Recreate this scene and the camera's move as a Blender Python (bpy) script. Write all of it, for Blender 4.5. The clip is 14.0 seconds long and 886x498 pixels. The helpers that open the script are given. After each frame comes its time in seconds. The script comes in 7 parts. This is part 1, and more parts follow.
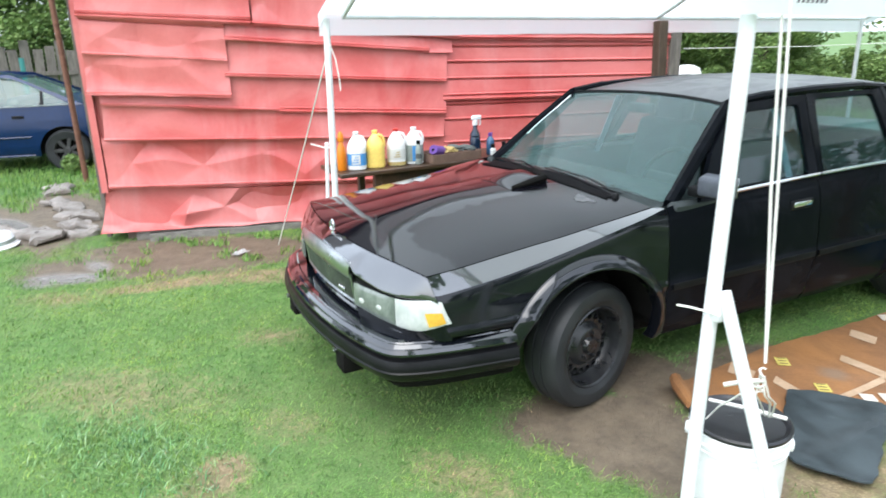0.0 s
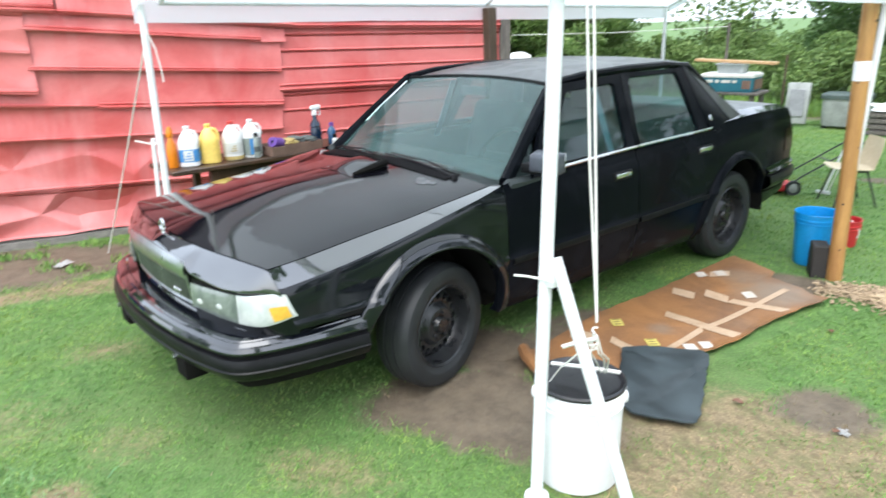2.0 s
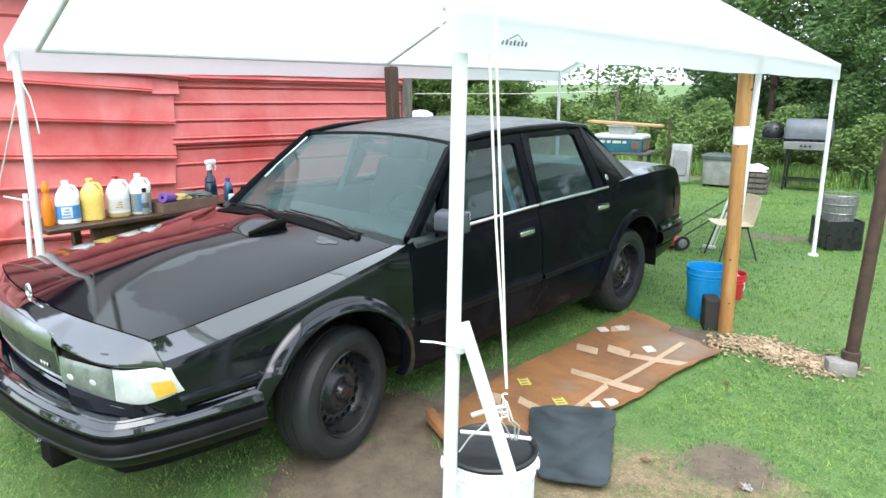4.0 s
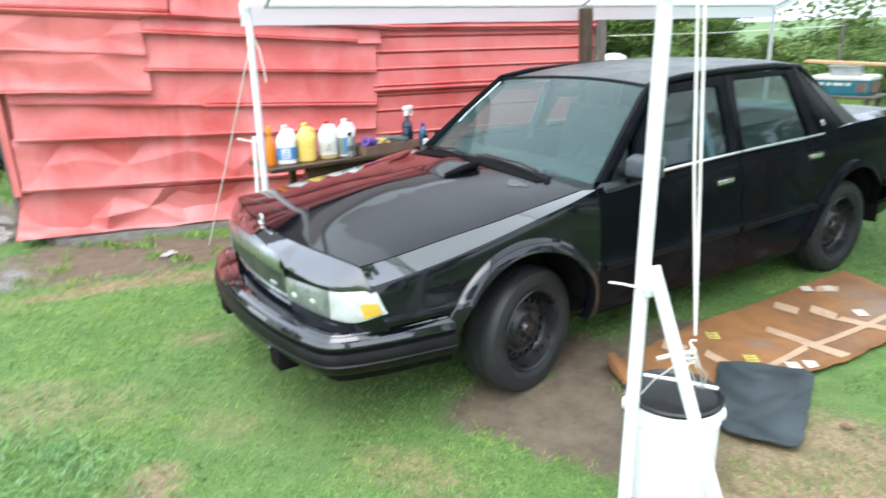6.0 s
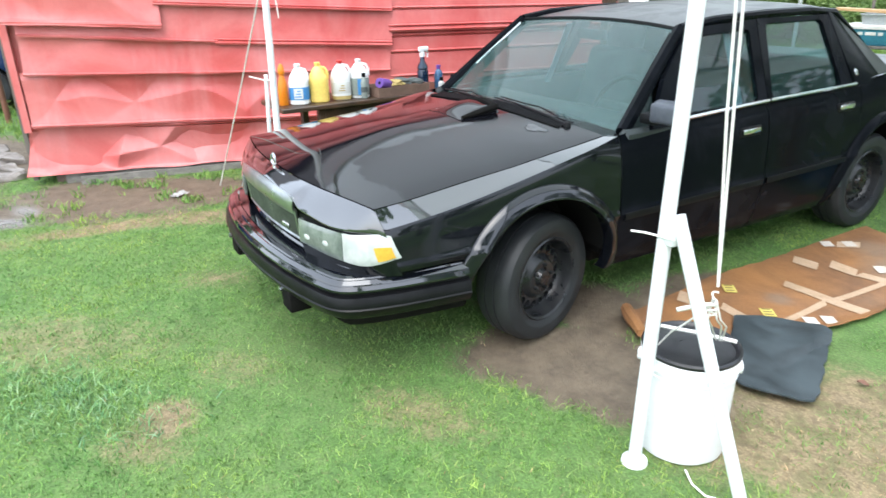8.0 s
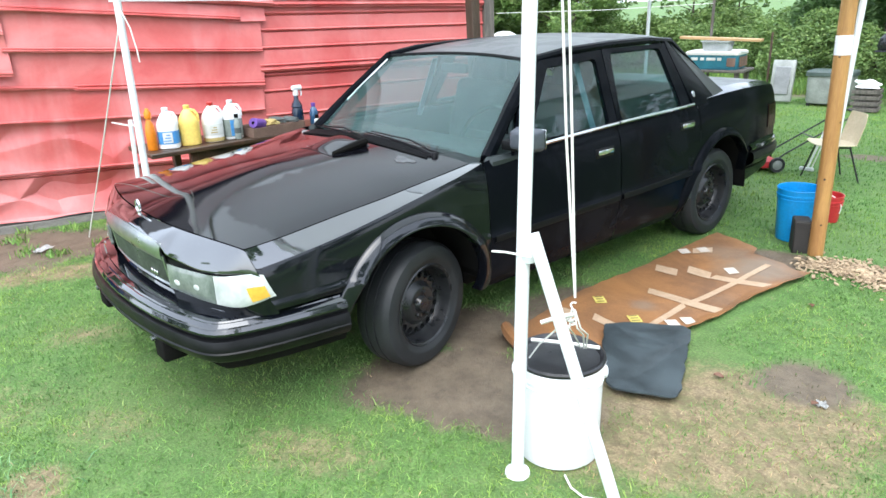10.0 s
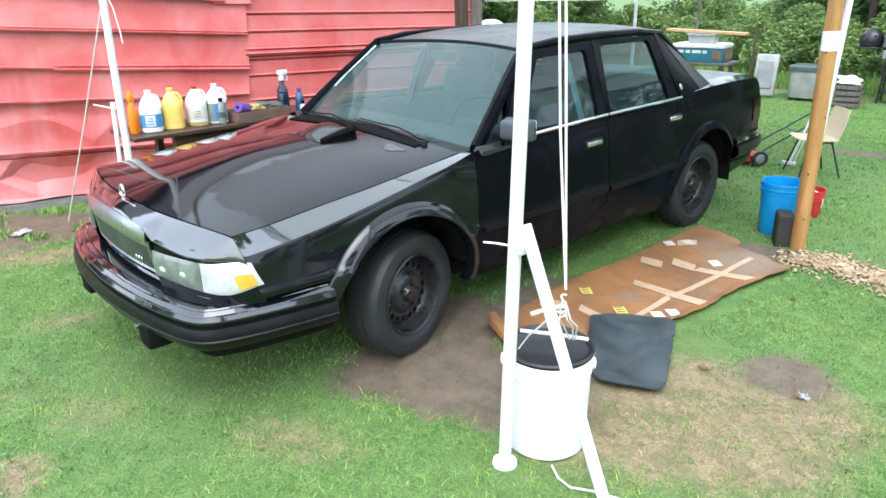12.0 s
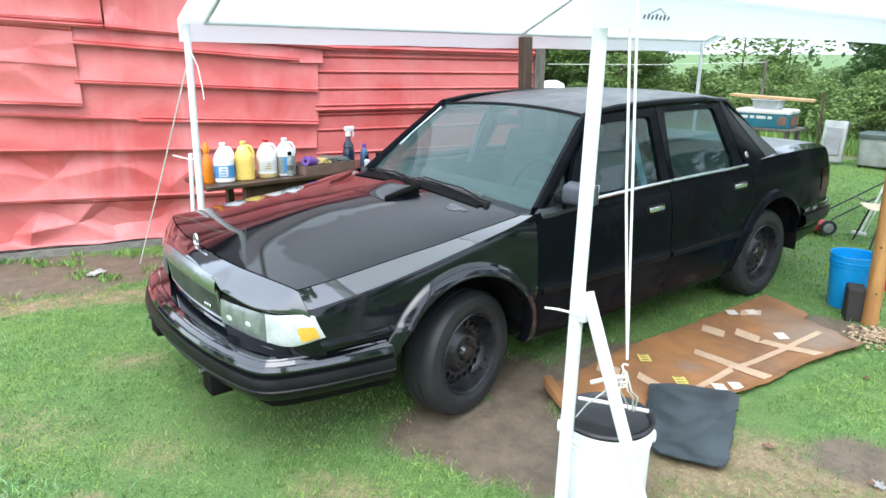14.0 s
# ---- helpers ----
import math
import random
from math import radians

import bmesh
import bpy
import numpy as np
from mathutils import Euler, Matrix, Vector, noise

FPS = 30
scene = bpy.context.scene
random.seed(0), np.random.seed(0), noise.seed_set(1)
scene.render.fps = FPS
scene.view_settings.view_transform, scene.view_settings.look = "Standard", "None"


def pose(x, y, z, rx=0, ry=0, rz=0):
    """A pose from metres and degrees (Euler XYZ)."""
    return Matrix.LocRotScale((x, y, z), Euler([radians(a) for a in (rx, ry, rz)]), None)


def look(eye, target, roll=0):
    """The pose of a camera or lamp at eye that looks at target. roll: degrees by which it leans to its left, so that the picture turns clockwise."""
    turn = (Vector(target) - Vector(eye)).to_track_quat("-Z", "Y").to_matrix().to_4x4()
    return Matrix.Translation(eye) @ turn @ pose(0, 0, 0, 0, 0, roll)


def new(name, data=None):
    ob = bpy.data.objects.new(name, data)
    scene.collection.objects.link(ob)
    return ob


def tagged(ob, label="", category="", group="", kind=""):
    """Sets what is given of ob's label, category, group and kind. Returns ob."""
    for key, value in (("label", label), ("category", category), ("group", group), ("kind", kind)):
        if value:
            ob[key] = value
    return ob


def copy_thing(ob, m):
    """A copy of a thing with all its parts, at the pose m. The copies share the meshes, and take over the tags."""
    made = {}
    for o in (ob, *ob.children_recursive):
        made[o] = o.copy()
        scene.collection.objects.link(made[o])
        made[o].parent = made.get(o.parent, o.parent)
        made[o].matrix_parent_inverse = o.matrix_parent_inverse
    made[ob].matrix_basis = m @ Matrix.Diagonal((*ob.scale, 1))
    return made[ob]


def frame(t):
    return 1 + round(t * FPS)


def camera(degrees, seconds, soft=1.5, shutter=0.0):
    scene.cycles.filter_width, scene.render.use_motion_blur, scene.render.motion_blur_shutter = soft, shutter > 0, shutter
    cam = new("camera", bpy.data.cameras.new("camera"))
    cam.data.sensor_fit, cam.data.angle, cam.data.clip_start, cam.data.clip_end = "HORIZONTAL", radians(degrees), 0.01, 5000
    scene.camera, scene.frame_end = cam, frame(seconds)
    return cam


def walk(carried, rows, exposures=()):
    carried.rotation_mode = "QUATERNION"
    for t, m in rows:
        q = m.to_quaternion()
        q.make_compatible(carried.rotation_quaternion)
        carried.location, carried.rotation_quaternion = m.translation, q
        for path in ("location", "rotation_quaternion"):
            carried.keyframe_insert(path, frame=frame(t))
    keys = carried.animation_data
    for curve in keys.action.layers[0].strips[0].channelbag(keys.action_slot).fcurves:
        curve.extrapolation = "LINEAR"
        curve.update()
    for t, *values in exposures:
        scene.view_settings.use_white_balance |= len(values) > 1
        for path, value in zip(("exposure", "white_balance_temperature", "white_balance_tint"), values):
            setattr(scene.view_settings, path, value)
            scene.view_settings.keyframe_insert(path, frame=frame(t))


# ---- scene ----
cam = camera(66.5, 14.0, shutter=0.5)
PATH = [
    (0, (3.002, -1.853, 1.652), (1.299, -0.986, 1.062), -1.4),
    (0.5, (2.939, -1.862, 1.616), (1.224, -1.078, 0.949), -0.3),
    (1, (2.938, -1.865, 1.608), (1.233, -1.116, 0.878), 0.0),
    (1.5, (2.984, -1.825, 1.612), (1.38, -0.835, 0.942), -0.7),
    (2, (3.02, -1.803, 1.615), (1.557, -0.59, 0.993), -1.9),
    (2.5, (3.014, -1.793, 1.623), (1.621, -0.458, 1.097), -1.0),
    (3, (2.975, -1.75, 1.615), (1.637, -0.346, 1.129), -1.2),
    (3.2, (2.94, -1.727, 1.616), (1.625, -0.29, 1.161), -0.8),
    (5.3, (2.99, -1.765, 1.618), (1.679, -0.36, 1.063), 0.2),
    (5.5, (3.0, -1.784, 1.619), (1.605, -0.469, 1.048), -1.4),
    (6, (2.99, -1.818, 1.614), (1.38, -0.801, 1.004), -2.2),
    (6.5, (2.959, -1.826, 1.596), (1.308, -0.929, 0.911), -1.7),
    (7, (2.926, -1.827, 1.589), (1.296, -0.908, 0.881), -0.0),
    (7.5, (2.919, -1.82, 1.586), (1.281, -0.936, 0.854), -0.6),
    (8, (2.936, -1.81, 1.582), (1.352, -0.849, 0.829), -1.2),
    (8.5, (2.971, -1.818, 1.591), (1.421, -0.786, 0.859), -1.0),
    (9, (3.007, -1.793, 1.59), (1.555, -0.603, 0.901), -1.7),
    (9.2, (3.014, -1.768, 1.589), (1.579, -0.553, 0.907), -2.5),
    (11.3, (3.061, -1.765, 1.588), (1.658, -0.508, 0.918), -1.0),
    (11.5, (3.013, -1.783, 1.6), (1.63, -0.515, 0.908), -0.7),
    (12, (3.007, -1.781, 1.593), (1.62, -0.525, 0.887), -1.0),
    (12.5, (3.006, -1.8, 1.609), (1.56, -0.576, 0.966), -1.3),
    (13, (3.01, -1.81, 1.612), (1.518, -0.631, 0.993), -0.8),
    (13.5, (3.007, -1.818, 1.616), (1.48, -0.667, 1.03), -0.6),
    (14, (2.997, -1.817, 1.633), (1.475, -0.646, 1.075), 0.0),
]
walk(cam, [(t, look(eye, target, roll)) for t, eye, target, roll in PATH], ((0.0, 1.74, 6500, 10), (3.0, 1.74, 6500, 10), (6.0, 1.80, 6500, 10), (8.5, 1.83, 6480, 10), (11.5, 1.87, 6300, 10), (14.0, 1.78, 6300, 10)))

import collections

# ---- world and light: a bright overcast, rainy sky ----
world = bpy.data.worlds.new("overcast_sky")
scene.world = world
world.use_nodes = True
wt = world.node_tree
sky = wt.nodes.new("ShaderNodeTexSky")
sky.sky_type, sky.sun_disc = "NISHITA", False
sky.sun_elevation, sky.sun_rotation = radians(58), radians(140)
sky.air_density, sky.dust_density, sky.ozone_density = 1.0, 3.0, 1.0
grey = wt.nodes.new("ShaderNodeHueSaturation")
grey.inputs["Saturation"].default_value = 0.62
wt.links.new(sky.outputs["Color"], grey.inputs["Color"])
cloud = wt.nodes.new("ShaderNodeMix")
cloud.data_type = "RGBA"
cloud.inputs[0].default_value = 0.62
cloud.inputs[7].default_value = (4.5, 5.1, 5.85, 1)
wt.links.new(grey.outputs["Color"], cloud.inputs[6])
wt.links.new(cloud.outputs[2], wt.nodes["Background"].inputs["Color"])
wt.nodes["Background"].inputs["Strength"].default_value = 0.165
sun_data = bpy.data.lights.new("sun", "SUN")
sun_data.energy, sun_data.angle, sun_data.color = 0.7, radians(50), (0.97, 0.99, 1.0)
sun = new("sun", sun_data)
sun.matrix_world = look((8, -9, 20), (0, 0, 0))


# ---- materials ----
def nodes_of(name):
    m = bpy.data.materials.new(name)
    m.use_nodes = True
    nt = m.node_tree
    return m, nt, nt.nodes["Principled BSDF"]


def noise_node(nt, scale, detail=4.0, rough=0.6, distort=0.0, stretch=None, source="Object"):
    co = nt.nodes.new("ShaderNodeTexCoord")
    n = nt.nodes.new("ShaderNodeTexNoise")
    n.inputs["Scale"].default_value = scale
    n.inputs["Detail"].default_value = detail
    n.inputs["Roughness"].default_value = rough
    n.inputs["Distortion"].default_value = distort
    if stretch:
        mp = nt.nodes.new("ShaderNodeMapping")
        mp.inputs["Scale"].default_value = stretch
        nt.links.new(co.outputs[source], mp.inputs["Vector"])
        nt.links.new(mp.outputs["Vector"], n.inputs["Vector"])
    else:
        nt.links.new(co.outputs[source], n.inputs["Vector"])
    return n.outputs["Fac"]


def ramp(nt, fac, stops):
    r = nt.nodes.new("ShaderNodeValToRGB")
    e = r.color_ramp.elements
    while len(e) < len(stops):
        e.new(0.5)
    for el, (p, c) in zip(e, stops):
        el.position = p
        el.color = (c, c, c, 1) if isinstance(c, (int, float)) else (*c, 1)
    nt.links.new(fac, r.inputs["Fac"])
    return r.outputs["Color"]


def mixc(nt, fac, a, b, mode="MIX"):
    n = nt.nodes.new("ShaderNodeMix")
    n.data_type, n.blend_type = "RGBA", mode
    for sock, v in ((n.inputs[0], fac), (n.inputs[6], a), (n.inputs[7], b)):
        if isinstance(v, (int, float)):
            sock.default_value = v
        elif isinstance(v, tuple):
            sock.default_value = (*v, 1)
        else:
            nt.links.new(v, sock)
    return n.outputs[2]


def bump(nt, bsdf, height, strength=0.3, dist=0.01):
    b = nt.nodes.new("ShaderNodeBump")
    b.inputs["Strength"].default_value, b.inputs["Distance"].default_value = strength, dist
    nt.links.new(height, b.inputs["Height"])
    nt.links.new(b.outputs["Normal"], bsdf.inputs["Normal"])


def surface(name, c1, c2=None, rough=(0.5, 0.6), metal=0.0, scale=6.0, fine=60.0, relief=0.15, dist=0.004, coat=0.0, spread=(0.35, 0.65), stretch=None, specular=0.5):
    """A surface of two colours in coarse and fine noise, with a matching relief."""
    m, nt, b = nodes_of(name)
    c2 = c2 or tuple(v * 0.75 for v in c1)
    coarse = noise_node(nt, scale, 5, 0.6, 0.4, stretch)
    grain = noise_node(nt, fine, 3, 0.6, 0.0, stretch)
    base = ramp(nt, coarse, [(spread[0], c1), (spread[1], c2)])
    shade = ramp(nt, grain, [(0.3, 0.96 if min(c1) > 0.6 else 0.82), (0.7, 1.0)])
    nt.links.new(mixc(nt, 1.0, base, shade, "MULTIPLY"), b.inputs["Base Color"])
    nt.links.new(ramp(nt, coarse, [(0.3, rough[0]), (0.7, rough[1])]), b.inputs["Roughness"])
    b.inputs["Metallic"].default_value = metal
    b.inputs["Specular IOR Level"].default_value = specular
    if coat:
        b.inputs["Coat Weight"].default_value, b.inputs["Coat Roughness"].default_value = coat, 0.05
    if relief:
        bump(nt, b, grain, relief, dist)
    return m


def glass(name, tint, rough=0.02, haze=0.0, film=(0.42, 0.52, 0.51)):
    m = bpy.data.materials.new(name)
    m.use_nodes = True
    nt = m.node_tree
    nt.nodes.clear()
    out = nt.nodes.new("ShaderNodeOutputMaterial")
    tr, gl, fr, mx, df, film_mix = (nt.nodes.new(k) for k in ("ShaderNodeBsdfTransparent", "ShaderNodeBsdfGlossy", "ShaderNodeLayerWeight", "ShaderNodeMixShader", "ShaderNodeBsdfDiffuse", "ShaderNodeMixShader"))
    # Even diffuse film over the pane; haze sets its share.
    df.inputs["Color"].default_value = (*film, 1)
    film_mix.inputs[0].default_value = haze
    fr.inputs["Blend"].default_value = 0.5
    steep, gain = nt.nodes.new("ShaderNodeMath"), nt.nodes.new("ShaderNodeMath")
    steep.operation, gain.operation = "POWER", "MULTIPLY_ADD"
    steep.inputs[1].default_value = 4.0
    gain.inputs[1].default_value, gain.inputs[2].default_value = 0.7, 0.045
    nt.links.new(fr.outputs["Facing"], steep.inputs[0])
    nt.links.new(steep.outputs[0], gain.inputs[0])
    tr.inputs["Color"].default_value = (*tint, 1)
    gl.inputs["Roughness"].default_value = rough
    nt.links.new(gain.outputs[0], mx.inputs[0])
    nt.links.new(tr.outputs[0], film_mix.inputs[1])
    nt.links.new(df.outputs[0], film_mix.inputs[2])
    nt.links.new(film_mix.outputs[0], mx.inputs[1])
    nt.links.new(gl.outputs[0], mx.inputs[2])
    nt.links.new(mx.outputs[0], out.inputs["Surface"])
    return m


def car_paint(name, colour, dull, gloss, haze, wave=0.02, spec=0.5, coat=0.0):
    """Wet car paint: clear film over most of it, dull where the lacquer has gone."""
    m, nt, b = nodes_of(name)
    patch = noise_node(nt, 3.2, 6, 0.62, 1.2)
    nt.links.new(ramp(nt, patch, [(0.50, colour), (0.60, dull)]), b.inputs["Base Color"])
    nt.links.new(ramp(nt, patch, [(0.48, gloss), (0.60, haze)]), b.inputs["Roughness"])
    b.inputs["Coat Weight"].default_value = coat
    b.inputs["Specular IOR Level"].default_value = spec
    b.inputs["Coat Roughness"].default_value = 0.03
    drops = noise_node(nt, 160, 2, 0.5)
    bump(nt, b, drops, wave, 0.003)
    return m


# One black paint at several reflection strengths, set by how bright each panel looks.
PAINT = car_paint("black_car_paint", (0.004, 0.005, 0.008), (0.006, 0.007, 0.010), 0.04, 0.08, 0.010, 1.0, 1.0)
# IOR above real paint, to brighten reflections on nose and fender tops.
PAINT.node_tree.nodes["Principled BSDF"].inputs["IOR"].default_value = 1.75
PAINT_NOSE = car_paint("glossy_black_nose_paint", (0.004, 0.005, 0.008), (0.006, 0.007, 0.010), 0.04, 0.09, 0.010, 0.9, 0.8)
PAINT_FLARE = car_paint("mid_reflection_flare_paint", (0.004, 0.005, 0.008), (0.006, 0.007, 0.010), 0.07, 0.12, 0.010, 0.6, 0.15)
PAINT_SIDE = car_paint("low_reflection_side_paint", (0.004, 0.005, 0.007), (0.007, 0.008, 0.011), 0.06, 0.13, 0.015, 0.42)
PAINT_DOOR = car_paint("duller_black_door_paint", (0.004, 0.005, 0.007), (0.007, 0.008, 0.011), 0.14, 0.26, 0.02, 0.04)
PAINT_HOOD = car_paint("black_hood_paint", (0.004, 0.004, 0.006), (0.008, 0.008, 0.009), 0.035, 0.08, 0.012, 0.45, 0.0)


def worn_hood():
    """Glossy black with a large, ragged field where the lacquer has dulled."""
    m, nt, b = nodes_of("patchy_black_hood_paint")
    co = nt.nodes.new("ShaderNodeTexCoord")
    sep = nt.nodes.new("ShaderNodeSeparateXYZ")
    nt.links.new(co.outputs["Object"], sep.inputs[0])
    reach = ramp(nt, sep.outputs["X"], [(0.12, 0.0), (0.40, 1.0)])
    tail = nt.nodes.new("ShaderNodeMapRange")
    tail.inputs["From Min"].default_value, tail.inputs["From Max"].default_value = -0.80, -0.52
    nt.links.new(sep.outputs["Y"], tail.inputs["Value"])
    field = mixc(nt, 1.0, reach, tail.outputs[0], "MULTIPLY")
    rag = noise_node(nt, 4.5, 6, 0.68, 0.8)
    edge = nt.nodes.new("ShaderNodeMath")
    edge.operation = "MULTIPLY_ADD"
    nt.links.new(rag, edge.inputs[0])
    edge.inputs[1].default_value = 0.9
    nt.links.new(field, edge.inputs[2])
    worn = ramp(nt, edge.outputs[0], [(0.84, 0.0), (0.92, 1.0)])
    nt.links.new(mixc(nt, worn, (0.004, 0.004, 0.006), (0.007, 0.0075, 0.009)), b.inputs["Base Color"])
    nt.links.new(ramp(nt, worn, [(0.0, 0.045), (1.0, 0.20)]), b.inputs["Roughness"])
    nt.links.new(ramp(nt, worn, [(0.0, 0.46), (1.0, 0.26)]), b.inputs["Specular IOR Level"])
    bump(nt, b, noise_node(nt, 160, 2, 0.5), 0.012, 0.003)
    return m


PAINT_WORN = worn_hood()
# Dull grey base, lifted to carry the canopy's reflection as well.
PAINT_ROOF = car_paint("dull_black_roof_paint", (0.055, 0.057, 0.058), (0.09, 0.092, 0.092), 0.30, 0.42)
TRIM_BLACK = surface("black_plastic", (0.006, 0.006, 0.007), (0.011, 0.011, 0.012), (0.35, 0.5), fine=200, relief=0.1, specular=0.14)
RUBBER = surface("tyre_rubber", (0.016, 0.018, 0.020), (0.026, 0.028, 0.030), (0.42, 0.6), scale=9, fine=120, specular=0.35)
STEEL_BLACK = surface("black_painted_steel", (0.010, 0.011, 0.013), (0.022, 0.023, 0.025), (0.22, 0.4), scale=20)
CHROME = surface("chrome", (0.80, 0.81, 0.83), (0.72, 0.73, 0.75), (0.16, 0.26), metal=1.0, relief=0.03)
CHROME_DULL = surface("dull_chrome", (0.62, 0.64, 0.66), (0.45, 0.47, 0.48), (0.25, 0.4), metal=1.0, relief=0.05)
LAMP_GLASS = surface("clouded_headlamp_lens", (0.22, 0.25, 0.225), (0.12, 0.145, 0.13), (0.1, 0.2), scale=14, coat=0.6, relief=0.05)
LAMP_CLEAR = surface("pale_marker_lens", (0.66, 0.67, 0.65), (0.44, 0.47, 0.46), (0.1, 0.2), scale=7, coat=0.6, relief=0.04)
AMBER = surface("amber_lens", (0.85, 0.50, 0.08), (0.75, 0.40, 0.05), (0.12, 0.2), coat=0.6, relief=0.04)
RED_LENS = surface("red_lens", (0.06, 0.004, 0.004), (0.03, 0.003, 0.003), (0.1, 0.2), coat=0.6)
DARK_LENS = surface("dark_smoked_red_lens", (0.020, 0.003, 0.004), (0.012, 0.002, 0.003), (0.15, 0.25), specular=0.12)
CAR_GLASS = glass("pale_film_windscreen_glass", (0.68, 0.80, 0.77), 0.03, 0.17, (0.28, 0.49, 0.47))
SIDE_GLASS = glass("pale_film_side_glass", (0.44, 0.62, 0.60), 0.03, 0.04, (0.18, 0.42, 0.40))
CLOTH_GREY = surface("grey_seat_cloth", (0.10, 0.11, 0.115), (0.07, 0.075, 0.08), (0.8, 0.9), fine=300)
DASH = surface("dark_dashboard_vinyl", (0.03, 0.04, 0.042), (0.022, 0.03, 0.03), (0.5, 0.6))
BELT_BLUE = surface("pale_blue_strap", (0.30, 0.42, 0.52), (0.24, 0.34, 0.44), (0.7, 0.8))
# Near black: shade of wells, gaps and underbody put into the colour.
WELL = surface("near_black_recess", (0.007, 0.007, 0.007), (0.012, 0.011, 0.010), (0.8, 0.95), specular=0.08)


# ---- mesh helpers ----
def part(name, bm, material, parent=None, label="", smooth=True, sharp=38, **tags):
    """Links a bmesh as one mesh object under a thing or part."""
    me = bpy.data.meshes.new(name)
    bmesh.ops.recalc_face_normals(bm, faces=bm.faces)
    bm.to_mesh(me)
    bm.free()
    for p in me.polygons:
        p.use_smooth = smooth
    if smooth:
        me.set_sharp_from_angle(angle=radians(sharp))
    if material:
        me.materials.append(material)
    ob = new(name, me)
    if parent:
        ob.parent = parent
    if label or tags:
        tagged(ob, label, **tags)
    return ob


def thing(name, label, category, group="", kind="", at=None):
    e = new(name)
    e.empty_display_size = 0.1
    if at:
        e.matrix_world = at
    return tagged(e, label, category, group, kind)


def grid(bm, fn, nu, nv, keep=None):
    """Sheet fn(u, v) over the unit square."""
    vs = [[bm.verts.new(fn(i / nu, j / nv)) for j in range(nv + 1)] for i in range(nu + 1)]
    for i in range(nu):
        for j in range(nv):
            if keep is None or keep((i + 0.5) / nu, (j + 0.5) / nv):
                bm.faces.new((vs[i][j], vs[i + 1][j], vs[i + 1][j + 1], vs[i][j + 1]))
    return bm


def box(bm, centre, size, bevel=0.0, turn=None, seg=1):
    r = bmesh.ops.create_cube(bm, size=1.0)
    vs = r["verts"]
    m = Matrix.Translation(centre) @ (turn or Matrix.Identity(4)) @ Matrix.Diagonal((*size, 1))
    bmesh.ops.transform(bm, matrix=m, verts=vs)
    if bevel:
        es = list({e for v in vs for e in v.link_edges})
        bmesh.ops.bevel(bm, geom=es, offset=bevel, segments=seg, affect="EDGES", profile=0.5)
    return bm


def tube(bm, pts, r, n=8, caps=True):
    """A round bar along points; r is one radius or one a point."""
    pts = [Vector(p) for p in pts]
    rs = r if isinstance(r, (list, tuple)) else [r] * len(pts)
    rings = []
    up = Vector((0, 0, 1)) if abs((pts[1] - pts[0]).normalized().z) < 0.9 else Vector((1, 0, 0))
    for i, p in enumerate(pts):
        d = (pts[min(i + 1, len(pts) - 1)] - pts[max(i - 1, 0)]).normalized()
        a = d.cross(up).normalized()
        b = a.cross(d).normalized()
        up = b
        rings.append([bm.verts.new(p + rs[i] * (math.cos(2 * math.pi * k / n) * a + math.sin(2 * math.pi * k / n) * b)) for k in range(n)])
    for q, s in zip(rings, rings[1:]):
        for k in range(n):
            bm.faces.new((q[k], q[(k + 1) % n], s[(k + 1) % n], s[k]))
    if caps:
        bm.faces.new(rings[0][::-1])
        bm.faces.new(rings[-1])
    return bm


def lathe(bm, prof, n=24, m=None, closed=False):
    """Turns (radius, height) points round z; m places the result."""
    m = m or Matrix.Identity(4)
    rings = []
    for r, z in prof:
        if r < 1e-5:
            rings.append([bm.verts.new(m @ Vector((0, 0, z)))])
        else:
            rings.append([bm.verts.new(m @ Vector((r * math.cos(2 * math.pi * k / n), r * math.sin(2 * math.pi * k / n), z))) for k in range(n)])
    pairs = list(zip(rings, rings[1:])) + ([(rings[-1], rings[0])] if closed else [])
    for q, s in pairs:
        for k in range(n):
            a, b, c, d = q[k % len(q)], q[(k + 1) % len(q)], s[(k + 1) % len(s)], s[k % len(s)]
            f = list(dict.fromkeys((a, b, c, d)))
            if len(f) > 2:
                bm.faces.new(f)
    return bm


def strip(bm, path, section, closed=False):
    """Sweeps a section (out, up) along a plan path of (x, y); out is to the right of the way."""
    rows = []
    n = len(path)
    for i, p in enumerate(path):
        d = (Vector(path[min(i + 1, n - 1)]) - Vector(path[max(i - 1, 0)])).normalized()
        o = Vector((d.y, -d.x))
        rows.append([bm.verts.new((p[0] + o.x * s, p[1] + o.y * s, z)) for s, z in section])
    for q, s in zip(rows, rows[1:]):
        for k in range(len(section) - (0 if closed else 1)):
            k2 = (k + 1) % len(section)
            bm.faces.new((q[k], s[k], s[k2], q[k2]))
    if closed:
        bm.faces.new(rows[0])
        bm.faces.new(rows[-1][::-1])
    return bm


def ring_between(bm, outer, inner):
    a, b = [bm.verts.new(p) for p in outer], [bm.verts.new(p) for p in inner]
    n = len(a)
    for k in range(n):
        bm.faces.new((a[k], a[(k + 1) % n], b[(k + 1) % n], b[k]))
    return bm


def thicken(ob, t, offset=-1.0):
    s = ob.modifiers.new("thickness", "SOLIDIFY")
    s.thickness, s.offset = t, offset
    me = ob.data
    used = collections.Counter(i for p in me.polygons for i in p.edge_keys)
    for e in me.edges:
        if used[e.key] == 1:
            e.use_edge_sharp = True
    return ob


def lerp(x, xs, ys):
    return float(np.interp(x, xs, ys))


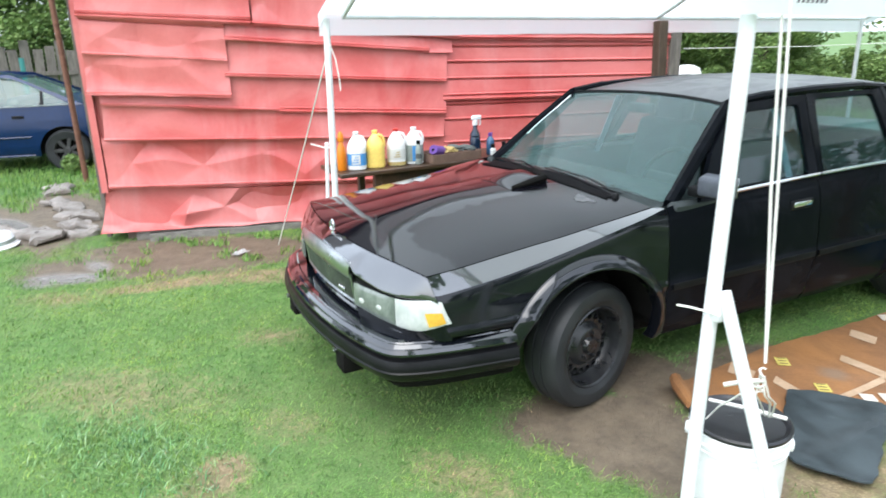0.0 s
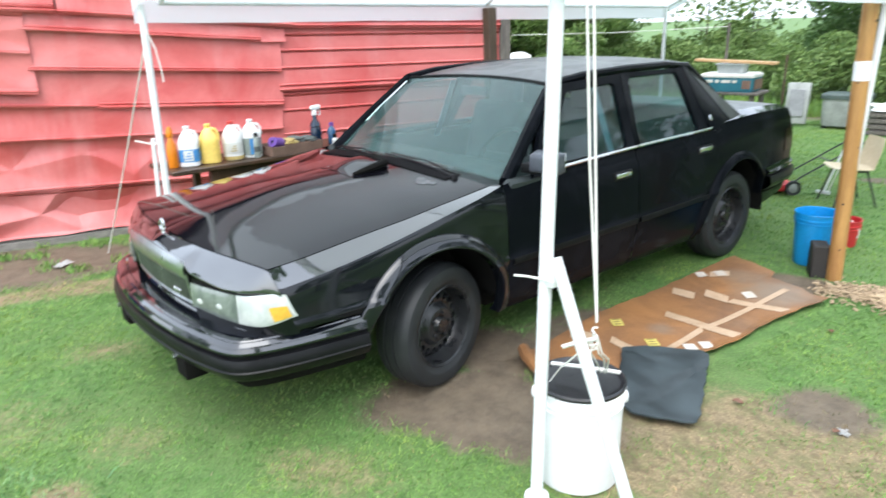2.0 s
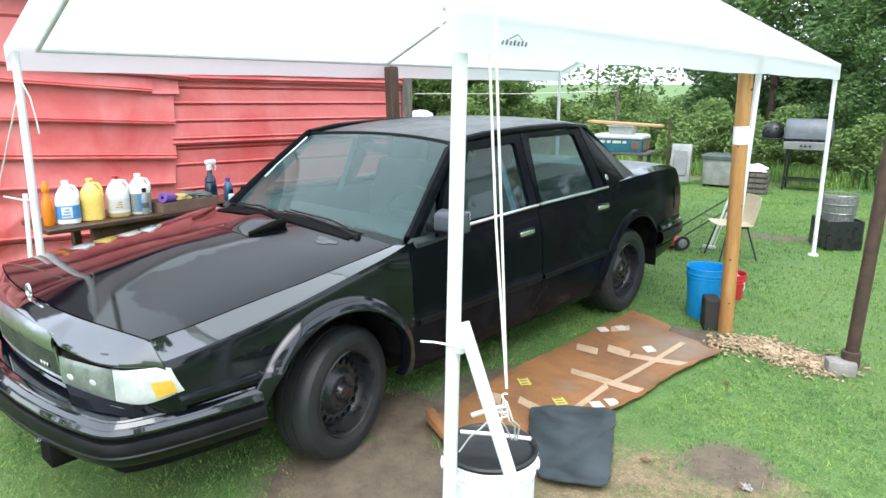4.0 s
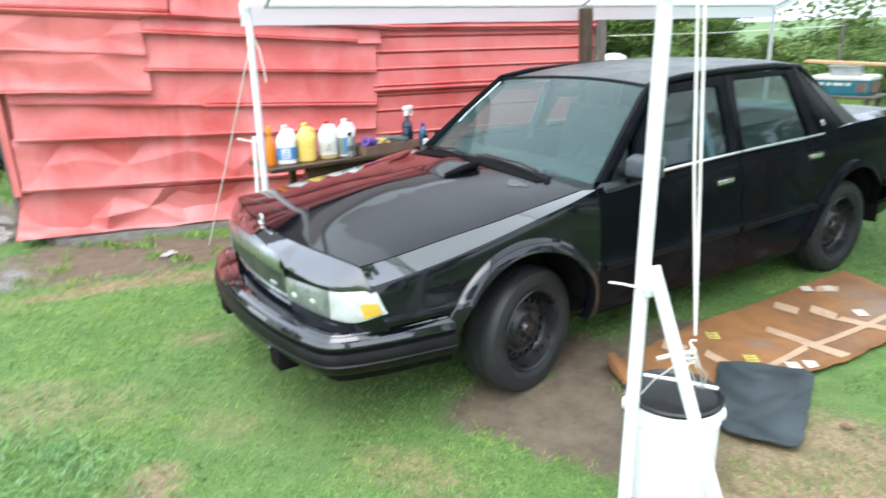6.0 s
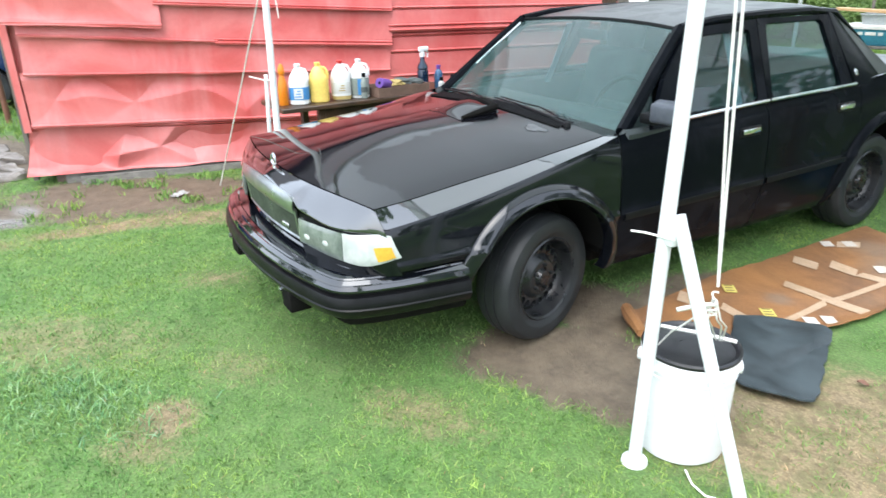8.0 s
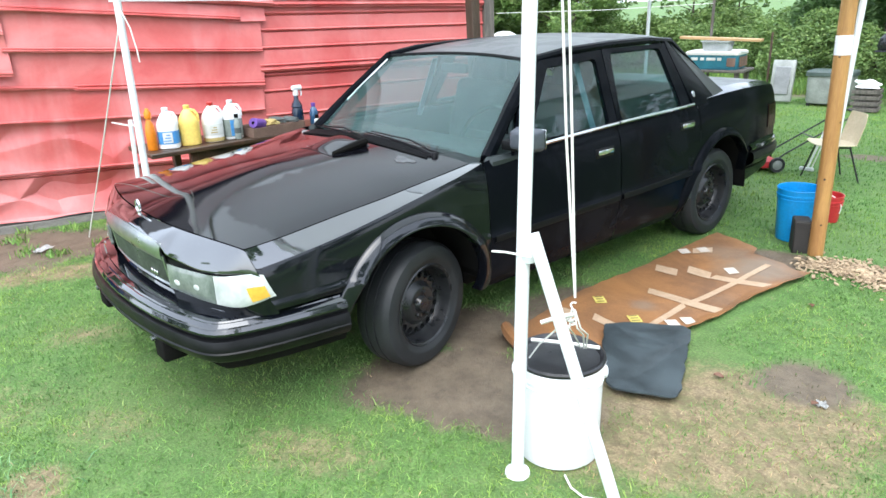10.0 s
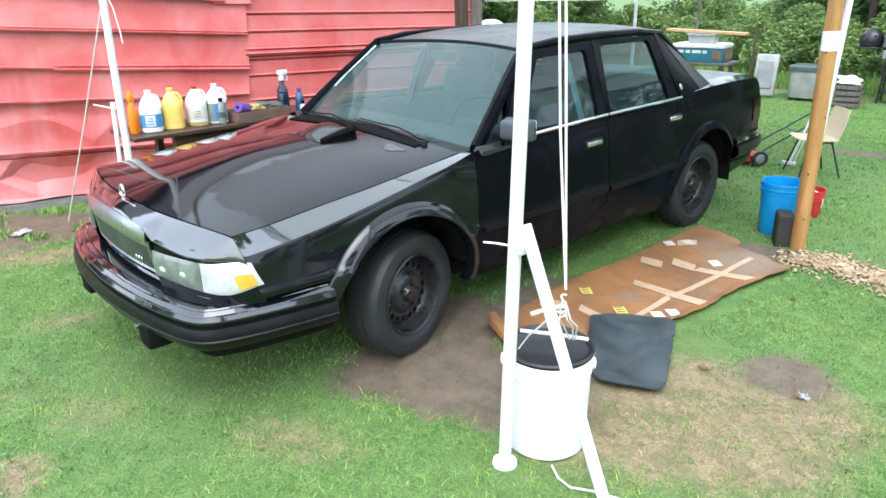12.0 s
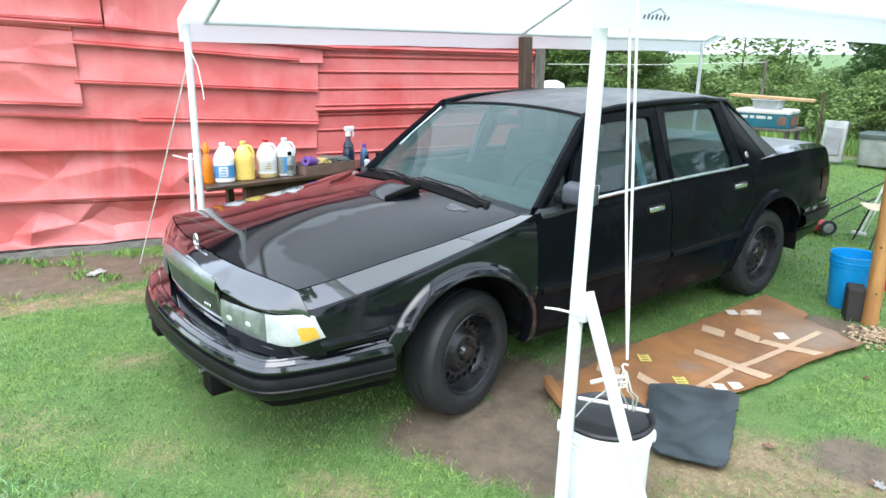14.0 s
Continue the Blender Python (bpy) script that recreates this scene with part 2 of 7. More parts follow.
def curve(x, xs, ys):
    """A smooth line through the points that never overshoots them."""
    if x <= xs[0]:
        return ys[0]
    if x >= xs[-1]:
        return ys[-1]
    n = len(xs)
    k = max(i for i in range(n - 1) if xs[i] <= x)
    d = [(ys[i + 1] - ys[i]) / (xs[i + 1] - xs[i]) for i in range(n - 1)]

    def slope(i):
        if i == 0 or i == n - 1:
            return d[0] if i == 0 else d[-1]
        return 0.0 if d[i - 1] * d[i] <= 0 else 2 * d[i - 1] * d[i] / (d[i - 1] + d[i])
    h = xs[k + 1] - xs[k]
    t = (x - xs[k]) / h
    return (2 * t ** 3 - 3 * t * t + 1) * ys[k] + (t ** 3 - 2 * t * t + t) * h * slope(k) + (3 * t * t - 2 * t ** 3) * ys[k + 1] + (t ** 3 - t * t) * h * slope(k + 1)


def smooth01(t):
    t = min(1.0, max(0.0, t))
    return t * t * (3 - 2 * t)


BM = bmesh.new


# ---- the black sedan: it faces -y, its left side is +x ----
AXLE_F, AXLE_R, HUB_Z = 0.0, 2.64, 0.305
ARCHES = ((-0.035, 0.396, 0.458, 0.038), (2.60, 0.412, 0.466, 0.030))  # middle, opening, outer edge of the flare, how far it stands out
HOOD_W = 0.765


def half_width(y):
    return curve(y, (-0.85, -0.7, -0.5, -0.3, 0.4, 1.4, 2.3, 2.9, 3.4, 3.72), (0.800, 0.832, 0.847, 0.855, 0.868, 0.876, 0.872, 0.852, 0.80, 0.745))


def belt_z(y):
    return curve(y, (-0.85, -0.7, -0.5, -0.34, -0.04, 0.15, 0.30, 0.42, 0.8, 1.4, 2.25, 2.5, 2.9, 3.4, 3.72), (0.688, 0.708, 0.735, 0.762, 0.820, 0.860, 0.888, 0.908, 0.928, 0.942, 0.952, 0.978, 0.984, 0.966, 0.935))


def body_point(y, z, side):
    """A point of the car's flank."""
    top = belt_z(y)
    x = half_width(y)
    if z < 0.57:
        x += lerp(z, (0.18, 0.24, 0.30, 0.36, 0.50, 0.53, 0.545, 0.555, 0.57), (-0.13, -0.075, -0.042, -0.025, -0.004, 0.0, 0.008, 0.008, 0.0))
    else:
        s = (z - 0.57) / (top - 0.57)
        soft = curve(s, (0, 0.35, 0.65, 0.85, 1.0), (0, -0.004, -0.016, -0.032, -0.058))
        crisp = curve(s, (0, 0.45, 0.75, 0.92, 1.0), (0, -0.003, -0.009, -0.015, -0.022))
        x += soft + (crisp - soft) * smooth01((0.52 - y) / 0.35)
    return Vector((side * x, y, z))


def flank_bottom(y):
    low = lerp(y, (-0.8, -0.5, -0.435, -0.4, 0.4, 2.3, 3.0, 3.7), (0.528, 0.525, 0.52, 0.43, 0.275, 0.235, 0.28, 0.34))
    for yc, r0, r1, _ in ARCHES:
        d, r = abs(y - yc), 0.5 * (r0 + r1)
        if d < r:
            low = max(low, HUB_Z + math.sqrt(r * r - d * d))
    return low


def flank(name, y0, y1, side, car, cap=None, slant=0.0, label=""):
    """One panel of the flank between two shut lines; cap: the x at which its top folds in."""
    ys = {y0, y1}
    for k in range(int((y1 - y0) / 0.045) + 2):
        ys.add(min(y1, y0 + k * 0.045))
    for yc, r0, r1, _ in ARCHES:
        for r in (0.5 * (r0 + r1),):
            for k in range(49):
                y = yc - r * math.cos(math.pi * k / 48)
                if y0 < y < y1:
                    ys.add(y)
    ys = sorted(ys)
    ys = [y for i, y in enumerate(ys) if i == 0 or y - ys[i - 1] > 1e-4]
    bm, rows = BM(), []
    n = 44
    for y in ys:
        zb, zt = flank_bottom(y), belt_z(y)
        row = []
        for k in range(n + 1):
            z = zb + (zt - zb) * k / n
            row.append(body_point(y + slant * max(0.0, (-0.55 - y) / 0.2) * max(0.0, (zt - z) / 0.18), z, side))
        if cap is not None:
            edge = row[-1]
            c = cap(y)
            for k in range(0, 6):
                s = k / 5
                row.append(Vector((side * (abs(edge.x) * (1 - s) + c * s), y, edge.z + ((hood_z(HOOD_W, y) - edge.z - 0.003) if y < 1 else 0.022) * s)))
        lip = row[0].copy()
        lip.x -= side * 0.045
        row = [lip] + row
        rows.append([bm.verts.new(p) for p in row])
    top = BM()
    for q, s in zip(rows, rows[1:]):
        for k in range(n + 1):
            bm.faces.new((q[k], s[k], s[k + 1], q[k + 1]))
    if cap is not None:
        tops = [[top.verts.new(v.co) for v in q[n + 2:]] for q in rows]
        for q, s in zip(tops, tops[1:]):
            for k in range(len(q) - 1):
                top.faces.new((q[k], s[k], s[k + 1], q[k + 1]))
        # The top strip takes the strongest reflection so that it reads bright.
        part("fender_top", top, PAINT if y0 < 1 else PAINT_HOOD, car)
        bmesh.ops.delete(bm, geom=[v for q in rows for v in q[n + 2:]], context="VERTS")
    else:
        top.free()
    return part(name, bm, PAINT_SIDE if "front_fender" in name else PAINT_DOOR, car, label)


def hood_z(x, y):
    crown = curve(y, (-0.90, -0.6, -0.2, 0.15, 0.45), (0.797, 0.862, 0.920, 0.942, 0.947))
    fall = curve(y, (-0.85, -0.6, -0.2, 0.1, 0.38), (0.036, 0.072, 0.088, 0.072, 0.042))
    a = min(1.0, abs(x) / HOOD_W)
    ridge = math.sqrt(a * a + 0.0016) - 0.04
    return crown - fall * (0.62 * ridge + 0.26 * a * a + 0.12 * a ** 8)


def hood_front(x):
    return -0.894 + 0.100 * (x / 0.75) ** 2


def nose_y(x):
    return curve(abs(x), (0, 0.31, 0.40, 0.55, 0.65, 0.72, 0.768, 0.805, 0.832), (-0.985, -0.967, -0.950, -0.907, -0.874, -0.850, -0.817, -0.772, -0.722))


def side_x(z):
    return lerp(z, (0.92, 1.34), (0.842, 0.643))


def side_poly(pts, side, inset=0.0):
    return [Vector((side * (side_x(z) - inset), y, z)) for y, z in pts]


def dense(pts, n=6):
    out = []
    for (a, b), (c, d) in zip(pts, pts[1:] + pts[:1]):
        out += [(a + (c - a) * k / n, b + (d - b) * k / n) for k in range(n)]
    return out


def rounded(pts, r=0.03, n=3):
    """Rounds the corners of a polygon of (y, z)."""
    out = []
    for i, p in enumerate(pts):
        p, a, b = Vector(p), Vector(pts[i - 1]), Vector(pts[(i + 1) % len(pts)])
        s, e = p + (a - p).normalized() * r, p + (b - p).normalized() * r
        for k in range(n + 1):
            t = k / n
            q = (1 - t) ** 2 * s + 2 * t * (1 - t) * p + t * t * e
            out.append((q.x, q.y))
    return out


def resample(outer, inner):
    """As many points of the outer line as the inner one has, each the nearest along its own ray."""
    cy, cz = (sum(p[k] for p in inner) / len(inner) for k in (0, 1))
    fine = dense(outer, 24)
    def turn(p):
        return math.atan2(p[1] - cz, p[0] - cy)
    return [min(fine, key=lambda q: abs((turn(q) - turn(p) + math.pi) % (2 * math.pi) - math.pi)) for p in inner]


def build_wheel(car, x, y, side):
    """Tyre on a black pressed-steel wheel with round vents."""
    w = new("wheel")
    w.parent = car
    k = 0.97 if y < 1 else 1.0
    w.matrix_basis = pose(x, y, HUB_Z * k, 0, 0, 12 if y < 1 else 0) @ pose(0, 0, 0, 0, 90 * side, 0) @ Matrix.Diagonal((k, k, 1, 1))
    R = HUB_Z + 0.002
    prof = [(0.200, -0.085), (0.225, -0.098), (0.262, -0.102), (0.288, -0.094), (R - 0.008, -0.078), (R, -0.06), (R, -0.03), (R - 0.006, -0.028), (R - 0.006, -0.022), (R, -0.02), (R, 0.02), (R - 0.006, 0.022), (R - 0.006, 0.028), (R, 0.03), (R, 0.06), (R - 0.008, 0.078), (0.288, 0.094), (0.262, 0.102), (0.238, 0.099), (0.232, 0.0995), (0.225, 0.096), (0.200, 0.085), (0.192, 0.06), (0.192, -0.06)]
    part("tyre", lathe(BM(), prof, 64, closed=True), RUBBER, w, "worn black rubber tyre")
    bm = lathe(BM(), [(0.192, 0.06), (0.203, 0.086), (0.197, 0.091), (0.188, 0.084), (0.180, 0.05), (0.176, 0.022), (0.166, 0.012)], 64)
    part("rim", bm, STEEL_BLACK, w)
    bm = BM()
    n = 18
    z0, z1 = 0.012, 0.026
    for k in range(n):
        a0, am, a1 = (2 * math.pi * (k + q) / n for q in (0, 0.5, 1))
        ri, rm, ro = 0.110, 0.138, 0.166
        border = [(ri, a0), (ri, am), (ri, a1), (rm, a1), (ro, a1), (ro, am), (ro, a0), (rm, a0)]

        def put(r, a, dz=0.0):
            return Vector((r * math.cos(a), r * math.sin(a), lerp(r, (ri, rm, ro), (z1, z1 + 0.004, z0)) + dz))
        c = put(rm, am)
        outer = [bm.verts.new(put(r, a)) for r, a in border]
        hole, deep = [], []
        for r, a in border:
            d = put(r, a) - c
            d.z = 0
            d = d.normalized() * 0.0172
            hole.append(bm.verts.new(c + d))
            deep.append(bm.verts.new(c + d * 0.9 + Vector((0, 0, -0.02))))
        for j in range(8):
            j2 = (j + 1) % 8
            bm.faces.new((outer[j], outer[j2], hole[j2], hole[j]))
            bm.faces.new((hole[j], hole[j2], deep[j2], deep[j]))
    bmesh.ops.remove_doubles(bm, verts=bm.verts, dist=1e-5)
    lathe(bm, [(0.110, 0.026), (0.100, 0.034), (0.088, 0.052), (0.080, 0.056), (0.045, 0.050), (0.040, 0.058), (0.034, 0.070), (0.0, 0.073)], 40)
    part("wheel_disc", bm, STEEL_BLACK, w)
    part("brake_drum", lathe(BM(), [(0.150, -0.02), (0.150, -0.008), (0.0, -0.006)], 32), WELL, w)
    for k in range(5):
        a = 2 * math.pi * k / 5 + 0.4
        bm = lathe(BM(), [(0.0095, 0.050), (0.0095, 0.066), (0.006, 0.071), (0.0, 0.072)], 6, Matrix.Translation((0.062 * math.cos(a), 0.062 * math.sin(a), 0)))
        part("wheel_nut", bm, STEEL_BLACK, w)
    return w


def build_sedan():
    car = thing("sedan", "old black four-door sedan with black steel wheels under a canopy", "car")
    hood_seam = lambda y: HOOD_W + 0.003
    for side in (1, -1):
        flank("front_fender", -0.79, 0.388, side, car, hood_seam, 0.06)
        flank("front_door", 0.395, 1.432, side, car)
        flank("rear_door", 1.439, 2.30, side, car)
        flank("rear_quarter", 2.306, 3.58, side, car, lambda y: lerp(y, (2.3, 2.6, 3.7), (0.75, 0.71, 0.65)))
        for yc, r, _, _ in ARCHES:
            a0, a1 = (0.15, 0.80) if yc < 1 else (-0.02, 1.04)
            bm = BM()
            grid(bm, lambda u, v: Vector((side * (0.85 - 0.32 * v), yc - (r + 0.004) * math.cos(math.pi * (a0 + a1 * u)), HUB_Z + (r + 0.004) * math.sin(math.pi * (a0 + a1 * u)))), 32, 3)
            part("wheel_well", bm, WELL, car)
            # Added near-black plate closing the well where shade hides the far side.
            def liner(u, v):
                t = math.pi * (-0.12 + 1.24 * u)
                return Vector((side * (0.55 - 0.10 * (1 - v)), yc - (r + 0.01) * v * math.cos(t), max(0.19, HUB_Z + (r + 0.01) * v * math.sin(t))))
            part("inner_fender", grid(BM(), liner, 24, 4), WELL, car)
        for yc, r0, r1, lip in ARCHES:
            t0, t1 = (6, 185) if yc < 1 else (-9, 166)
            def flare(u, v):
                t = radians(t0 + (t1 - t0) * u)
                d = max(0.0, (v - 0.06) / 0.74)
                r = r1 + (r0 - r1) * min(1.0, d)
                p = body_point(yc - r * math.cos(t), HUB_Z + r * math.sin(t), side)
                ends = min(1.0, 5 * u + 0.3, 5 * (1 - u) + 0.3)
                if v < 0.06:
                    o = -0.006
                elif d <= 1.0:
                    o = 0.001 + ends * lip * curve(d, (0, 0.10, 0.35, 0.72, 0.92, 1.0), (0.02, 0.26, 0.62, 0.93, 1.0, 0.97))
                else:
                    o = ends * lip * 0.97 - 0.06 * (d - 1.0) / 0.27
                return Vector((p.x + side * o, p.y, p.z))
            part("wheel_flare", grid(BM(), flare, 72, 22), PAINT_FLARE if yc < 1 else PAINT_DOOR, car, sharp=30)
        # door frames and glass
        fo = dense([(0.50, 0.912), (0.975, 1.318), (1.505, 1.336), (1.434, 0.935)])
        fi = dense(rounded([(0.715, 0.950), (1.02, 1.280), (1.435, 1.292), (1.372, 0.956)], 0.025), 2)
        fo = resample(fo, fi)
        bm = ring_between(BM(), side_poly(fo, side), side_poly(fi, side, 0.004))
        thicken(part("front_door_frame", bm, PAINT_DOOR, car, smooth=False), 0.03)
        bm = BM()
        bm.faces.new([bm.verts.new(p) for p in side_poly(fi, side, 0.018)])
        part("front_door_glass", bm, SIDE_GLASS, car).visible_shadow = False
        ri = dense(rounded([(1.488, 0.957), (1.580, 1.312), (2.085, 1.309), (2.122, 0.961)], 0.03), 2)
        ro = resample(dense([(1.441, 0.935), (1.512, 1.339), (2.15, 1.333), (2.245, 0.942)]), ri)
        bm = ring_between(BM(), side_poly(ro, side), side_poly(ri, side, 0.004))
        thicken(part("rear_door_frame", bm, PAINT_DOOR, car, smooth=False), 0.03)
        bm = BM()
        bm.faces.new([bm.verts.new(p) for p in side_poly(ri, side, 0.018)])
        part("rear_door_glass", bm, SIDE_GLASS, car).visible_shadow = False
        # rear pillar
        bm = BM()
        def cp(u, v):
            z = 0.95 + v * (1.345 - 0.95)
            y0 = lerp(z, (0.95, 1.345), (2.250, 2.155))
            y1 = lerp(z, (0.95, 1.345), (2.79, 2.27))
            return Vector((side * (side_x(z) - 0.045 * u * u), y0 + (y1 - y0) * u, z))
        grid(bm, lambda u, v: cp(0.58 * u, v), 6, 8)
        thicken(part("rear_pillar", bm, PAINT_DOOR, car), 0.02)
        # Grey roof paint here stands in for the light this strip reflects.
        thicken(part("pillar_edge", grid(BM(), lambda u, v: cp(0.585 + 0.415 * u, v), 5, 8), PAINT_ROOF, car), 0.02)
        bm = lathe(BM(), [(0, 0.006), (0.016, 0.005), (0.018, 0)], 20, Matrix.Translation((side * (side_x(1.017) - 0.001), 2.285, 1.017)) @ Matrix.Rotation(side * math.pi / 2 - side * 0.4, 4, "Y") @ Matrix.Diagonal((1.2, 0.75, 1, 1)))
        part("pillar_badge", bm, CHROME, car, "small silver badge")
        # front pillar
        bm = BM()
        tube(bm, [(side * 0.768, 0.47, 0.900), (side * 0.690, 0.72, 1.112), (side * 0.612, 0.968, 1.312)], [0.034, 0.033, 0.030], 8)
        part("front_pillar", bm, PAINT_DOOR, car)
        bm = BM()
        tube(bm, [(side * 0.675, 0.655, 1.06), (side * 0.652, 0.728, 1.125), (side * 0.590, 0.930, 1.292)], 0.008, 6)
        part("windscreen_trim", bm, CHROME if side < 0 else TRIM_BLACK, car)
        # roof rail with drip moulding
        bm = BM()
        tube(bm, [(side * 0.612, 0.968, 1.318), (side * 0.624, 1.2, 1.345), (side * 0.628, 1.6, 1.358), (side * 0.626, 2.0, 1.358), (side * 0.620, 2.25, 1.338), (side * 0.640, 2.50, 1.18), (side * 0.655, 2.76, 1.012)], 0.022, 8)
        part("roof_rail", bm, PAINT_DOOR, car)
        # chrome belt strip, rubbing strip, handles
        for y0, y1 in ((0.74, 1.43), (1.445, 2.235)):
            bm = BM()
            tube(bm, [(side * (side_x(belt_z(y) + 0.012) + 0.012), y, belt_z(y) + 0.010) for y in np.linspace(y0, y1, 9)], 0.0095, 6)
            part("belt_strip", bm, CHROME, car, "bright chrome strip")
        for y0, y1 in ((0.42, 1.42), (1.45, 2.20)):
            bm = BM()
            strip(bm, [(side * half_width(y), y) if side > 0 else (side * half_width(y), y) for y in (np.linspace(y1, y0, 8) if side < 0 else np.linspace(y0, y1, 8))], [(-0.002, 0.515), (0.010, 0.519), (0.013, 0.535), (0.010, 0.551), (-0.002, 0.555)])
            part("rubbing_strip", bm, TRIM_GLOSS, car)
        for y, z in ((1.285, 0.815), (2.14, 0.842)):
            h = new("door_handle")
            h.parent = car
            h.matrix_basis = Matrix.Translation(body_point(y, z, side))
            part("handle_recess", box(BM(), (0, 0, 0), (0.012, 0.165, 0.052), 0.005), TRIM_BLACK, h)
            part("handle_flap", box(BM(), (side * 0.012, -0.005, 0.006), (0.016, 0.135, 0.028), 0.006, seg=2), CHROME, h, "chrome pull handle")
        # mirror, missing on the far side
        if side > 0:
            mir = new("door_mirror")
            mir.parent = car
            mir.matrix_basis = pose(side * 0.935, 0.565, 1.0, 0, 0, side * 6)
            bm = box(BM(), (0, 0, 0), (0.165, 0.09, 0.105), 0.022, seg=3)
            for v in bm.verts:
                if v.co.y < 0:
                    v.co.x *= 0.86
                    v.co.z *= 0.86
            part("mirror_shell", bm, MIRROR_GREY, mir, "weathered grey mirror shell")
            part("mirror_stalk", box(BM(), (-side * 0.095, 0.01, -0.035), (0.08, 0.06, 0.05), 0.012, seg=2), TRIM_BLACK, mir)
            part("mirror_glass", box(BM(), (0, 0.052, 0), (0.15, 0.003, 0.09), 0.001), CHROME, mir)
        # inner sail panel and dark door lining
        part("door_lining", box(BM(), (side * 0.80, 1.38, 0.62), (0.06, 1.9, 0.60), 0.02), DASH, car)
        # headlamps
        lamp = new("headlamp")
        lamp.parent = car
        line = [Vector(p) for p in ((0.388, -0.956), (0.46, -0.936), (0.55, -0.909), (0.65, -0.876), (0.72, -0.852), (0.768, -0.819), (0.805, -0.774), (0.834, -0.718))]
        run = [0.0]
        for p, q in zip(line, line[1:]):
            run.append(run[-1] + (q - p).length)
        def along(s):
            d = min(1.0, max(0.0, s)) * run[-1]
            k = max(i for i in range(len(run) - 1) if run[i] <= d + 1e-9)
            w = line[k + 1] - line[k]
            p = line[k] + w * ((d - run[k]) / (run[k + 1] - run[k]))
            n = Vector((w.y, -w.x)).normalized()
            return p, n
        def rim(s, v):
            lo = curve(s, (0, 0.48, 0.70, 1.0), (0.566, 0.547, 0.550, 0.590))
            hi = curve(s, (0, 0.48, 0.85, 1.0), (0.668, 0.664, 0.686, 0.668))
            return lo + (hi - lo) * v
        def lens(s0, s1, name, mat, out, lab, slant=(0.0, 0.0)):
            def fn(u, v):
                s = s0 - slant[0] * v + (s1 - slant[1] * v - s0 + slant[0] * v) * u
                p, n = along(s)
                o = 0.002 + out * (max(0.0, math.sin(math.pi * v)) ** 0.5) * min(1.0, 6 * u, 6 * (1 - u))
                return Vector((side * (p.x + n.x * o), p.y + n.y * o, rim(s, v)))
            return thicken(part(name, grid(BM(), fn, 16, 10), mat, lamp, lab), 0.012)
        lens(0.0, 0.510, "lamp_lens", LAMP_GLASS, 0.010, "clouded grey headlamp lens")
        lens(0.516, 1.0, "marker_lens", LAMP_CLEAR, 0.010, "pale corner lamp lens", (0.0, 0.07))
        def amber(u, v):
            s = 0.835 + 0.125 * u - 0.03 * v
            w = 0.10 + 0.50 * v
            p, n = along(s)
            o = 0.006 + 0.010 * math.sin(math.pi * w) ** 0.5 * min(1.0, 6 * (1 - s) / 0.5)
            return Vector((side * (p.x + n.x * o), p.y + n.y * o, rim(s, w)))
        part("amber_lens", grid(BM(), amber, 8, 8), AMBER, lamp, "amber side marker")
        def bez(u, v):
            s = -0.03 + 1.03 * u - 0.08 * u * v
            p, n = along(s)
            z = rim(s, v) + (v - 0.5) * 0.036
            return Vector((side * (p.x - n.x * 0.010), p.y - n.y * 0.010, z))
        part("lamp_housing", grid(BM(), bez, 24, 4), TRIM_BLACK, lamp)
        def sill(u, v):
            s = -0.03 + 1.03 * u
            p, n = along(s)
            o = -0.006 - 0.012 * (1 - v)
            return Vector((side * (p.x + n.x * o), p.y + n.y * o, 0.505 + (rim(s, 0) - 0.509) * v))
        part("lamp_sill", grid(BM(), sill, 20, 3), PAINT_SIDE, lamp)
        # pale discs on the lens: glare of the bulb reflectors put into the colour
        for a in (0.45, 0.56):
            bm = lathe(BM(), [(0.0, 0.0115), (0.012, 0.0105), (0.020, 0.006), (0.024, -0.004)], 20, pose(side * a, nose_y(a) - 0.004, 0.604, 90, 0, side * 16) @ Matrix.Diagonal((1.25, 0.85, 1, 1)))
            part("reflector", bm, LAMP_CLEAR, lamp)
    for x, y, s in ((0.722, AXLE_F + 0.014, 1), (-0.722, AXLE_F + 0.014, -1), (0.712, AXLE_R, 1), (-0.712, AXLE_R, -1)):
        build_wheel(car, x, y, s)

    # hood, nose panel, cowl
    def hood(u, v):
        x = (2 * u - 1) * HOOD_W
        y0, y1 = hood_front(x), 0.335 + 0.02 * (2 * u - 1) ** 2
        y = y0 + (y1 - y0) * v
        return Vector((x, y, hood_z(x, y)))
    thicken(part("hood", grid(BM(), hood, 60, 54), PAINT_WORN, car, "dull patchy black hood"), 0.006)
    def nose(u, v):
        x = (2 * u - 1) * (0.772 + 0.043 * min(1.0, v / 0.88))
        a = abs(x)
        yb = hood_front(min(a, 0.765)) - 0.005 + max(0.0, a - 0.765) * 0.9
        zb = hood_z(a, yb) - 0.002 - max(0.0, a - 0.765) * 0.95
        yf = curve(a, (0, 0.335, 0.365, 0.45, 0.60, 0.72, 0.815), (-0.966, -0.962, -0.957, -0.942, -0.902, -0.856, -0.770))
        zf = curve(a, (0, 0.31, 0.350, 0.38, 0.48, 0.60, 0.70, 0.76, 0.815), (0.764, 0.748, 0.742, 0.713, 0.700, 0.685, 0.691, 0.696, 0.684))
        if v > 0.88:
            w = (v - 0.88) / 0.12
            return Vector((x, yf - 0.003 * math.sin(w * math.pi) + 0.006 * w, zf - 0.012 * w))
        w = v / 0.88
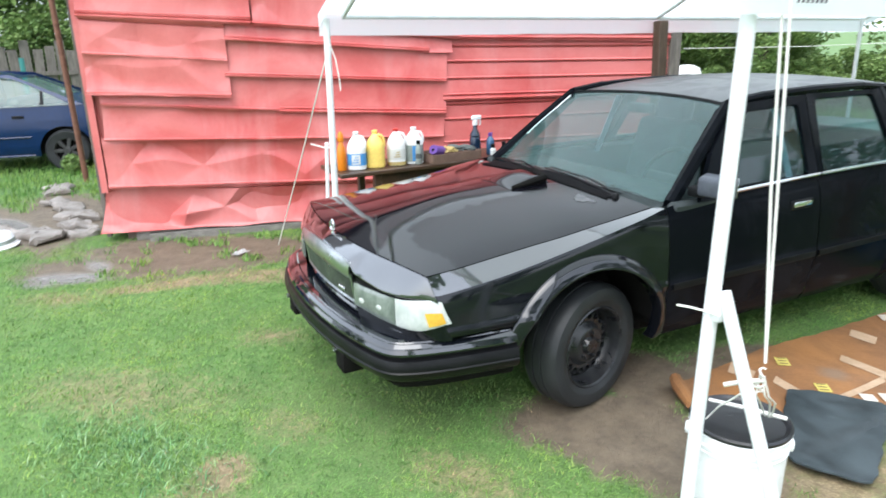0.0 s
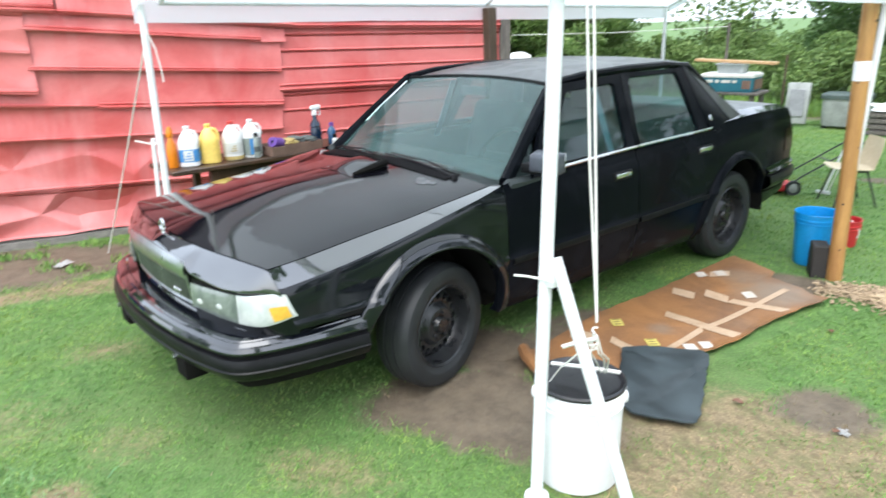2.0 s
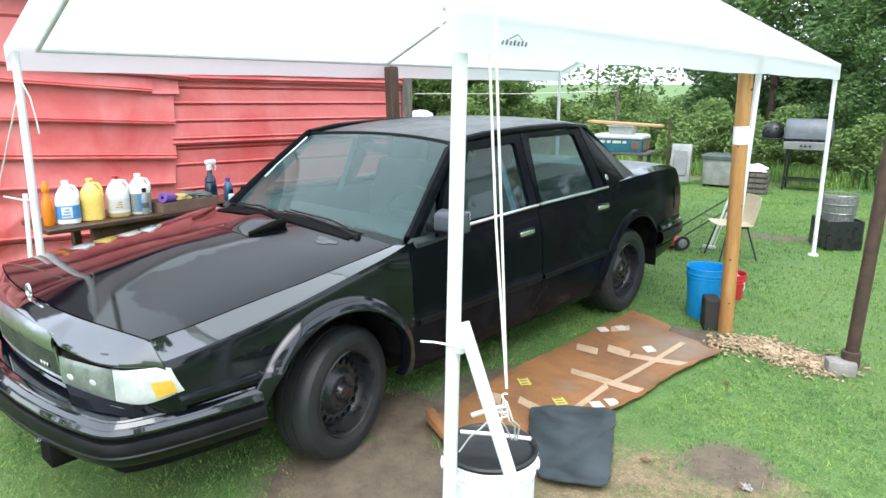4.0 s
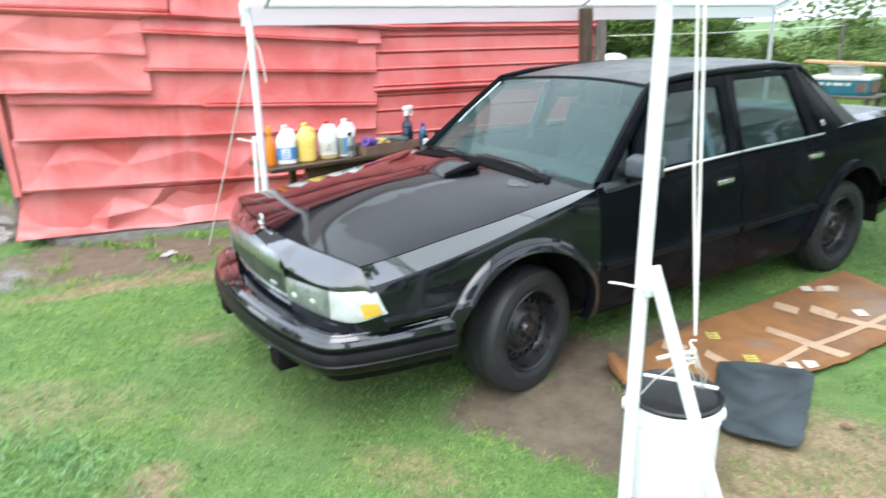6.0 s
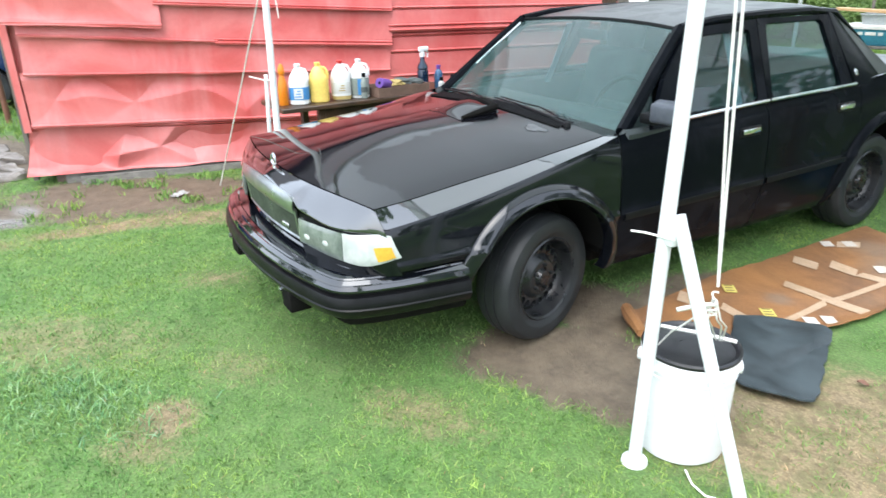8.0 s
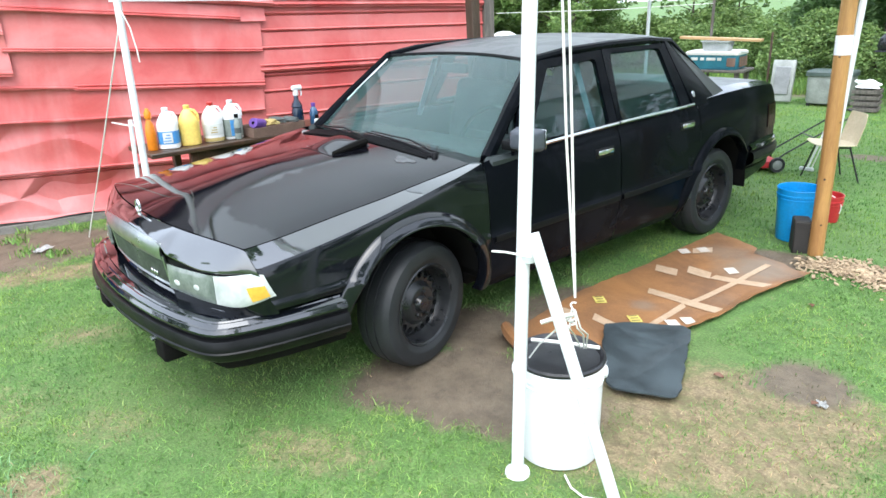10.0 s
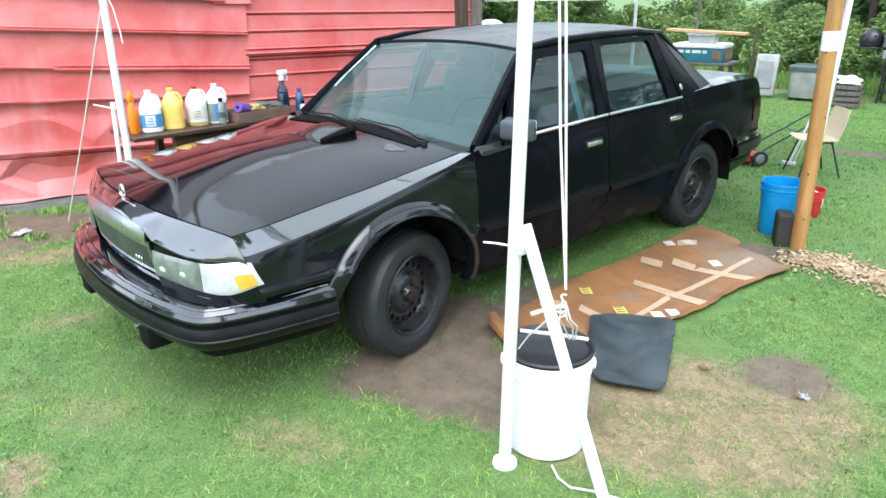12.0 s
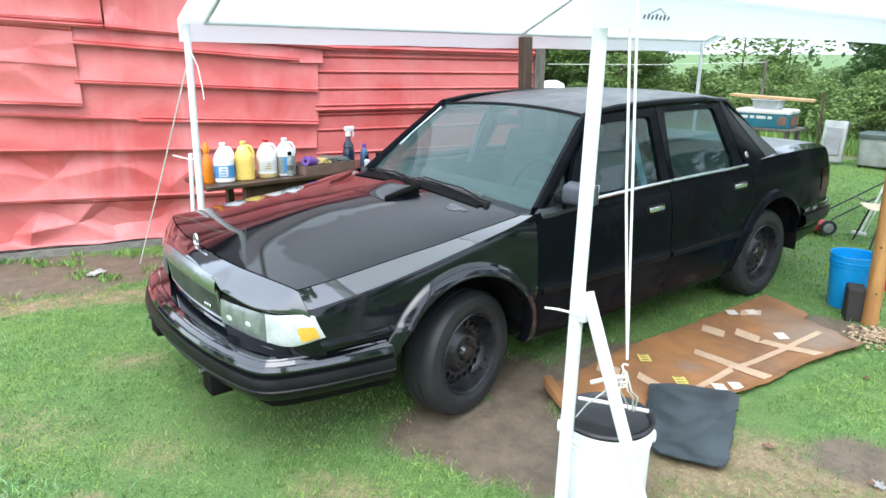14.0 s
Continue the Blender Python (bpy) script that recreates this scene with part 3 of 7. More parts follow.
        return Vector((x, yb + (yf - yb) * w, zb + (zf - zb) * (0.72 * w + 0.28 * w ** 3)))
    thicken(part("nose_panel", grid(BM(), nose, 72, 18), PAINT, car, sharp=24), 0.01)
    bm = BM()
    grid(bm, lambda u, v: Vector(((2 * u - 1) * 0.765, 0.341 + 0.02 * (2 * u - 1) ** 2 + 0.13 * v, hood_z((2 * u - 1) * HOOD_W, 0.345) - 0.002 - 0.004 * v)), 20, 3)
    part("cowl", bm, PAINT_HOOD, car)
    for x0, x1 in ((-0.60, -0.15), (-0.06, 0.56)):
        lou = new("cowl_grille")
        lou.parent = car
        for k in range(5):
            bm = BM()
            tube(bm, [(x, 0.262 + 0.021 * k + 0.02 * (x / 0.74) ** 2, hood_z(x, 0.262 + 0.021 * k) + 0.006) for x in np.linspace(x0, x1, 8)], 0.0045, 5)
            part("louvre", bm, TRIM_BLACK, lou)
        bm = grid(BM(), lambda u, v: Vector((x0 + (x1 - x0) * u, 0.250 + 0.11 * v + 0.02 * ((x0 + (x1 - x0) * u) / 0.74) ** 2, hood_z(x0 + (x1 - x0) * u, 0.252 + 0.11 * v) + 0.003)), 8, 2)
        part("grille_pan", bm, WELL, lou)
    for pts in ([(0.57, 0.315, 0.918), (0.45, 0.320, 0.938), (0.15, 0.350, 0.956), (-0.08, 0.370, 0.958)], [(-0.11, 0.325, 0.934), (-0.20, 0.325, 0.948), (-0.40, 0.335, 0.952), (-0.55, 0.345, 0.948)]):
        w = new("wiper")
        w.parent = car
        part("wiper_arm", tube(BM(), pts, [0.010, 0.008, 0.0055, 0.004], 6), TRIM_BLACK, w)
        q = [Vector(p) + Vector((0.03, 0.018, 0.006)) for p in pts[1:]]
        part("wiper_blade", tube(BM(), [q[0], (q[0] + q[1]) / 2 + Vector((0, 0, 0.012)), q[1], q[2]], 0.0045, 5), TRIM_BLACK, w)
        part("wiper_pivot", lathe(BM(), [(0.018, -0.02), (0.018, 0.008), (0.010, 0.018), (0, 0.02)], 14, Matrix.Translation(pts[0])), TRIM_BLACK, w)
    bm = BM()
    def scoop(u, v):
        x = -0.11 + 0.29 * u
        y = -0.03 + 0.24 * v
        rise = 0.028 * smooth01(v * 1.25) * smooth01(min(u, 1 - u) / 0.16)
        return Vector((x, y, hood_z(x, y) + 0.002 + rise))
    grid(bm, scoop, 24, 18)
    sc = part("hood_scoop", bm, PAINT_HOOD, car, "low black hood scoop")
    thicken(sc, 0.004)
    part("scoop_mouth", tube(BM(), [(0.172, -0.01, hood_z(0.172, -0.01) + 0.008), (0.178, 0.10, hood_z(0.178, 0.10) + 0.020), (0.165, 0.19, hood_z(0.165, 0.19) + 0.026), (0.05, 0.212, hood_z(0.05, 0.212) + 0.028), (-0.10, 0.20, hood_z(-0.1, 0.2) + 0.022)], [0.008, 0.017, 0.021, 0.021, 0.012], 8), WELL, car)
    bm = BM()
    ring = []
    for k in range(36):
        a = 2 * math.pi * k / 36
        r = 1 + 0.45 * noise.noise(Vector((2 * math.cos(a), 2 * math.sin(a), 5))) + 0.25 * math.sin(3 * a)
        x, y = 0.500 + 0.062 * r * math.cos(a), 0.180 + 0.036 * r * math.sin(a)
        ring.append(bm.verts.new((x, y, hood_z(x, y) + 0.0018)))
    bm.faces.new(ring)
    part("peeled_patch", bm, PEELED, car, "pale patch of peeled lacquer", smooth=False)
    orn = new("hood_ornament")
    orn.parent = car
    orn.matrix_basis = Matrix.Translation((0.0, -0.912, 0.772))
    part("ornament_base", lathe(BM(), [(0.02, 0), (0.02, 0.008), (0.008, 0.014), (0.006, 0.03), (0, 0.032)], 16), CHROME, orn)
    part("ornament_ring", tube(BM(), [(0.024 * math.cos(a), 0, 0.054 + 0.026 * math.sin(a)) for a in np.linspace(0, 2 * math.pi, 21)], 0.0055, 6), CHROME, orn)
    # grille
    gr = new("radiator_grille")
    gr.parent = car
    def face(x, z):
        return Vector((x, -0.970 + 0.020 * (x / 0.335) ** 2 + 0.12 * (0.67 - z), z))
    def hood_band(u, v):
        a = 2 * u - 1
        x = 0.352 * a * (1 - 0.03 * v)
        y = -0.968 + 0.016 * a * a - 0.026 * math.sin(math.pi * (0.08 + 0.80 * v)) ** 0.8 * (1 - 0.55 * abs(a) ** 6)
        return Vector((x, y, (0.766 - 0.020 * a * a) * (1 - v) + (0.676 - 0.006 * a * a) * v))
    thicken(part("grille_header", grid(BM(), hood_band, 36, 12), CHROME_DULL, gr, "broad bright chrome header bar"), 0.012)
    for s in (1, -1):
        part("grille_side", tube(BM(), [face(s * 0.342, z) for z in (0.69, 0.65, 0.60, 0.562)], 0.007, 6), CHROME_DULL, gr)
    part("grille_foot", tube(BM(), [face(x, 0.558) for x in np.linspace(-0.342, 0.342, 15)], 0.008, 6), CHROME_DULL, gr)
    part("grille_backing", grid(BM(), lambda u, v: face((2 * u - 1) * 0.342, 0.552 + 0.13 * v) + Vector((0, 0.022, 0)), 12, 3), WELL, gr)
    for k in range(41):
        x = -0.334 + 0.668 * k / 40
        bm = BM()
        tube(bm, [face(x, z) for z in (0.676, 0.61, 0.558)], 0.0042, 4, False)
        part("grille_bar", bm, GRILLE_GREY, gr)
    for k, (x, w) in enumerate(((0.20, 0.020), (0.225, 0.020), (0.25, 0.018))):
        part("grille_badge", box(BM(), face(x, 0.592) + Vector((0, -0.008, 0)), (w, 0.006, 0.022), 0.002), CHROME, gr)
    # bumpers
    half = [(0, -1.064), (0.2, -1.057), (0.38, -1.040), (0.52, -1.016), (0.62, -0.992), (0.68, -0.974), (0.715, -0.958), (0.742, -0.938), (0.762, -0.912), (0.778, -0.880), (0.800, -0.82), (0.826, -0.72), (0.848, -0.60), (0.864, -0.50), (0.874, -0.435)]
    path = [(-x, y) for x, y in half[::-1]][:-1] + half
    def bumper(name, path, dz=0.0):
        b = new(name)
        b.parent = car
        cover = [(-0.17, 0.528), (-0.122, 0.522), (-0.116, 0.512), (-0.060, 0.506), (-0.052, 0.511), (-0.034, 0.508), (-0.030, 0.502), (-0.025, 0.501), (-0.010, 0.489), (-0.008, 0.484), (-0.004, 0.484), (0.004, 0.470), (0.004, 0.462), (-0.010, 0.457), (-0.010, 0.447), (0.010, 0.442), (0.020, 0.420), (0.020, 0.400), (0.025, 0.395), (0.020, 0.384), (0.008, 0.362), (-0.012, 0.346), (-0.04, 0.336), (-0.09, 0.332)]
        part("bumper_cover", strip(BM(), path, [(s, z + dz) for s, z in cover if z > 0.455]), PAINT_NOSE, b, sharp=14)
        # Skirt is darker and less reflective than the cover, to keep mirrored grass out.
        part("bumper_skirt", strip(BM(), path, [(s, z + dz) for s, z in cover if z < 0.458]), PLASTIC_SKIRT, b, "black plastic lower bumper", sharp=30)
        def valance(u, v):
            """Underside of the skirt, deeper towards the wheels."""
            f = u * (len(path) - 1)
            i = min(int(f), len(path) - 2)
            p0, p1 = Vector(path[i]), Vector(path[i + 1])
            q = p0.lerp(p1, f - i)
            inward = (p1 - p0).normalized().orthogonal()
            deep = 0.016 + 0.062 * smooth01((abs(q.x) - 0.50) / 0.26)
            q += inward * (0.034 + 0.03 * v + 0.20 * v ** 3)
            return Vector((q.x, q.y, 0.342 + dz - deep * math.sin(v * math.pi / 2)))
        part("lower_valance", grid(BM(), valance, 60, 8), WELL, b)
        part("bumper_insert", strip(BM(), path, [(-0.012, 0.458 + dz), (-0.006, 0.456 + dz), (-0.006, 0.448 + dz), (-0.012, 0.446 + dz)]), TRIM_BLACK, b)
        return b
    bumper("front_bumper", path)
    rear = [(0.866, 3.04), (0.856, 3.24), (0.83, 3.45), (0.78, 3.60), (0.67, 3.69), (0.45, 3.745), (0.2, 3.77)]
    bumper("rear_bumper", rear + [(0, 3.775)] + [(-x, y) for x, y in rear[::-1]], 0.085)
    for x in (0.395, -0.37):
        g = new("tow_bracket")
        g.parent = car
        part("bracket_plate", box(BM(), (x, -1.00, 0.325), (0.105, 0.10, 0.10), 0.012, seg=2), WELL, g)
        part("bracket_bolt", lathe(BM(), [(0.012, 0), (0.012, 0.012), (0, 0.014)], 8, pose(x - 0.03, -1.052, 0.365, 90, 0, 0)), CHROME_DULL, g)
    # apron behind the lamps, floor pan, firewall: near-black blocks added against light in the shell
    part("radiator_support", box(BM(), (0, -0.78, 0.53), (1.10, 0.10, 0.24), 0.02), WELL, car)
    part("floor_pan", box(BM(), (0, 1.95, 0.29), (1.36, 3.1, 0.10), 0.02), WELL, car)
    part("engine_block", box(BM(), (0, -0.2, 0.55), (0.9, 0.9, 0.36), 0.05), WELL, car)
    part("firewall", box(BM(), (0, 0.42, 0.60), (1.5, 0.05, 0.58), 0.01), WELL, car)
    # windscreen, roof, rear glass, boot
    def screen(u, v):
        a = 2 * u - 1
        lo = Vector((0.745 * a, 0.402 + 0.075 * a * a, 0.922 - 0.024 * a * a))
        hi = Vector((0.596 * a, 1.035 - 0.065 * a * a, 1.334 - 0.022 * a * a))
        p = lo.lerp(hi, v)
        p.z += 0.022 * math.sin(math.pi * v)
        return p
    part("windscreen", grid(BM(), screen, 24, 12), CAR_GLASS, car).visible_shadow = False
    bm = BM()
    tube(bm, [screen(k / 20, 1.0) for k in range(21)], 0.011, 6)
    part("windscreen_header", bm, TRIM_BLACK, car)
    def roof(u, v):
        a = 2 * u - 1
        y0, y1 = 1.037 - 0.065 * a * a, 2.27 + 0.03 * a * a
        y = y0 + (y1 - y0) * v
        crown = curve(v, (0, 0.12, 0.4, 0.75, 0.92, 1), (1.337, 1.362, 1.393, 1.402, 1.394, 1.370))
        return Vector((0.622 * a, y, crown - 0.022 * a * a - 0.014 * abs(a) ** 8))
    thicken(part("roof_panel", grid(BM(), roof, 24, 20), PAINT_ROOF, car, "dull weathered black roof"), 0.02)
    def back(u, v):
        a = 2 * u - 1
        lo = Vector((0.64 * a, 2.80 - 0.05 * a * a, 1.008))
        hi = Vector((0.60 * a, 2.28 + 0.02 * a * a, 1.366 - 0.03 * a * a))
        return lo.lerp(hi, v)
    part("rear_window", grid(BM(), back, 16, 8), SIDE_GLASS, car).visible_shadow = False
    def boot(u, v):
        a = 2 * u - 1
        y = 2.73 + 0.89 * v
        return Vector(((0.695 - 0.05 * v) * a, y, curve(v, (0, 0.5, 0.9, 1), (1.012, 1.006, 0.990, 0.965)) - 0.010 * abs(a) ** 4))
    thicken(part("trunk_lid", grid(BM(), boot, 18, 14), PAINT_ROOF, car), 0.012)
    part("tail_panel", box(BM(), (0, 3.605, 0.74), (1.38, 0.05, 0.42), 0.02, seg=2), PAINT_DOOR, car)
    for s in (1, -1):
        part("tail_lamp", box(BM(), (s * 0.55, 3.625, 0.74), (0.38, 0.06, 0.17), 0.02, seg=2), RED_LENS, car, "dark red tail lamp")
        wrap = grid(BM(), lambda u, v: body_point(3.40 + 0.185 * u, 0.655 + 0.165 * v, s) + Vector((s * 0.005, 0, 0)), 8, 6)
        thicken(part("tail_lamp_side", wrap, DARK_LENS, car, "dark red tail lamp end"), 0.008)
    # cabin
    part("dashboard", box(BM(), (0, 0.62, 0.84), (1.42, 0.36, 0.16), 0.06, seg=3), DASH, car)
    st = new("steering_wheel")
    st.parent = car
    st.matrix_basis = pose(0.36, 0.86, 0.90, 62, 0, 0)
    part("wheel_rim", tube(BM(), [(0.185 * math.cos(a), 0.185 * math.sin(a), 0) for a in np.linspace(0, 2 * math.pi, 33)], 0.014, 8, False), DASH, st)
    part("wheel_hub", box(BM(), (0, 0, -0.02), (0.34, 0.09, 0.03), 0.01, seg=2), DASH, st)
    for x in (0.36, -0.36):
        seat = new("front_seat")
        seat.parent = car
        part("cushion", box(BM(), (x, 1.22, 0.52), (0.52, 0.52, 0.16), 0.05, seg=3), CLOTH_GREY, seat)
        part("backrest", box(BM(), (x, 1.52, 0.83), (0.50, 0.15, 0.60), 0.06, pose(0, 0, 0, -16), 3), CLOTH_GREY, seat)
        part("headrest", box(BM(), (x, 1.62, 1.17), (0.28, 0.10, 0.18), 0.045, pose(0, 0, 0, -10), 3), CLOTH_GREY, seat)
    part("rear_bench", box(BM(), (0, 2.25, 0.52), (1.35, 0.5, 0.16), 0.05, seg=3), CLOTH_GREY, car)
    part("rear_backrest", box(BM(), (0, 2.52, 0.80), (1.35, 0.16, 0.50), 0.06, pose(0, 0, 0, -18), 3), CLOTH_GREY, car)
    part("parcel_shelf", box(BM(), (0, 2.72, 0.965), (1.25, 0.26, 0.02), 0.005), DASH, car)
    for s in (1, -1):
        part("shoulder_belt", box(BM(), (s * 0.69, 1.33, 1.06), (0.006, 0.048, 0.46), 0.002, pose(0, 0, 0, -3, -s * 24, 0)), BELT_BLUE, car, "pale blue shoulder belt")
    part("inside_mirror", box(BM(), (0.0, 0.98, 1.255), (0.22, 0.025, 0.055), 0.012, seg=2), DASH, car)
    return car


PLASTIC_SKIRT = surface("low_reflection_bumper_plastic", (0.004, 0.0042, 0.005), (0.007, 0.0072, 0.008), (0.28, 0.4), scale=10, relief=0.08, specular=0.2)
GRILLE_GREY = surface("tarnished_grille_bars", (0.24, 0.25, 0.25), (0.14, 0.15, 0.15), (0.25, 0.4), metal=0.8, relief=0.03)
PEELED = surface("peeled_grey_lacquer", (0.13, 0.135, 0.14), (0.05, 0.052, 0.055), (0.4, 0.6), scale=30)
MIRROR_GREY = surface("grey_mirror_primer", (0.11, 0.12, 0.145), (0.075, 0.082, 0.10), (0.35, 0.5), scale=12)
TRIM_GLOSS = surface("glossy_black_moulding", (0.005, 0.005, 0.006), (0.009, 0.009, 0.010), (0.4, 0.5), specular=0.12)
build_sedan()


# ---- the yard ----
def blob(x, y, cx, cy, rx, ry, turn=0.0, soft=0.5):
    a = math.radians(turn)
    dx, dy = x - cx, y - cy
    u, v = (dx * math.cos(a) + dy * math.sin(a)) / rx, (-dx * math.sin(a) + dy * math.cos(a)) / ry
    d = math.hypot(u, v) + 0.28 * noise.noise(Vector((x * 1.7, y * 1.7, 3.1))) + 0.14 * noise.noise(Vector((x * 6, y * 6, 1.7)))
    return 1 - smooth01((d - (1 - soft)) / soft)


def mud_at(x, y):
    """Bare wet earth."""
    return max(blob(x, y, 1.12, 0.05, 0.70, 0.42, 38), blob(x, y, 0.75, 0.45, 0.45, 0.34, 20), 0.8 * blob(x, y, 0.85, 0.9, 0.55, 0.24, 85), 0.95 * blob(x, y, -2.78, -2.1, 0.72, 0.46, 55, 0.7), blob(x, y, -3.02, -1.35, 1.15, 0.48, 72, 0.6), blob(x, y, -4.6, -2.7, 1.6, 0.75, 25), blob(x, y, -5.0, -2.15, 1.5, 0.6, 15), 0.75 * blob(x, y, -2.6, -1.6, 0.8, 0.26, 62, 0.7), 0.92 * blob(x, y, -2.66, -1.30, 1.40, 0.60, 78, 0.6), blob(x, y, 1.35, 2.42, 0.36, 0.24, 20), blob(x, y, 1.9, 2.55, 0.55, 0.14, 5), 0.85 * blob(x, y, 2.10, 1.08, 0.24, 0.26, -30, 0.7), 0.75 * blob(x, y, 0.85, 5.9, 0.5, 0.2, 20), blob(x, y, -1.4, 10.9, 1.6, 0.7, 0))


def straw_at(x, y):
    """Trodden, yellowed turf."""
    return max(0.9 * blob(x, y, 2.0, 0.48, 0.95, 0.66, 35, 0.7), 0.8 * blob(x, y, 0.48, -1.60, 0.16, 0.13, 0, 0.7), 0.7 * blob(x, y, -1.95, -1.05, 0.75, 0.26, 62, 0.8), 0.5 * blob(x, y, -2.1, -2.2, 0.5, 0.25, 60, 0.8), 0.9 * blob(x, y, -2.05, -1.45, 1.0, 0.17, 80, 0.8), 0.45 * blob(x, y, 2.45, -0.1, 0.5, 0.45, 0, 0.9), 0.4 * blob(x, y, 1.0, -0.75, 0.5, 0.2, 30, 0.9), 0.35 * blob(x, y, -0.4, -1.9, 0.9, 0.4, 60, 0.9), 0.25 * blob(x, y, 0.26, -1.26, 0.40, 0.22, 40, 0.9), 0.4 * blob(x, y, -0.74, -1.10, 0.34, 0.2, 60, 0.9), 0.42 * blob(x, y, 0.62, -1.72, 0.28, 0.2, 40, 0.9))


def ground_z(x, y):
    return 0.018 * noise.noise(Vector((x * 0.9, y * 0.9, 0))) + 0.008 * noise.noise(Vector((x * 4, y * 4, 5)))


def graded(lo, hi, step, far, grow=1.35):
    fine = list(np.arange(lo, hi + 1e-6, step))
    s, out = step, []
    p = hi
    while p < far:
        s *= grow
        p += s
        out.append(p)
    s, p, left = step, lo, []
    while p > -far:
        s *= grow
        p -= s
        left.append(p)
    return left[::-1] + fine + out


def ground_material():
    m, nt, b = nodes_of("wet_lawn_and_mud")
    def attr(name):
        a = nt.nodes.new("ShaderNodeAttribute")
        a.attribute_name = name
        return a.outputs["Fac"]
    def ragged(edge, speckle):
        """The patch's soft edge broken up by the speckle."""
        add = nt.nodes.new("ShaderNodeMath")
        add.operation = "MULTIPLY_ADD"
        nt.links.new(speckle, add.inputs[0])
        add.inputs[1].default_value = 0.9
        nt.links.new(edge, add.inputs[2])
        return ramp(nt, add.outputs[0], [(0.52, 0.0), (1.30, 1.0)])
    big = noise_node(nt, 0.7, 4, 0.6, 0.5)
    mid = noise_node(nt, 9, 5, 0.65)
    fine = noise_node(nt, 95, 4, 0.75)
    grass = mixc(nt, ramp(nt, mid, [(0.35, 0.0), (0.65, 1.0)]), (0.072, 0.155, 0.036), (0.125, 0.235, 0.056))
    grass = mixc(nt, ramp(nt, big, [(0.42, 0.0), (0.62, 0.55)]), grass, (0.125, 0.195, 0.058))
    straw = mixc(nt, ramp(nt, fine, [(0.35, 0.0), (0.65, 1.0)]), (0.205, 0.158, 0.086), (0.345, 0.268, 0.152))
    mud = mixc(nt, ramp(nt, mid, [(0.35, 0.0), (0.65, 1.0)]), (0.105, 0.080, 0.054), (0.178, 0.138, 0.094))
    grass = mixc(nt, 1.0, grass, ramp(nt, fine, [(0.32, 0.62), (0.5, 0.95), (0.68, 1.25)]), "MULTIPLY")
    lumps = noise_node(nt, 26, 4, 0.7, 0.4)
    mud = mixc(nt, ramp(nt, lumps, [(0.46, 0.0), (0.66, 0.45)]), mud, (0.190, 0.155, 0.112))
    mud = mixc(nt, ramp(nt, lumps, [(0.28, 0.5), (0.42, 0.0)]), mud, (0.085, 0.066, 0.046))
    straw = mixc(nt, ramp(nt, mid, [(0.42, 0.75), (0.56, 0.0)]), straw, (0.150, 0.150, 0.062))
    straw = mixc(nt, ramp(nt, lumps, [(0.38, 0.7), (0.52, 0.0)]), straw, (0.15, 0.105, 0.062))
    c = mixc(nt, ragged(attr("straw"), lumps), grass, straw)
    c = mixc(nt, ragged(attr("mud"), mid), c, mud)
    # Pale grey puts the mirrored sky into the puddles' colour.
    c = mixc(nt, attr("puddle"), c, (0.23, 0.22, 0.215))
    c = mixc(nt, 1.0, c, ramp(nt, fine, [(0.3, 0.8), (0.7, 1.05)]), "MULTIPLY")
    nt.links.new(c, b.inputs["Base Color"])
    wet = nt.nodes.new("ShaderNodeMath")
    wet.operation = "MULTIPLY"
    nt.links.new(attr("puddle"), wet.inputs[0])
    wet.inputs[1].default_value = 1.0
    rr = mixc(nt, attr("mud"), (0.85, 0.85, 0.85), (0.6, 0.6, 0.6))
    rr = mixc(nt, wet.outputs[0], rr, (0.04, 0.04, 0.04))
    nt.links.new(rr, b.inputs["Roughness"])
    hgt = nt.nodes.new("ShaderNodeMath")
    hgt.operation = "MULTIPLY_ADD"
    nt.links.new(fine, hgt.inputs[0])
    hgt.inputs[1].default_value = 0.6
    nt.links.new(mid, hgt.inputs[2])
    flat = nt.nodes.new("ShaderNodeMath")
    flat.operation = "SUBTRACT"
    flat.inputs[0].default_value = 1.0
    nt.links.new(attr("puddle"), flat.inputs[1])
    h2 = nt.nodes.new("ShaderNodeMath")
    h2.operation = "MULTIPLY"
    nt.links.new(hgt.outputs[0], h2.inputs[0])
    nt.links.new(flat.outputs[0], h2.inputs[1])
    bump(nt, b, h2.outputs[0], 0.6, 0.02)
    return m


def puddle_at(x, y):
    return max(1.0 * blob(x, y, -2.62, -2.15, 0.42, 0.20, 62, 0.6) * (0.55 + 0.9 * abs(noise.noise(Vector((x * 7, y * 7, 8))))), 0.7 * blob(x, y, -2.86, -1.98, 0.26, 0.12, 20, 0.7), 0.5 * blob(x, y, -2.55, -2.42, 0.22, 0.10, 60, 0.7), 0.8 * blob(x, y, -4.75, -2.75, 0.6, 0.2, 20, 0.3))


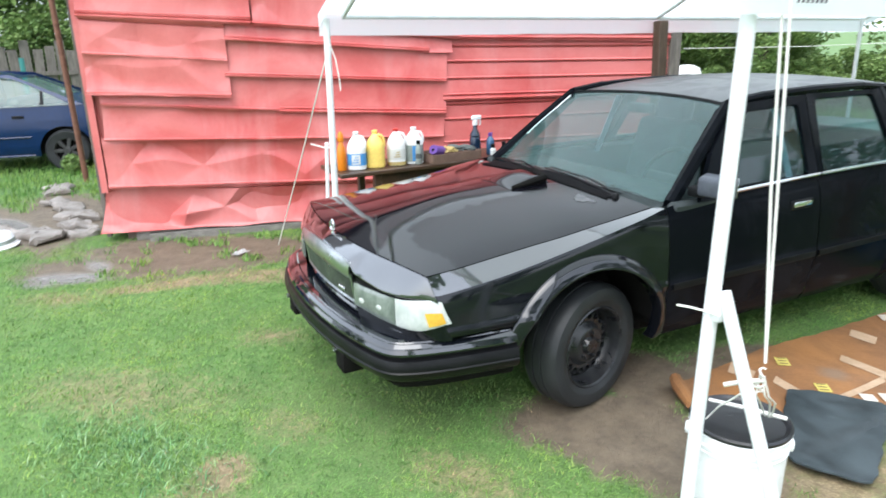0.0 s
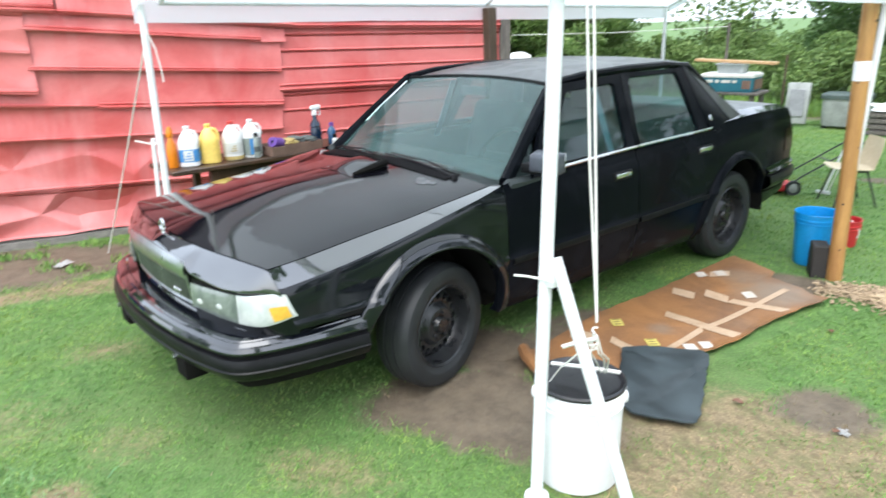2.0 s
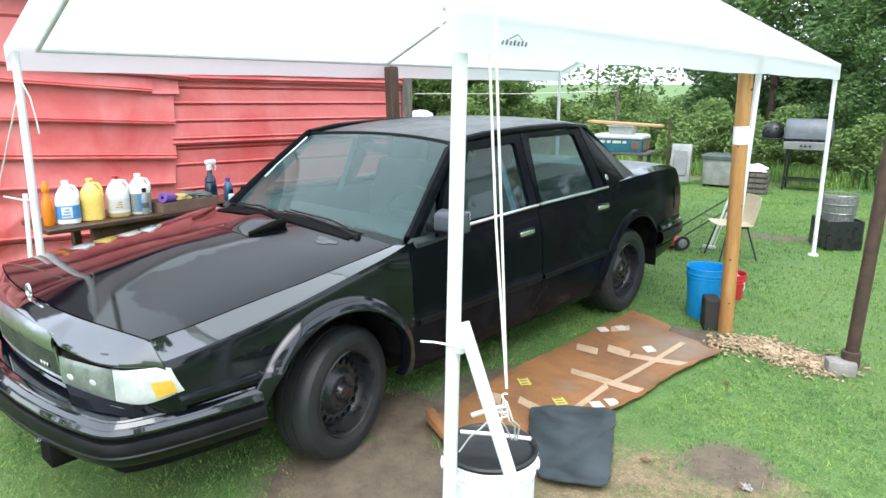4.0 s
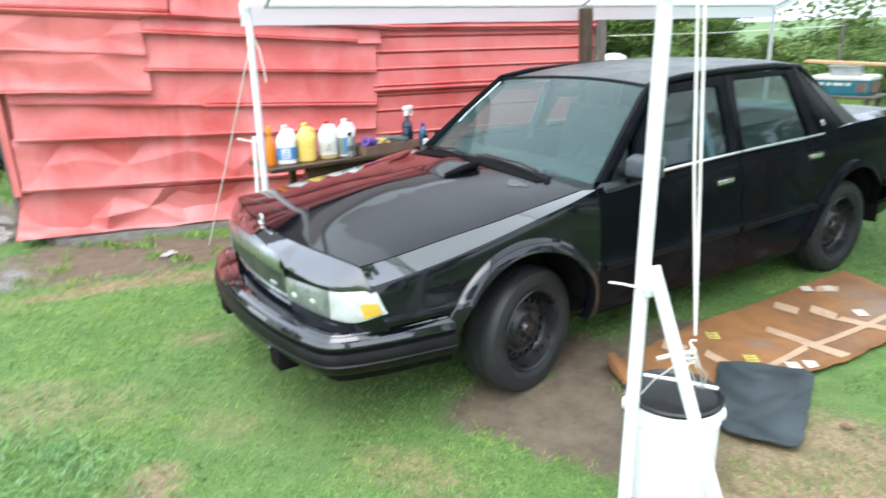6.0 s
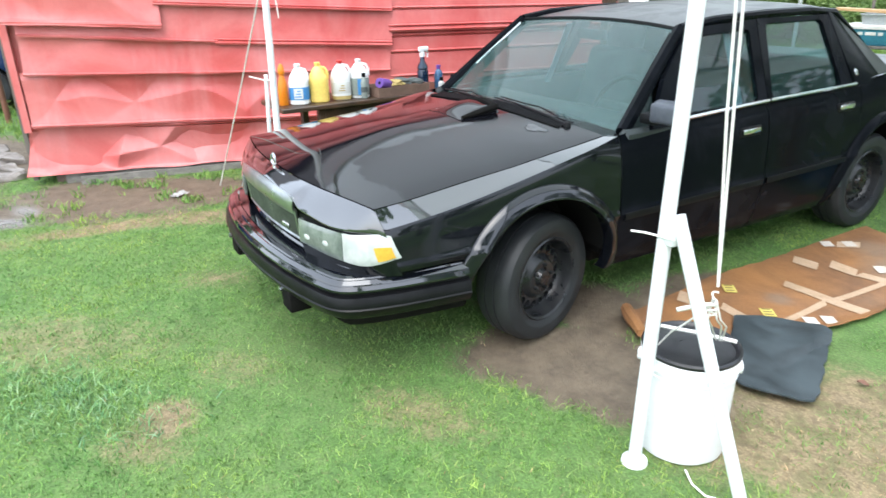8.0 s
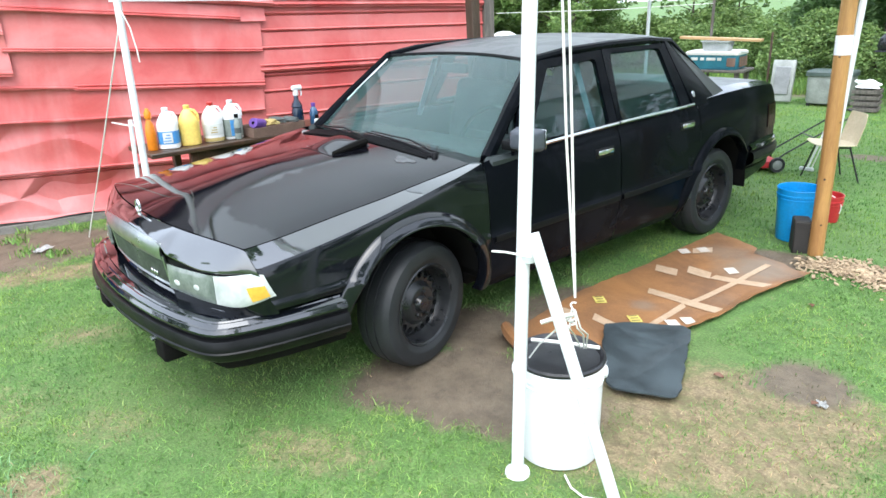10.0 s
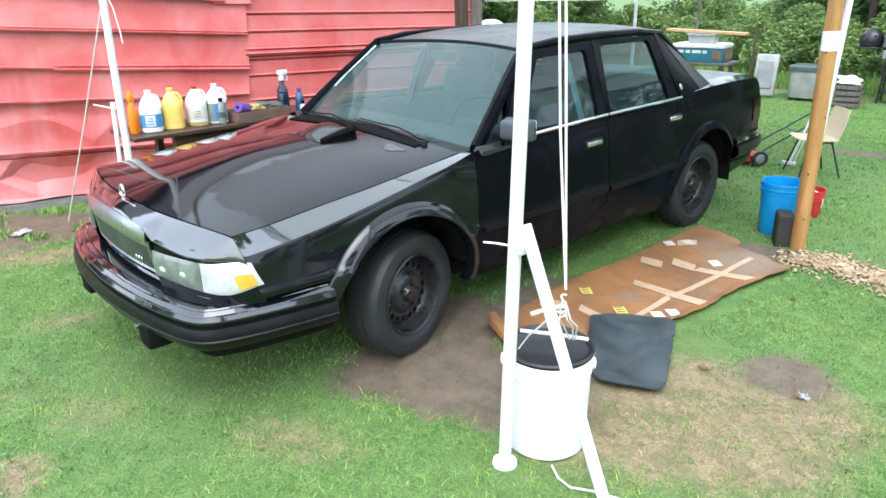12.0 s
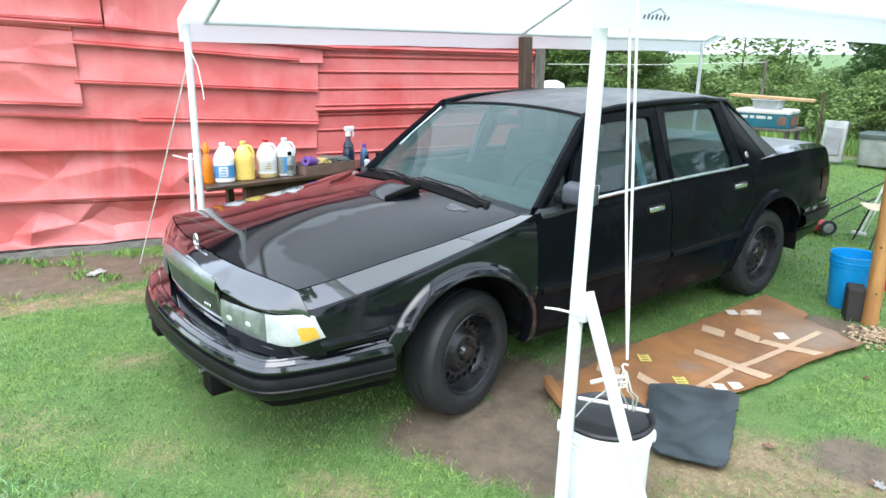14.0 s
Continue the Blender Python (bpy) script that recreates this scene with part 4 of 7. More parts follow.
def build_ground():
    xs, ys = graded(-6.0, 3.6, 0.06, 700), graded(-3.6, 6.4, 0.06, 700)
    nx, ny = len(xs), len(ys)
    verts, mud, straw, pud = [], [], [], []
    for x in xs:
        for y in ys:
            near = -6.1 < x < 3.8 and -3.8 < y < 12
            m = mud_at(x, y) if near else 0.0
            p = puddle_at(x, y) if near else 0.0
            verts.append((x, y, ground_z(x, y) - 0.012 * m - 0.01 * p if near else -0.02))
            mud.append(m)
            straw.append(straw_at(x, y) if near else 0.0)
            pud.append(p)
    faces = [(i * ny + j, (i + 1) * ny + j, (i + 1) * ny + j + 1, i * ny + j + 1) for i in range(nx - 1) for j in range(ny - 1)]
    me = bpy.data.meshes.new("ground")
    me.from_pydata(verts, [], faces)
    for name, vals in (("mud", mud), ("straw", straw), ("puddle", pud)):
        me.attributes.new(name, "FLOAT", "POINT").data.foreach_set("value", vals)
    me.materials.append(ground_material())
    for p in me.polygons:
        p.use_smooth = True
    tagged(new("ground", me), "wet green lawn with muddy and yellowed patches", "lawn", kind="structure")


build_ground()


def blade_material(name, stops, rough=0.6):
    m, nt, b = nodes_of(name)
    geo = nt.nodes.new("ShaderNodeNewGeometry")
    col = ramp(nt, geo.outputs["Random Per Island"], stops)
    tone = ramp(nt, noise_node(nt, 1.5, 6, 0.7, 0.8), [(0.28, (0.36, 0.60, 0.62)), (0.46, (0.94, 0.98, 1.0)), (0.68, (1.62, 1.26, 1.05))])
    tuft = ramp(nt, noise_node(nt, 24, 3, 0.6, 0.3), [(0.34, (0.60, 0.62, 0.62)), (0.50, (1.0, 0.98, 1.0)), (0.66, (1.38, 1.30, 1.28))])
    tone = mixc(nt, 1.0, tone, tuft, "MULTIPLY")
    nt.links.new(mixc(nt, 1.0, col, tone, "MULTIPLY"), b.inputs["Base Color"])
    b.inputs["Roughness"].default_value = rough
    b.inputs["Specular IOR Level"].default_value = 0.25
    return m


GRASS = blade_material("grass_blades", [(0.0, (0.080, 0.175, 0.042)), (0.4, (0.132, 0.265, 0.060)), (0.8, (0.178, 0.325, 0.078)), (1.0, (0.215, 0.325, 0.105))])
STRAW = blade_material("dry_straw", [(0.0, (0.19, 0.145, 0.075)), (1.0, (0.42, 0.34, 0.20))], 0.7)


def blades(name, count, x0, x1, y0, y1, h0, h1, w, material, chance, label, seed, lay=0.5):
    rng = np.random.default_rng(seed)
    xy = rng.uniform((x0, y0), (x1, y1), (count, 2))
    keep = np.array([rng_v < chance(x, y) for (x, y), rng_v in zip(xy, rng.uniform(0, 1, count))])
    xy = xy[keep]
    n = len(xy)
    z = np.array([ground_z(x, y) for x, y in xy]) - 0.004
    a = rng.uniform(0, 2 * np.pi, n)
    h = rng.uniform(h0, h1, n)
    lean = rng.uniform(0.1, lay, n) * h
    b = rng.uniform(0, 2 * np.pi, n)
    base = np.c_[xy, z]
    side = np.c_[np.cos(a), np.sin(a), np.zeros(n)] * (w * rng.uniform(0.6, 1.3, n))[:, None]
    tip = np.c_[np.cos(b) * lean, np.sin(b) * lean, h]
    mid = np.c_[np.cos(b) * lean * 0.35, np.sin(b) * lean * 0.35, h * 0.6]
    v = np.stack([base - side, base + side, base + mid + side * 0.8, base + mid - side * 0.8, base + tip], 1).reshape(-1, 3)
    k = np.arange(n)[:, None] * 5
    me = bpy.data.meshes.new(name)
    me.from_pydata(v.tolist(), [], (k + np.array([0, 1, 2, 3])).tolist() + (k + np.array([3, 2, 4])).tolist())
    me.materials.append(material)
    return tagged(new(name, me), label, "grass", kind="stuff")


def covered(x, y):
    """Under the cardboard or the mat."""
    return (0.40 < y < 2.55 and 0.80 < x < 1.0 + 0.62 * min(1.0, (y - 0.3) / 0.9)) or (0.36 < y < 1.15 and 1.15 < x < 1.85 and y < 1.9 - 0.72 * (x - 1.15) and y > 0.9 - 1.4 * (x - 1.18))


def lawn_chance(x, y):
    m = mud_at(x, y)
    clump = 0.75 + 0.5 * noise.noise(Vector((x * 1.3, y * 1.3, 9))) + 0.6 * noise.noise(Vector((x * 9, y * 9, 4)))
    return max(0.0, (0.0 if covered(x, y) else 1.0) * clump * (1 - 1.15 * m) * (1 - 0.84 * straw_at(x, y) * (0.95 + 1.1 * noise.noise(Vector((x * 6, y * 6, 21))))))


blades("lawn_grass", 400000, -4.2, 3.4, -3.2, 2.6, 0.008, 0.026, 0.0017, GRASS, lawn_chance, "short wet green lawn grass", 11, 2.2)
blades("lawn_tufts", 150000, -3.6, 3.2, -3.0, 2.4, 0.014, 0.034, 0.0018, GRASS, lambda x, y: max(0.0, 2.2 * (noise.noise(Vector((x * 5, y * 5, 2))) + 0.5 * noise.noise(Vector((x * 13, y * 13, 6))) - 0.12)) * max(0.0, 1 - 1.6 * mud_at(x, y)) * (0 if covered(x, y) else 1) * (1 - 0.8 * straw_at(x, y)), "uneven tufts of longer wet lawn grass", 16, 1.3)
LUSH = blade_material("lush_grass_blades", [(0.0, (0.090, 0.215, 0.072)), (0.6, (0.145, 0.305, 0.120)), (1.0, (0.24, 0.38, 0.22))])
blades("lush_grass", 9000, -0.5, 0.9, -2.4, -1.4, 0.015, 0.045, 0.0024, LUSH, lambda x, y: 0.9 * blob(x, y, 0.12, -1.95, 0.70, 0.34, 40, 0.95), "lush bluish-green grass clump in the lawn", 18, 2.0)
blades("weeds_by_shed", 9000, -3.4, -2.2, -2.3, 0.1, 0.02, 0.07, 0.0045, GRASS, lambda x, y: max(0.0, 3.0 * (noise.noise(Vector((x * 4.5, y * 4.5, 12))) - 0.16)), "low green weeds growing along the shed", 17, 1.2)
blades("far_lawn_grass", 110000, -1.5, 4.0, 2.6, 10.5, 0.010, 0.032, 0.0034, GRASS, lawn_chance, "short wet green lawn grass farther off", 12)
blades("left_lawn_grass", 26000, -11, -4.0, -5.2, -1.2, 0.03, 0.09, 0.005, GRASS, lawn_chance, "wet green grass beside the shed", 14)
blades("dry_straw", 48000, -3.2, 3.0, -3.0, 2.2, 0.008, 0.022, 0.0016, STRAW, lambda x, y: 0 if covered(x, y) else straw_at(x, y) * 0.9 + 0.12 * (1 - mud_at(x, y)), "yellowed dead grass", 13, 1.6)


# ---- the red tin shed: its front runs from a corner along WALL_DIR ----
WALL_TURN = 14.0
WD = Vector((math.sin(radians(WALL_TURN)), math.cos(radians(WALL_TURN)), 0))
WN = Vector((math.cos(radians(WALL_TURN)), -math.sin(radians(WALL_TURN)), 0))
W0 = Vector((-3.52, -1.92, 0))


def on_wall(u, z, out=0.0):
    return W0 + WD * u + WN * out + Vector((0, 0, z))


def red_tin():
    m, nt, b = nodes_of("sheened_red_painted_tin")
    big = noise_node(nt, 1.3, 5, 0.6, 0.8)
    runs = noise_node(nt, 3.0, 4, 0.6, 0.3, (1, 1, 0.15))
    fine = noise_node(nt, 40, 4, 0.6)
    # Paler pink patches put the tin's wet sheen into the colour.
    c = mixc(nt, ramp(nt, big, [(0.35, 0.0), (0.65, 1.0)]), (0.49, 0.080, 0.075), (0.61, 0.175, 0.165))
    c = mixc(nt, ramp(nt, runs, [(0.55, 0.0), (0.75, 0.5)]), c, (0.60, 0.27, 0.265))
    c = mixc(nt, 1.0, c, ramp(nt, fine, [(0.25, 0.93), (0.7, 1.0)]), "MULTIPLY")
    nt.links.new(c, b.inputs["Base Color"])
    nt.links.new(ramp(nt, big, [(0.3, 0.28), (0.7, 0.48)]), b.inputs["Roughness"])
    dent = noise_node(nt, 5, 3, 0.5, 0.6)
    bump(nt, b, dent, 0.06, 0.02)
    return m


RED_TIN = red_tin()
OLD_WOOD = surface("weathered_grey_wood", (0.17, 0.15, 0.13), (0.09, 0.08, 0.07), (0.7, 0.85), scale=5, fine=60, relief=0.4, stretch=(6, 6, 0.8))
SILL_WOOD = surface("weathered_sill_board", (0.25, 0.235, 0.21), (0.14, 0.13, 0.115), (0.7, 0.85), scale=5, fine=60, relief=0.4, stretch=(6, 0.8, 6))
DARK_WOOD = surface("dark_wet_wood", (0.10, 0.055, 0.03), (0.05, 0.03, 0.018), (0.35, 0.5), scale=5, fine=50, relief=0.3)
STONE = surface("wet_concrete_rubble", (0.34, 0.32, 0.30), (0.20, 0.185, 0.17), (0.4, 0.65), scale=6, fine=50, relief=0.4)
OLD_ROOF = surface("dark_unseen_roofing", (0.03, 0.03, 0.03), (0.05, 0.046, 0.042), (0.7, 0.85), scale=3, fine=60, relief=0.4)
BRICKISH = surface("old_dirt_brick", (0.20, 0.14, 0.11), (0.12, 0.09, 0.075), (0.6, 0.8), scale=10)


def knock(i, j, seed):
    """A fixed random height, -1 to 1, for a corner of the crumpled tin."""
    return 2 * noise.cell(Vector((i * 1.37 + 0.5, j * 2.11 + 0.5, seed * 3.3 + 0.5))) - 1


def crush(u, z, seed):
    """Flat triangular facets that meet in creases, as in trodden tin."""
    w = Vector((u * 2.0, z * 2.0, seed * 4.1))
    p = (u + 0.16 * noise.noise(w)) / 0.30 + 0.35 * z + seed * 0.37
    q = (z + 0.11 * noise.noise(w + Vector((7, 3, 1)))) / 0.21 - 0.25 * u
    i, j = math.floor(p), math.floor(q)
    f, g = p - i, q - j
    a, b, c, d = (knock(i + m, j + n, seed) for m, n in ((0, 0), (1, 0), (0, 1), (1, 1)))
    if (i + j) % 2:
        return a + (b - a) * f + (d - b) * g if f > g else a + (c - a) * g + (d - c) * f
    return a + (b - a) * f + (c - a) * g if f + g < 1 else d + (c - d) * (1 - f) + (b - d) * (1 - g)


def tin_sheet(shed, corners, ribs=(), dents=0.0, seed=0, out=0.0, lip=0.02):
    """One roofing sheet: corners (u, z) from bottom left anticlockwise; ribs: (height 0 to 1, width in m, proud in m)."""
    (ul, zl), (ur, zr), (vr, tr), (vl, tl) = corners
    wide = max(0.3, ur - ul)
    tall = max(0.1, 0.5 * (tl - zl + tr - zr))
    fine = 0.012 if dents > 0.0125 else 0.035
    nu = max(8, int(wide / fine))
    vs = {0.0, 1.0}
    vs |= set(np.linspace(0, 1, max(5, int(tall / (0.014 if dents > 0.0125 else 0.04)))).tolist())
    ribs = list(ribs) + [(h - 0.62 * w / tall, w * 0.5, -0.9 * p) for h, w, p in ribs if h > 0.02]
    for h, w, p in ribs:
        for k in (-1, 0, 1):
            vs.add(min(1.0, max(0.0, h + k * 0.4 * w / tall)))
    vs |= {0.012 / tall, 0.020 / tall}
    vs = sorted(vs)
    bm, rows = BM(), []
    for i in range(nu + 1):
        s = i / nu
        row = []
        for v in vs:
            lo, hi = (ul + (ur - ul) * s, zl + (zr - zl) * s), (vl + (vr - vl) * s, tl + (tr - tl) * s)
            u, z = lo[0] + (hi[0] - lo[0]) * v, lo[1] + (hi[1] - lo[1]) * v
            o = out + lip * (1 - v) ** 3 + 0.007 * max(0.0, 1 - v * tall / 0.018)
            for h, w, p in ribs:
                d = abs(v - h) * tall / (0.4 * w)
                if d < 1:
                    o += 1.35 * p * (1 - d)
            q = Vector((u * 2.2, z * 2.6, seed * 7.3))
            o += dents * (noise.noise(q) * 0.30 + 0.15 * noise.noise(q * 3.1)) + crush(u, z, seed) * dents * lerp(u, (0, 1.3, 2.4), (1.05, 0.85, 0.30)) * math.sqrt(max(0.0, math.sin(math.pi * v)))
            z += 0.010 * noise.noise(Vector((u * 3, seed, 2))) * (1 if v == 0 else 0)
            row.append(bm.verts.new(on_wall(u, z, o)))
        rows.append(row)
    for a, b in zip(rows, rows[1:]):
        for k in range(len(vs) - 1):
            bm.faces.new((a[k], b[k], b[k + 1], a[k + 1]))
    ob = part("tin_sheet", bm, RED_TIN, shed, sharp=9 if dents > 0.0125 else 30)
    return thicken(ob, 0.0015)


def build_shed():
    shed = thing("shed", "leaning shed clad in dented red-painted tin sheets", "shed", kind="structure")
    rib2 = [(0.03, 0.03, 0.014), (0.085, 0.022, 0.010)]
    # lower courses
    tin_sheet(shed, [(0.0, 0.09), (3.2, 0.045), (3.2, 0.40), (0.10, 0.52)], [(0.9, 0.03, 0.010)], 0.050, 1, 0.0)
    tin_sheet(shed, [(0.13, 0.49), (3.2, 0.38), (3.2, 0.79), (0.13, 0.925)], [(0.035, 0.03, 0.012)], 0.026, 2, 0.014)
    tin_sheet(shed, [(0.16, 0.90), (3.12, 0.775), (3.16, 1.03), (0.18, 1.22)], [(0.04, 0.03, 0.010)], 0.012, 3, 0.020)
    tin_sheet(shed, [(1.63, 1.075), (3.15, 0.99), (3.17, 1.31), (1.63, 1.415)], [(0.04, 0.026, 0.010), (0.12, 0.02, 0.006)], 0.012, 4, 0.028)
    tin_sheet(shed, [(0.18, 1.20), (1.66, 1.085), (1.66, 1.42), (0.14, 1.50)], [(0.04, 0.026, 0.010)], 0.010, 5, 0.024)
    tin_sheet(shed, [(1.20, 1.40), (3.16, 1.285), (3.18, 1.60), (1.22, 1.73)], rib2, 0.010, 6, 0.034)
    tin_sheet(shed, [(1.22, 1.70), (3.00, 1.56), (3.02, 1.70), (1.22, 1.88)], [(0.06, 0.03, 0.014), (0.17, 0.024, 0.010), (0.9, 0.02, 0.006)], 0.008, 7, 0.042)
    tin_sheet(shed, [(2.9, 1.55), (3.22, 1.54), (3.22, 1.72), (2.9, 1.74)], [], 0.006, 16, 0.036)
    # loose patch sheet, bent away from the wall
    tin_sheet(shed, [(0.10, 1.295), (1.24, 1.225), (1.235, 1.545), (0.11, 1.63)], [(0.06, 0.045, 0.016)], 0.016, 8, 0.075, 0.02)
    tin_sheet(shed, [(0.11, 1.615), (1.235, 1.525), (1.235, 1.845), (0.12, 1.93)], [(0.03, 0.03, 0.012), (0.93, 0.04, 0.012)], 0.014, 9, 0.062, 0.01)
    # upper courses
    tin_sheet(shed, [(0.11, 1.90), (1.46, 1.815), (1.46, 2.26), (0.11, 2.27)], [(0.04, 0.03, 0.014), (0.11, 0.024, 0.012), (0.14, 0.02, 0.01)], 0.010, 10, 0.066)
    tin_sheet(shed, [(1.475, 1.81), (3.30, 1.655), (3.30, 2.25), (1.475, 2.26)], [(0.05, 0.04, 0.016), (0.75, 0.03, 0.012)], 0.016, 11, 0.058)
    # the flatter sheets of the far end
    ribs = [(h, 0.030, 0.013) for h in (0.08, 0.20, 0.32, 0.335, 0.44, 0.53, 0.62, 0.635, 0.73, 0.83, 0.93)]
    tin_sheet(shed, [(3.13, 0.05), (5.40, 0.03), (5.44, 1.12), (3.13, 1.135)], [(0.10, 0.03, 0.012), (0.25, 0.03, 0.012), (0.42, 0.03, 0.012), (0.62, 0.03, 0.013), (0.82, 0.03, 0.012), (0.95, 0.03, 0.012)], 0.006, 12, 0.0)
    tin_sheet(shed, [(3.13, 1.11), (5.44, 1.09), (5.44, 1.64), (3.14, 1.69)], [(0.03, 0.03, 0.014), (0.10, 0.024, 0.011), (0.36, 0.03, 0.012), (0.62, 0.03, 0.013), (0.86, 0.03, 0.012)], 0.006, 13, 0.014)
    tin_sheet(shed, [(3.13, 1.66), (5.44, 1.60), (5.44, 2.24), (3.14, 2.25)], [(0.04, 0.03, 0.014), (0.11, 0.024, 0.012), (0.43, 0.03, 0.012), (0.86, 0.03, 0.012)], 0.006, 14, 0.028)
    # the frame behind, side and back walls, roof
    def slab(name, u0, u1, o0, o1, z0, z1, mat):
        bm = BM()
        cs = [on_wall(u, z, o) for u in (u0, u1) for o in (o0, o1) for z in (z0, z1)]
        vs = [bm.verts.new(c) for c in cs]
        for f in ((0, 1, 3, 2), (4, 6, 7, 5), (0, 4, 5, 1), (2, 3, 7, 6), (0, 2, 6, 4), (1, 5, 7, 3)):
            bm.faces.new([vs[k] for k in f])
        return part(name, bm, mat, shed, smooth=False)
    slab("wall_backing", 0.09, 5.42, -0.12, -0.05, 0.10, 2.26, RED_TIN)
    slab("side_wall", 0.03, 0.09, -3.2, -0.10, 0.10, 2.26, OLD_WOOD)
    slab("side_wall", 5.42, 5.50, -3.2, -0.04, 0.10, 2.26, RED_TIN)
    slab("back_wall", 0.0, 5.5, -3.3, -3.2, 0.10, 2.26, RED_TIN)
    # Pitched roof is unseen, added to mirror black in the car's hood.
    def pitch(u, v):
        o = 0.16 - 3.9 * v
        return on_wall(-0.2 + 5.9 * u, 2.29 + 1.45 * (1 - abs(2 * v - 1)) + 0.012 * noise.noise(Vector((u * 5, v * 4, 3))), o)
    thicken(part("roof", grid(BM(), pitch, 30, 24), OLD_ROOF, shed), 0.04, 1.0)
    for u in (0.05, 5.46):
        bm = BM()
        bm.faces.new([bm.verts.new(on_wall(u, z, o)) for z, o in ((2.26, -0.06), (2.26, -3.28), (3.66, -1.75))])
        thicken(part("gable", bm, OLD_WOOD, shed, smooth=False), 0.03)
    slab("corner_board", 0.062, 0.115, -0.05, 0.012, 0.45, 2.26, RED_TIN)
    slab("corner_stud", 0.02, 0.055, -0.14, -0.08, 0.03, 2.26, OLD_WOOD)
    slab("corner_post", 5.445, 5.56, -0.08, 0.05, 0.0, 2.26, OLD_WOOD)
    slab("sill_beam", 0.28, 5.4, -0.10, -0.015, -0.01, 0.085, SILL_WOOD)
    slab("sill_board", 0.40, 2.3, -0.01, 0.045, -0.03, 0.055, SILL_WOOD)
    for u in (0.2, 1.9, 3.6, 5.2):
        slab("footing_block", u, u + 0.28, -0.25, -0.06, -0.05, 0.10, BRICKISH)
    return shed


build_shed()


# ---- the white canopy ----
def fabric():
    m, nt, b = nodes_of("white_canopy_fabric")
    n = noise_node(nt, 2.0, 4, 0.5, 0.4)
    nt.links.new(ramp(nt, n, [(0.3, (0.83, 0.88, 0.90)), (0.7, (0.88, 0.92, 0.935))]), b.inputs["Base Color"])
    b.inputs["Roughness"].default_value = 0.45
    b.inputs["Transmission Weight"].default_value = 0.0
    tr = nt.nodes.new("ShaderNodeBsdfTranslucent")
    tr.inputs["Color"].default_value = (0.91, 0.96, 0.97, 1)
    mx = nt.nodes.new("ShaderNodeMixShader")
    mx.inputs[0].default_value = 0.62
    out = nt.nodes["Material Output"]
    nt.links.new(b.outputs[0], mx.inputs[1])
    nt.links.new(tr.outputs[0], mx.inputs[2])
    nt.links.new(mx.outputs[0], out.inputs["Surface"])
    bump(nt, b, noise_node(nt, 7, 3, 0.5), 0.25, 0.02)
    return m


FABRIC = fabric()
WHITE_STEEL = surface("white_painted_steel", (0.80, 0.81, 0.82), (0.72, 0.73, 0.74), (0.3, 0.45), scale=10, relief=0.03)
GREY_STEEL = surface("grey_steel_tube", (0.35, 0.36, 0.36), (0.25, 0.26, 0.26), (0.35, 0.5), metal=0.6, relief=0.04)
NYLON = surface("white_cord", (0.78, 0.76, 0.72), (0.68, 0.66, 0.62), (0.7, 0.8), fine=300)
CX0, CX1, CY0, CY1, EAVE, RIDGE = -1.475, 1.705, -0.34, 5.32, 1.815, 2.56


def front(x):
    """The front edge stands a little farther out at the shed's side."""
    return CY0 - 0.095 * (CX1 - x) / (CX1 - CX0)


def east(y):
    """The eave on the car's left side runs in a little towards the back."""
    return CX1 - 0.285 * (y - CY0) / (CY1 - CY0)


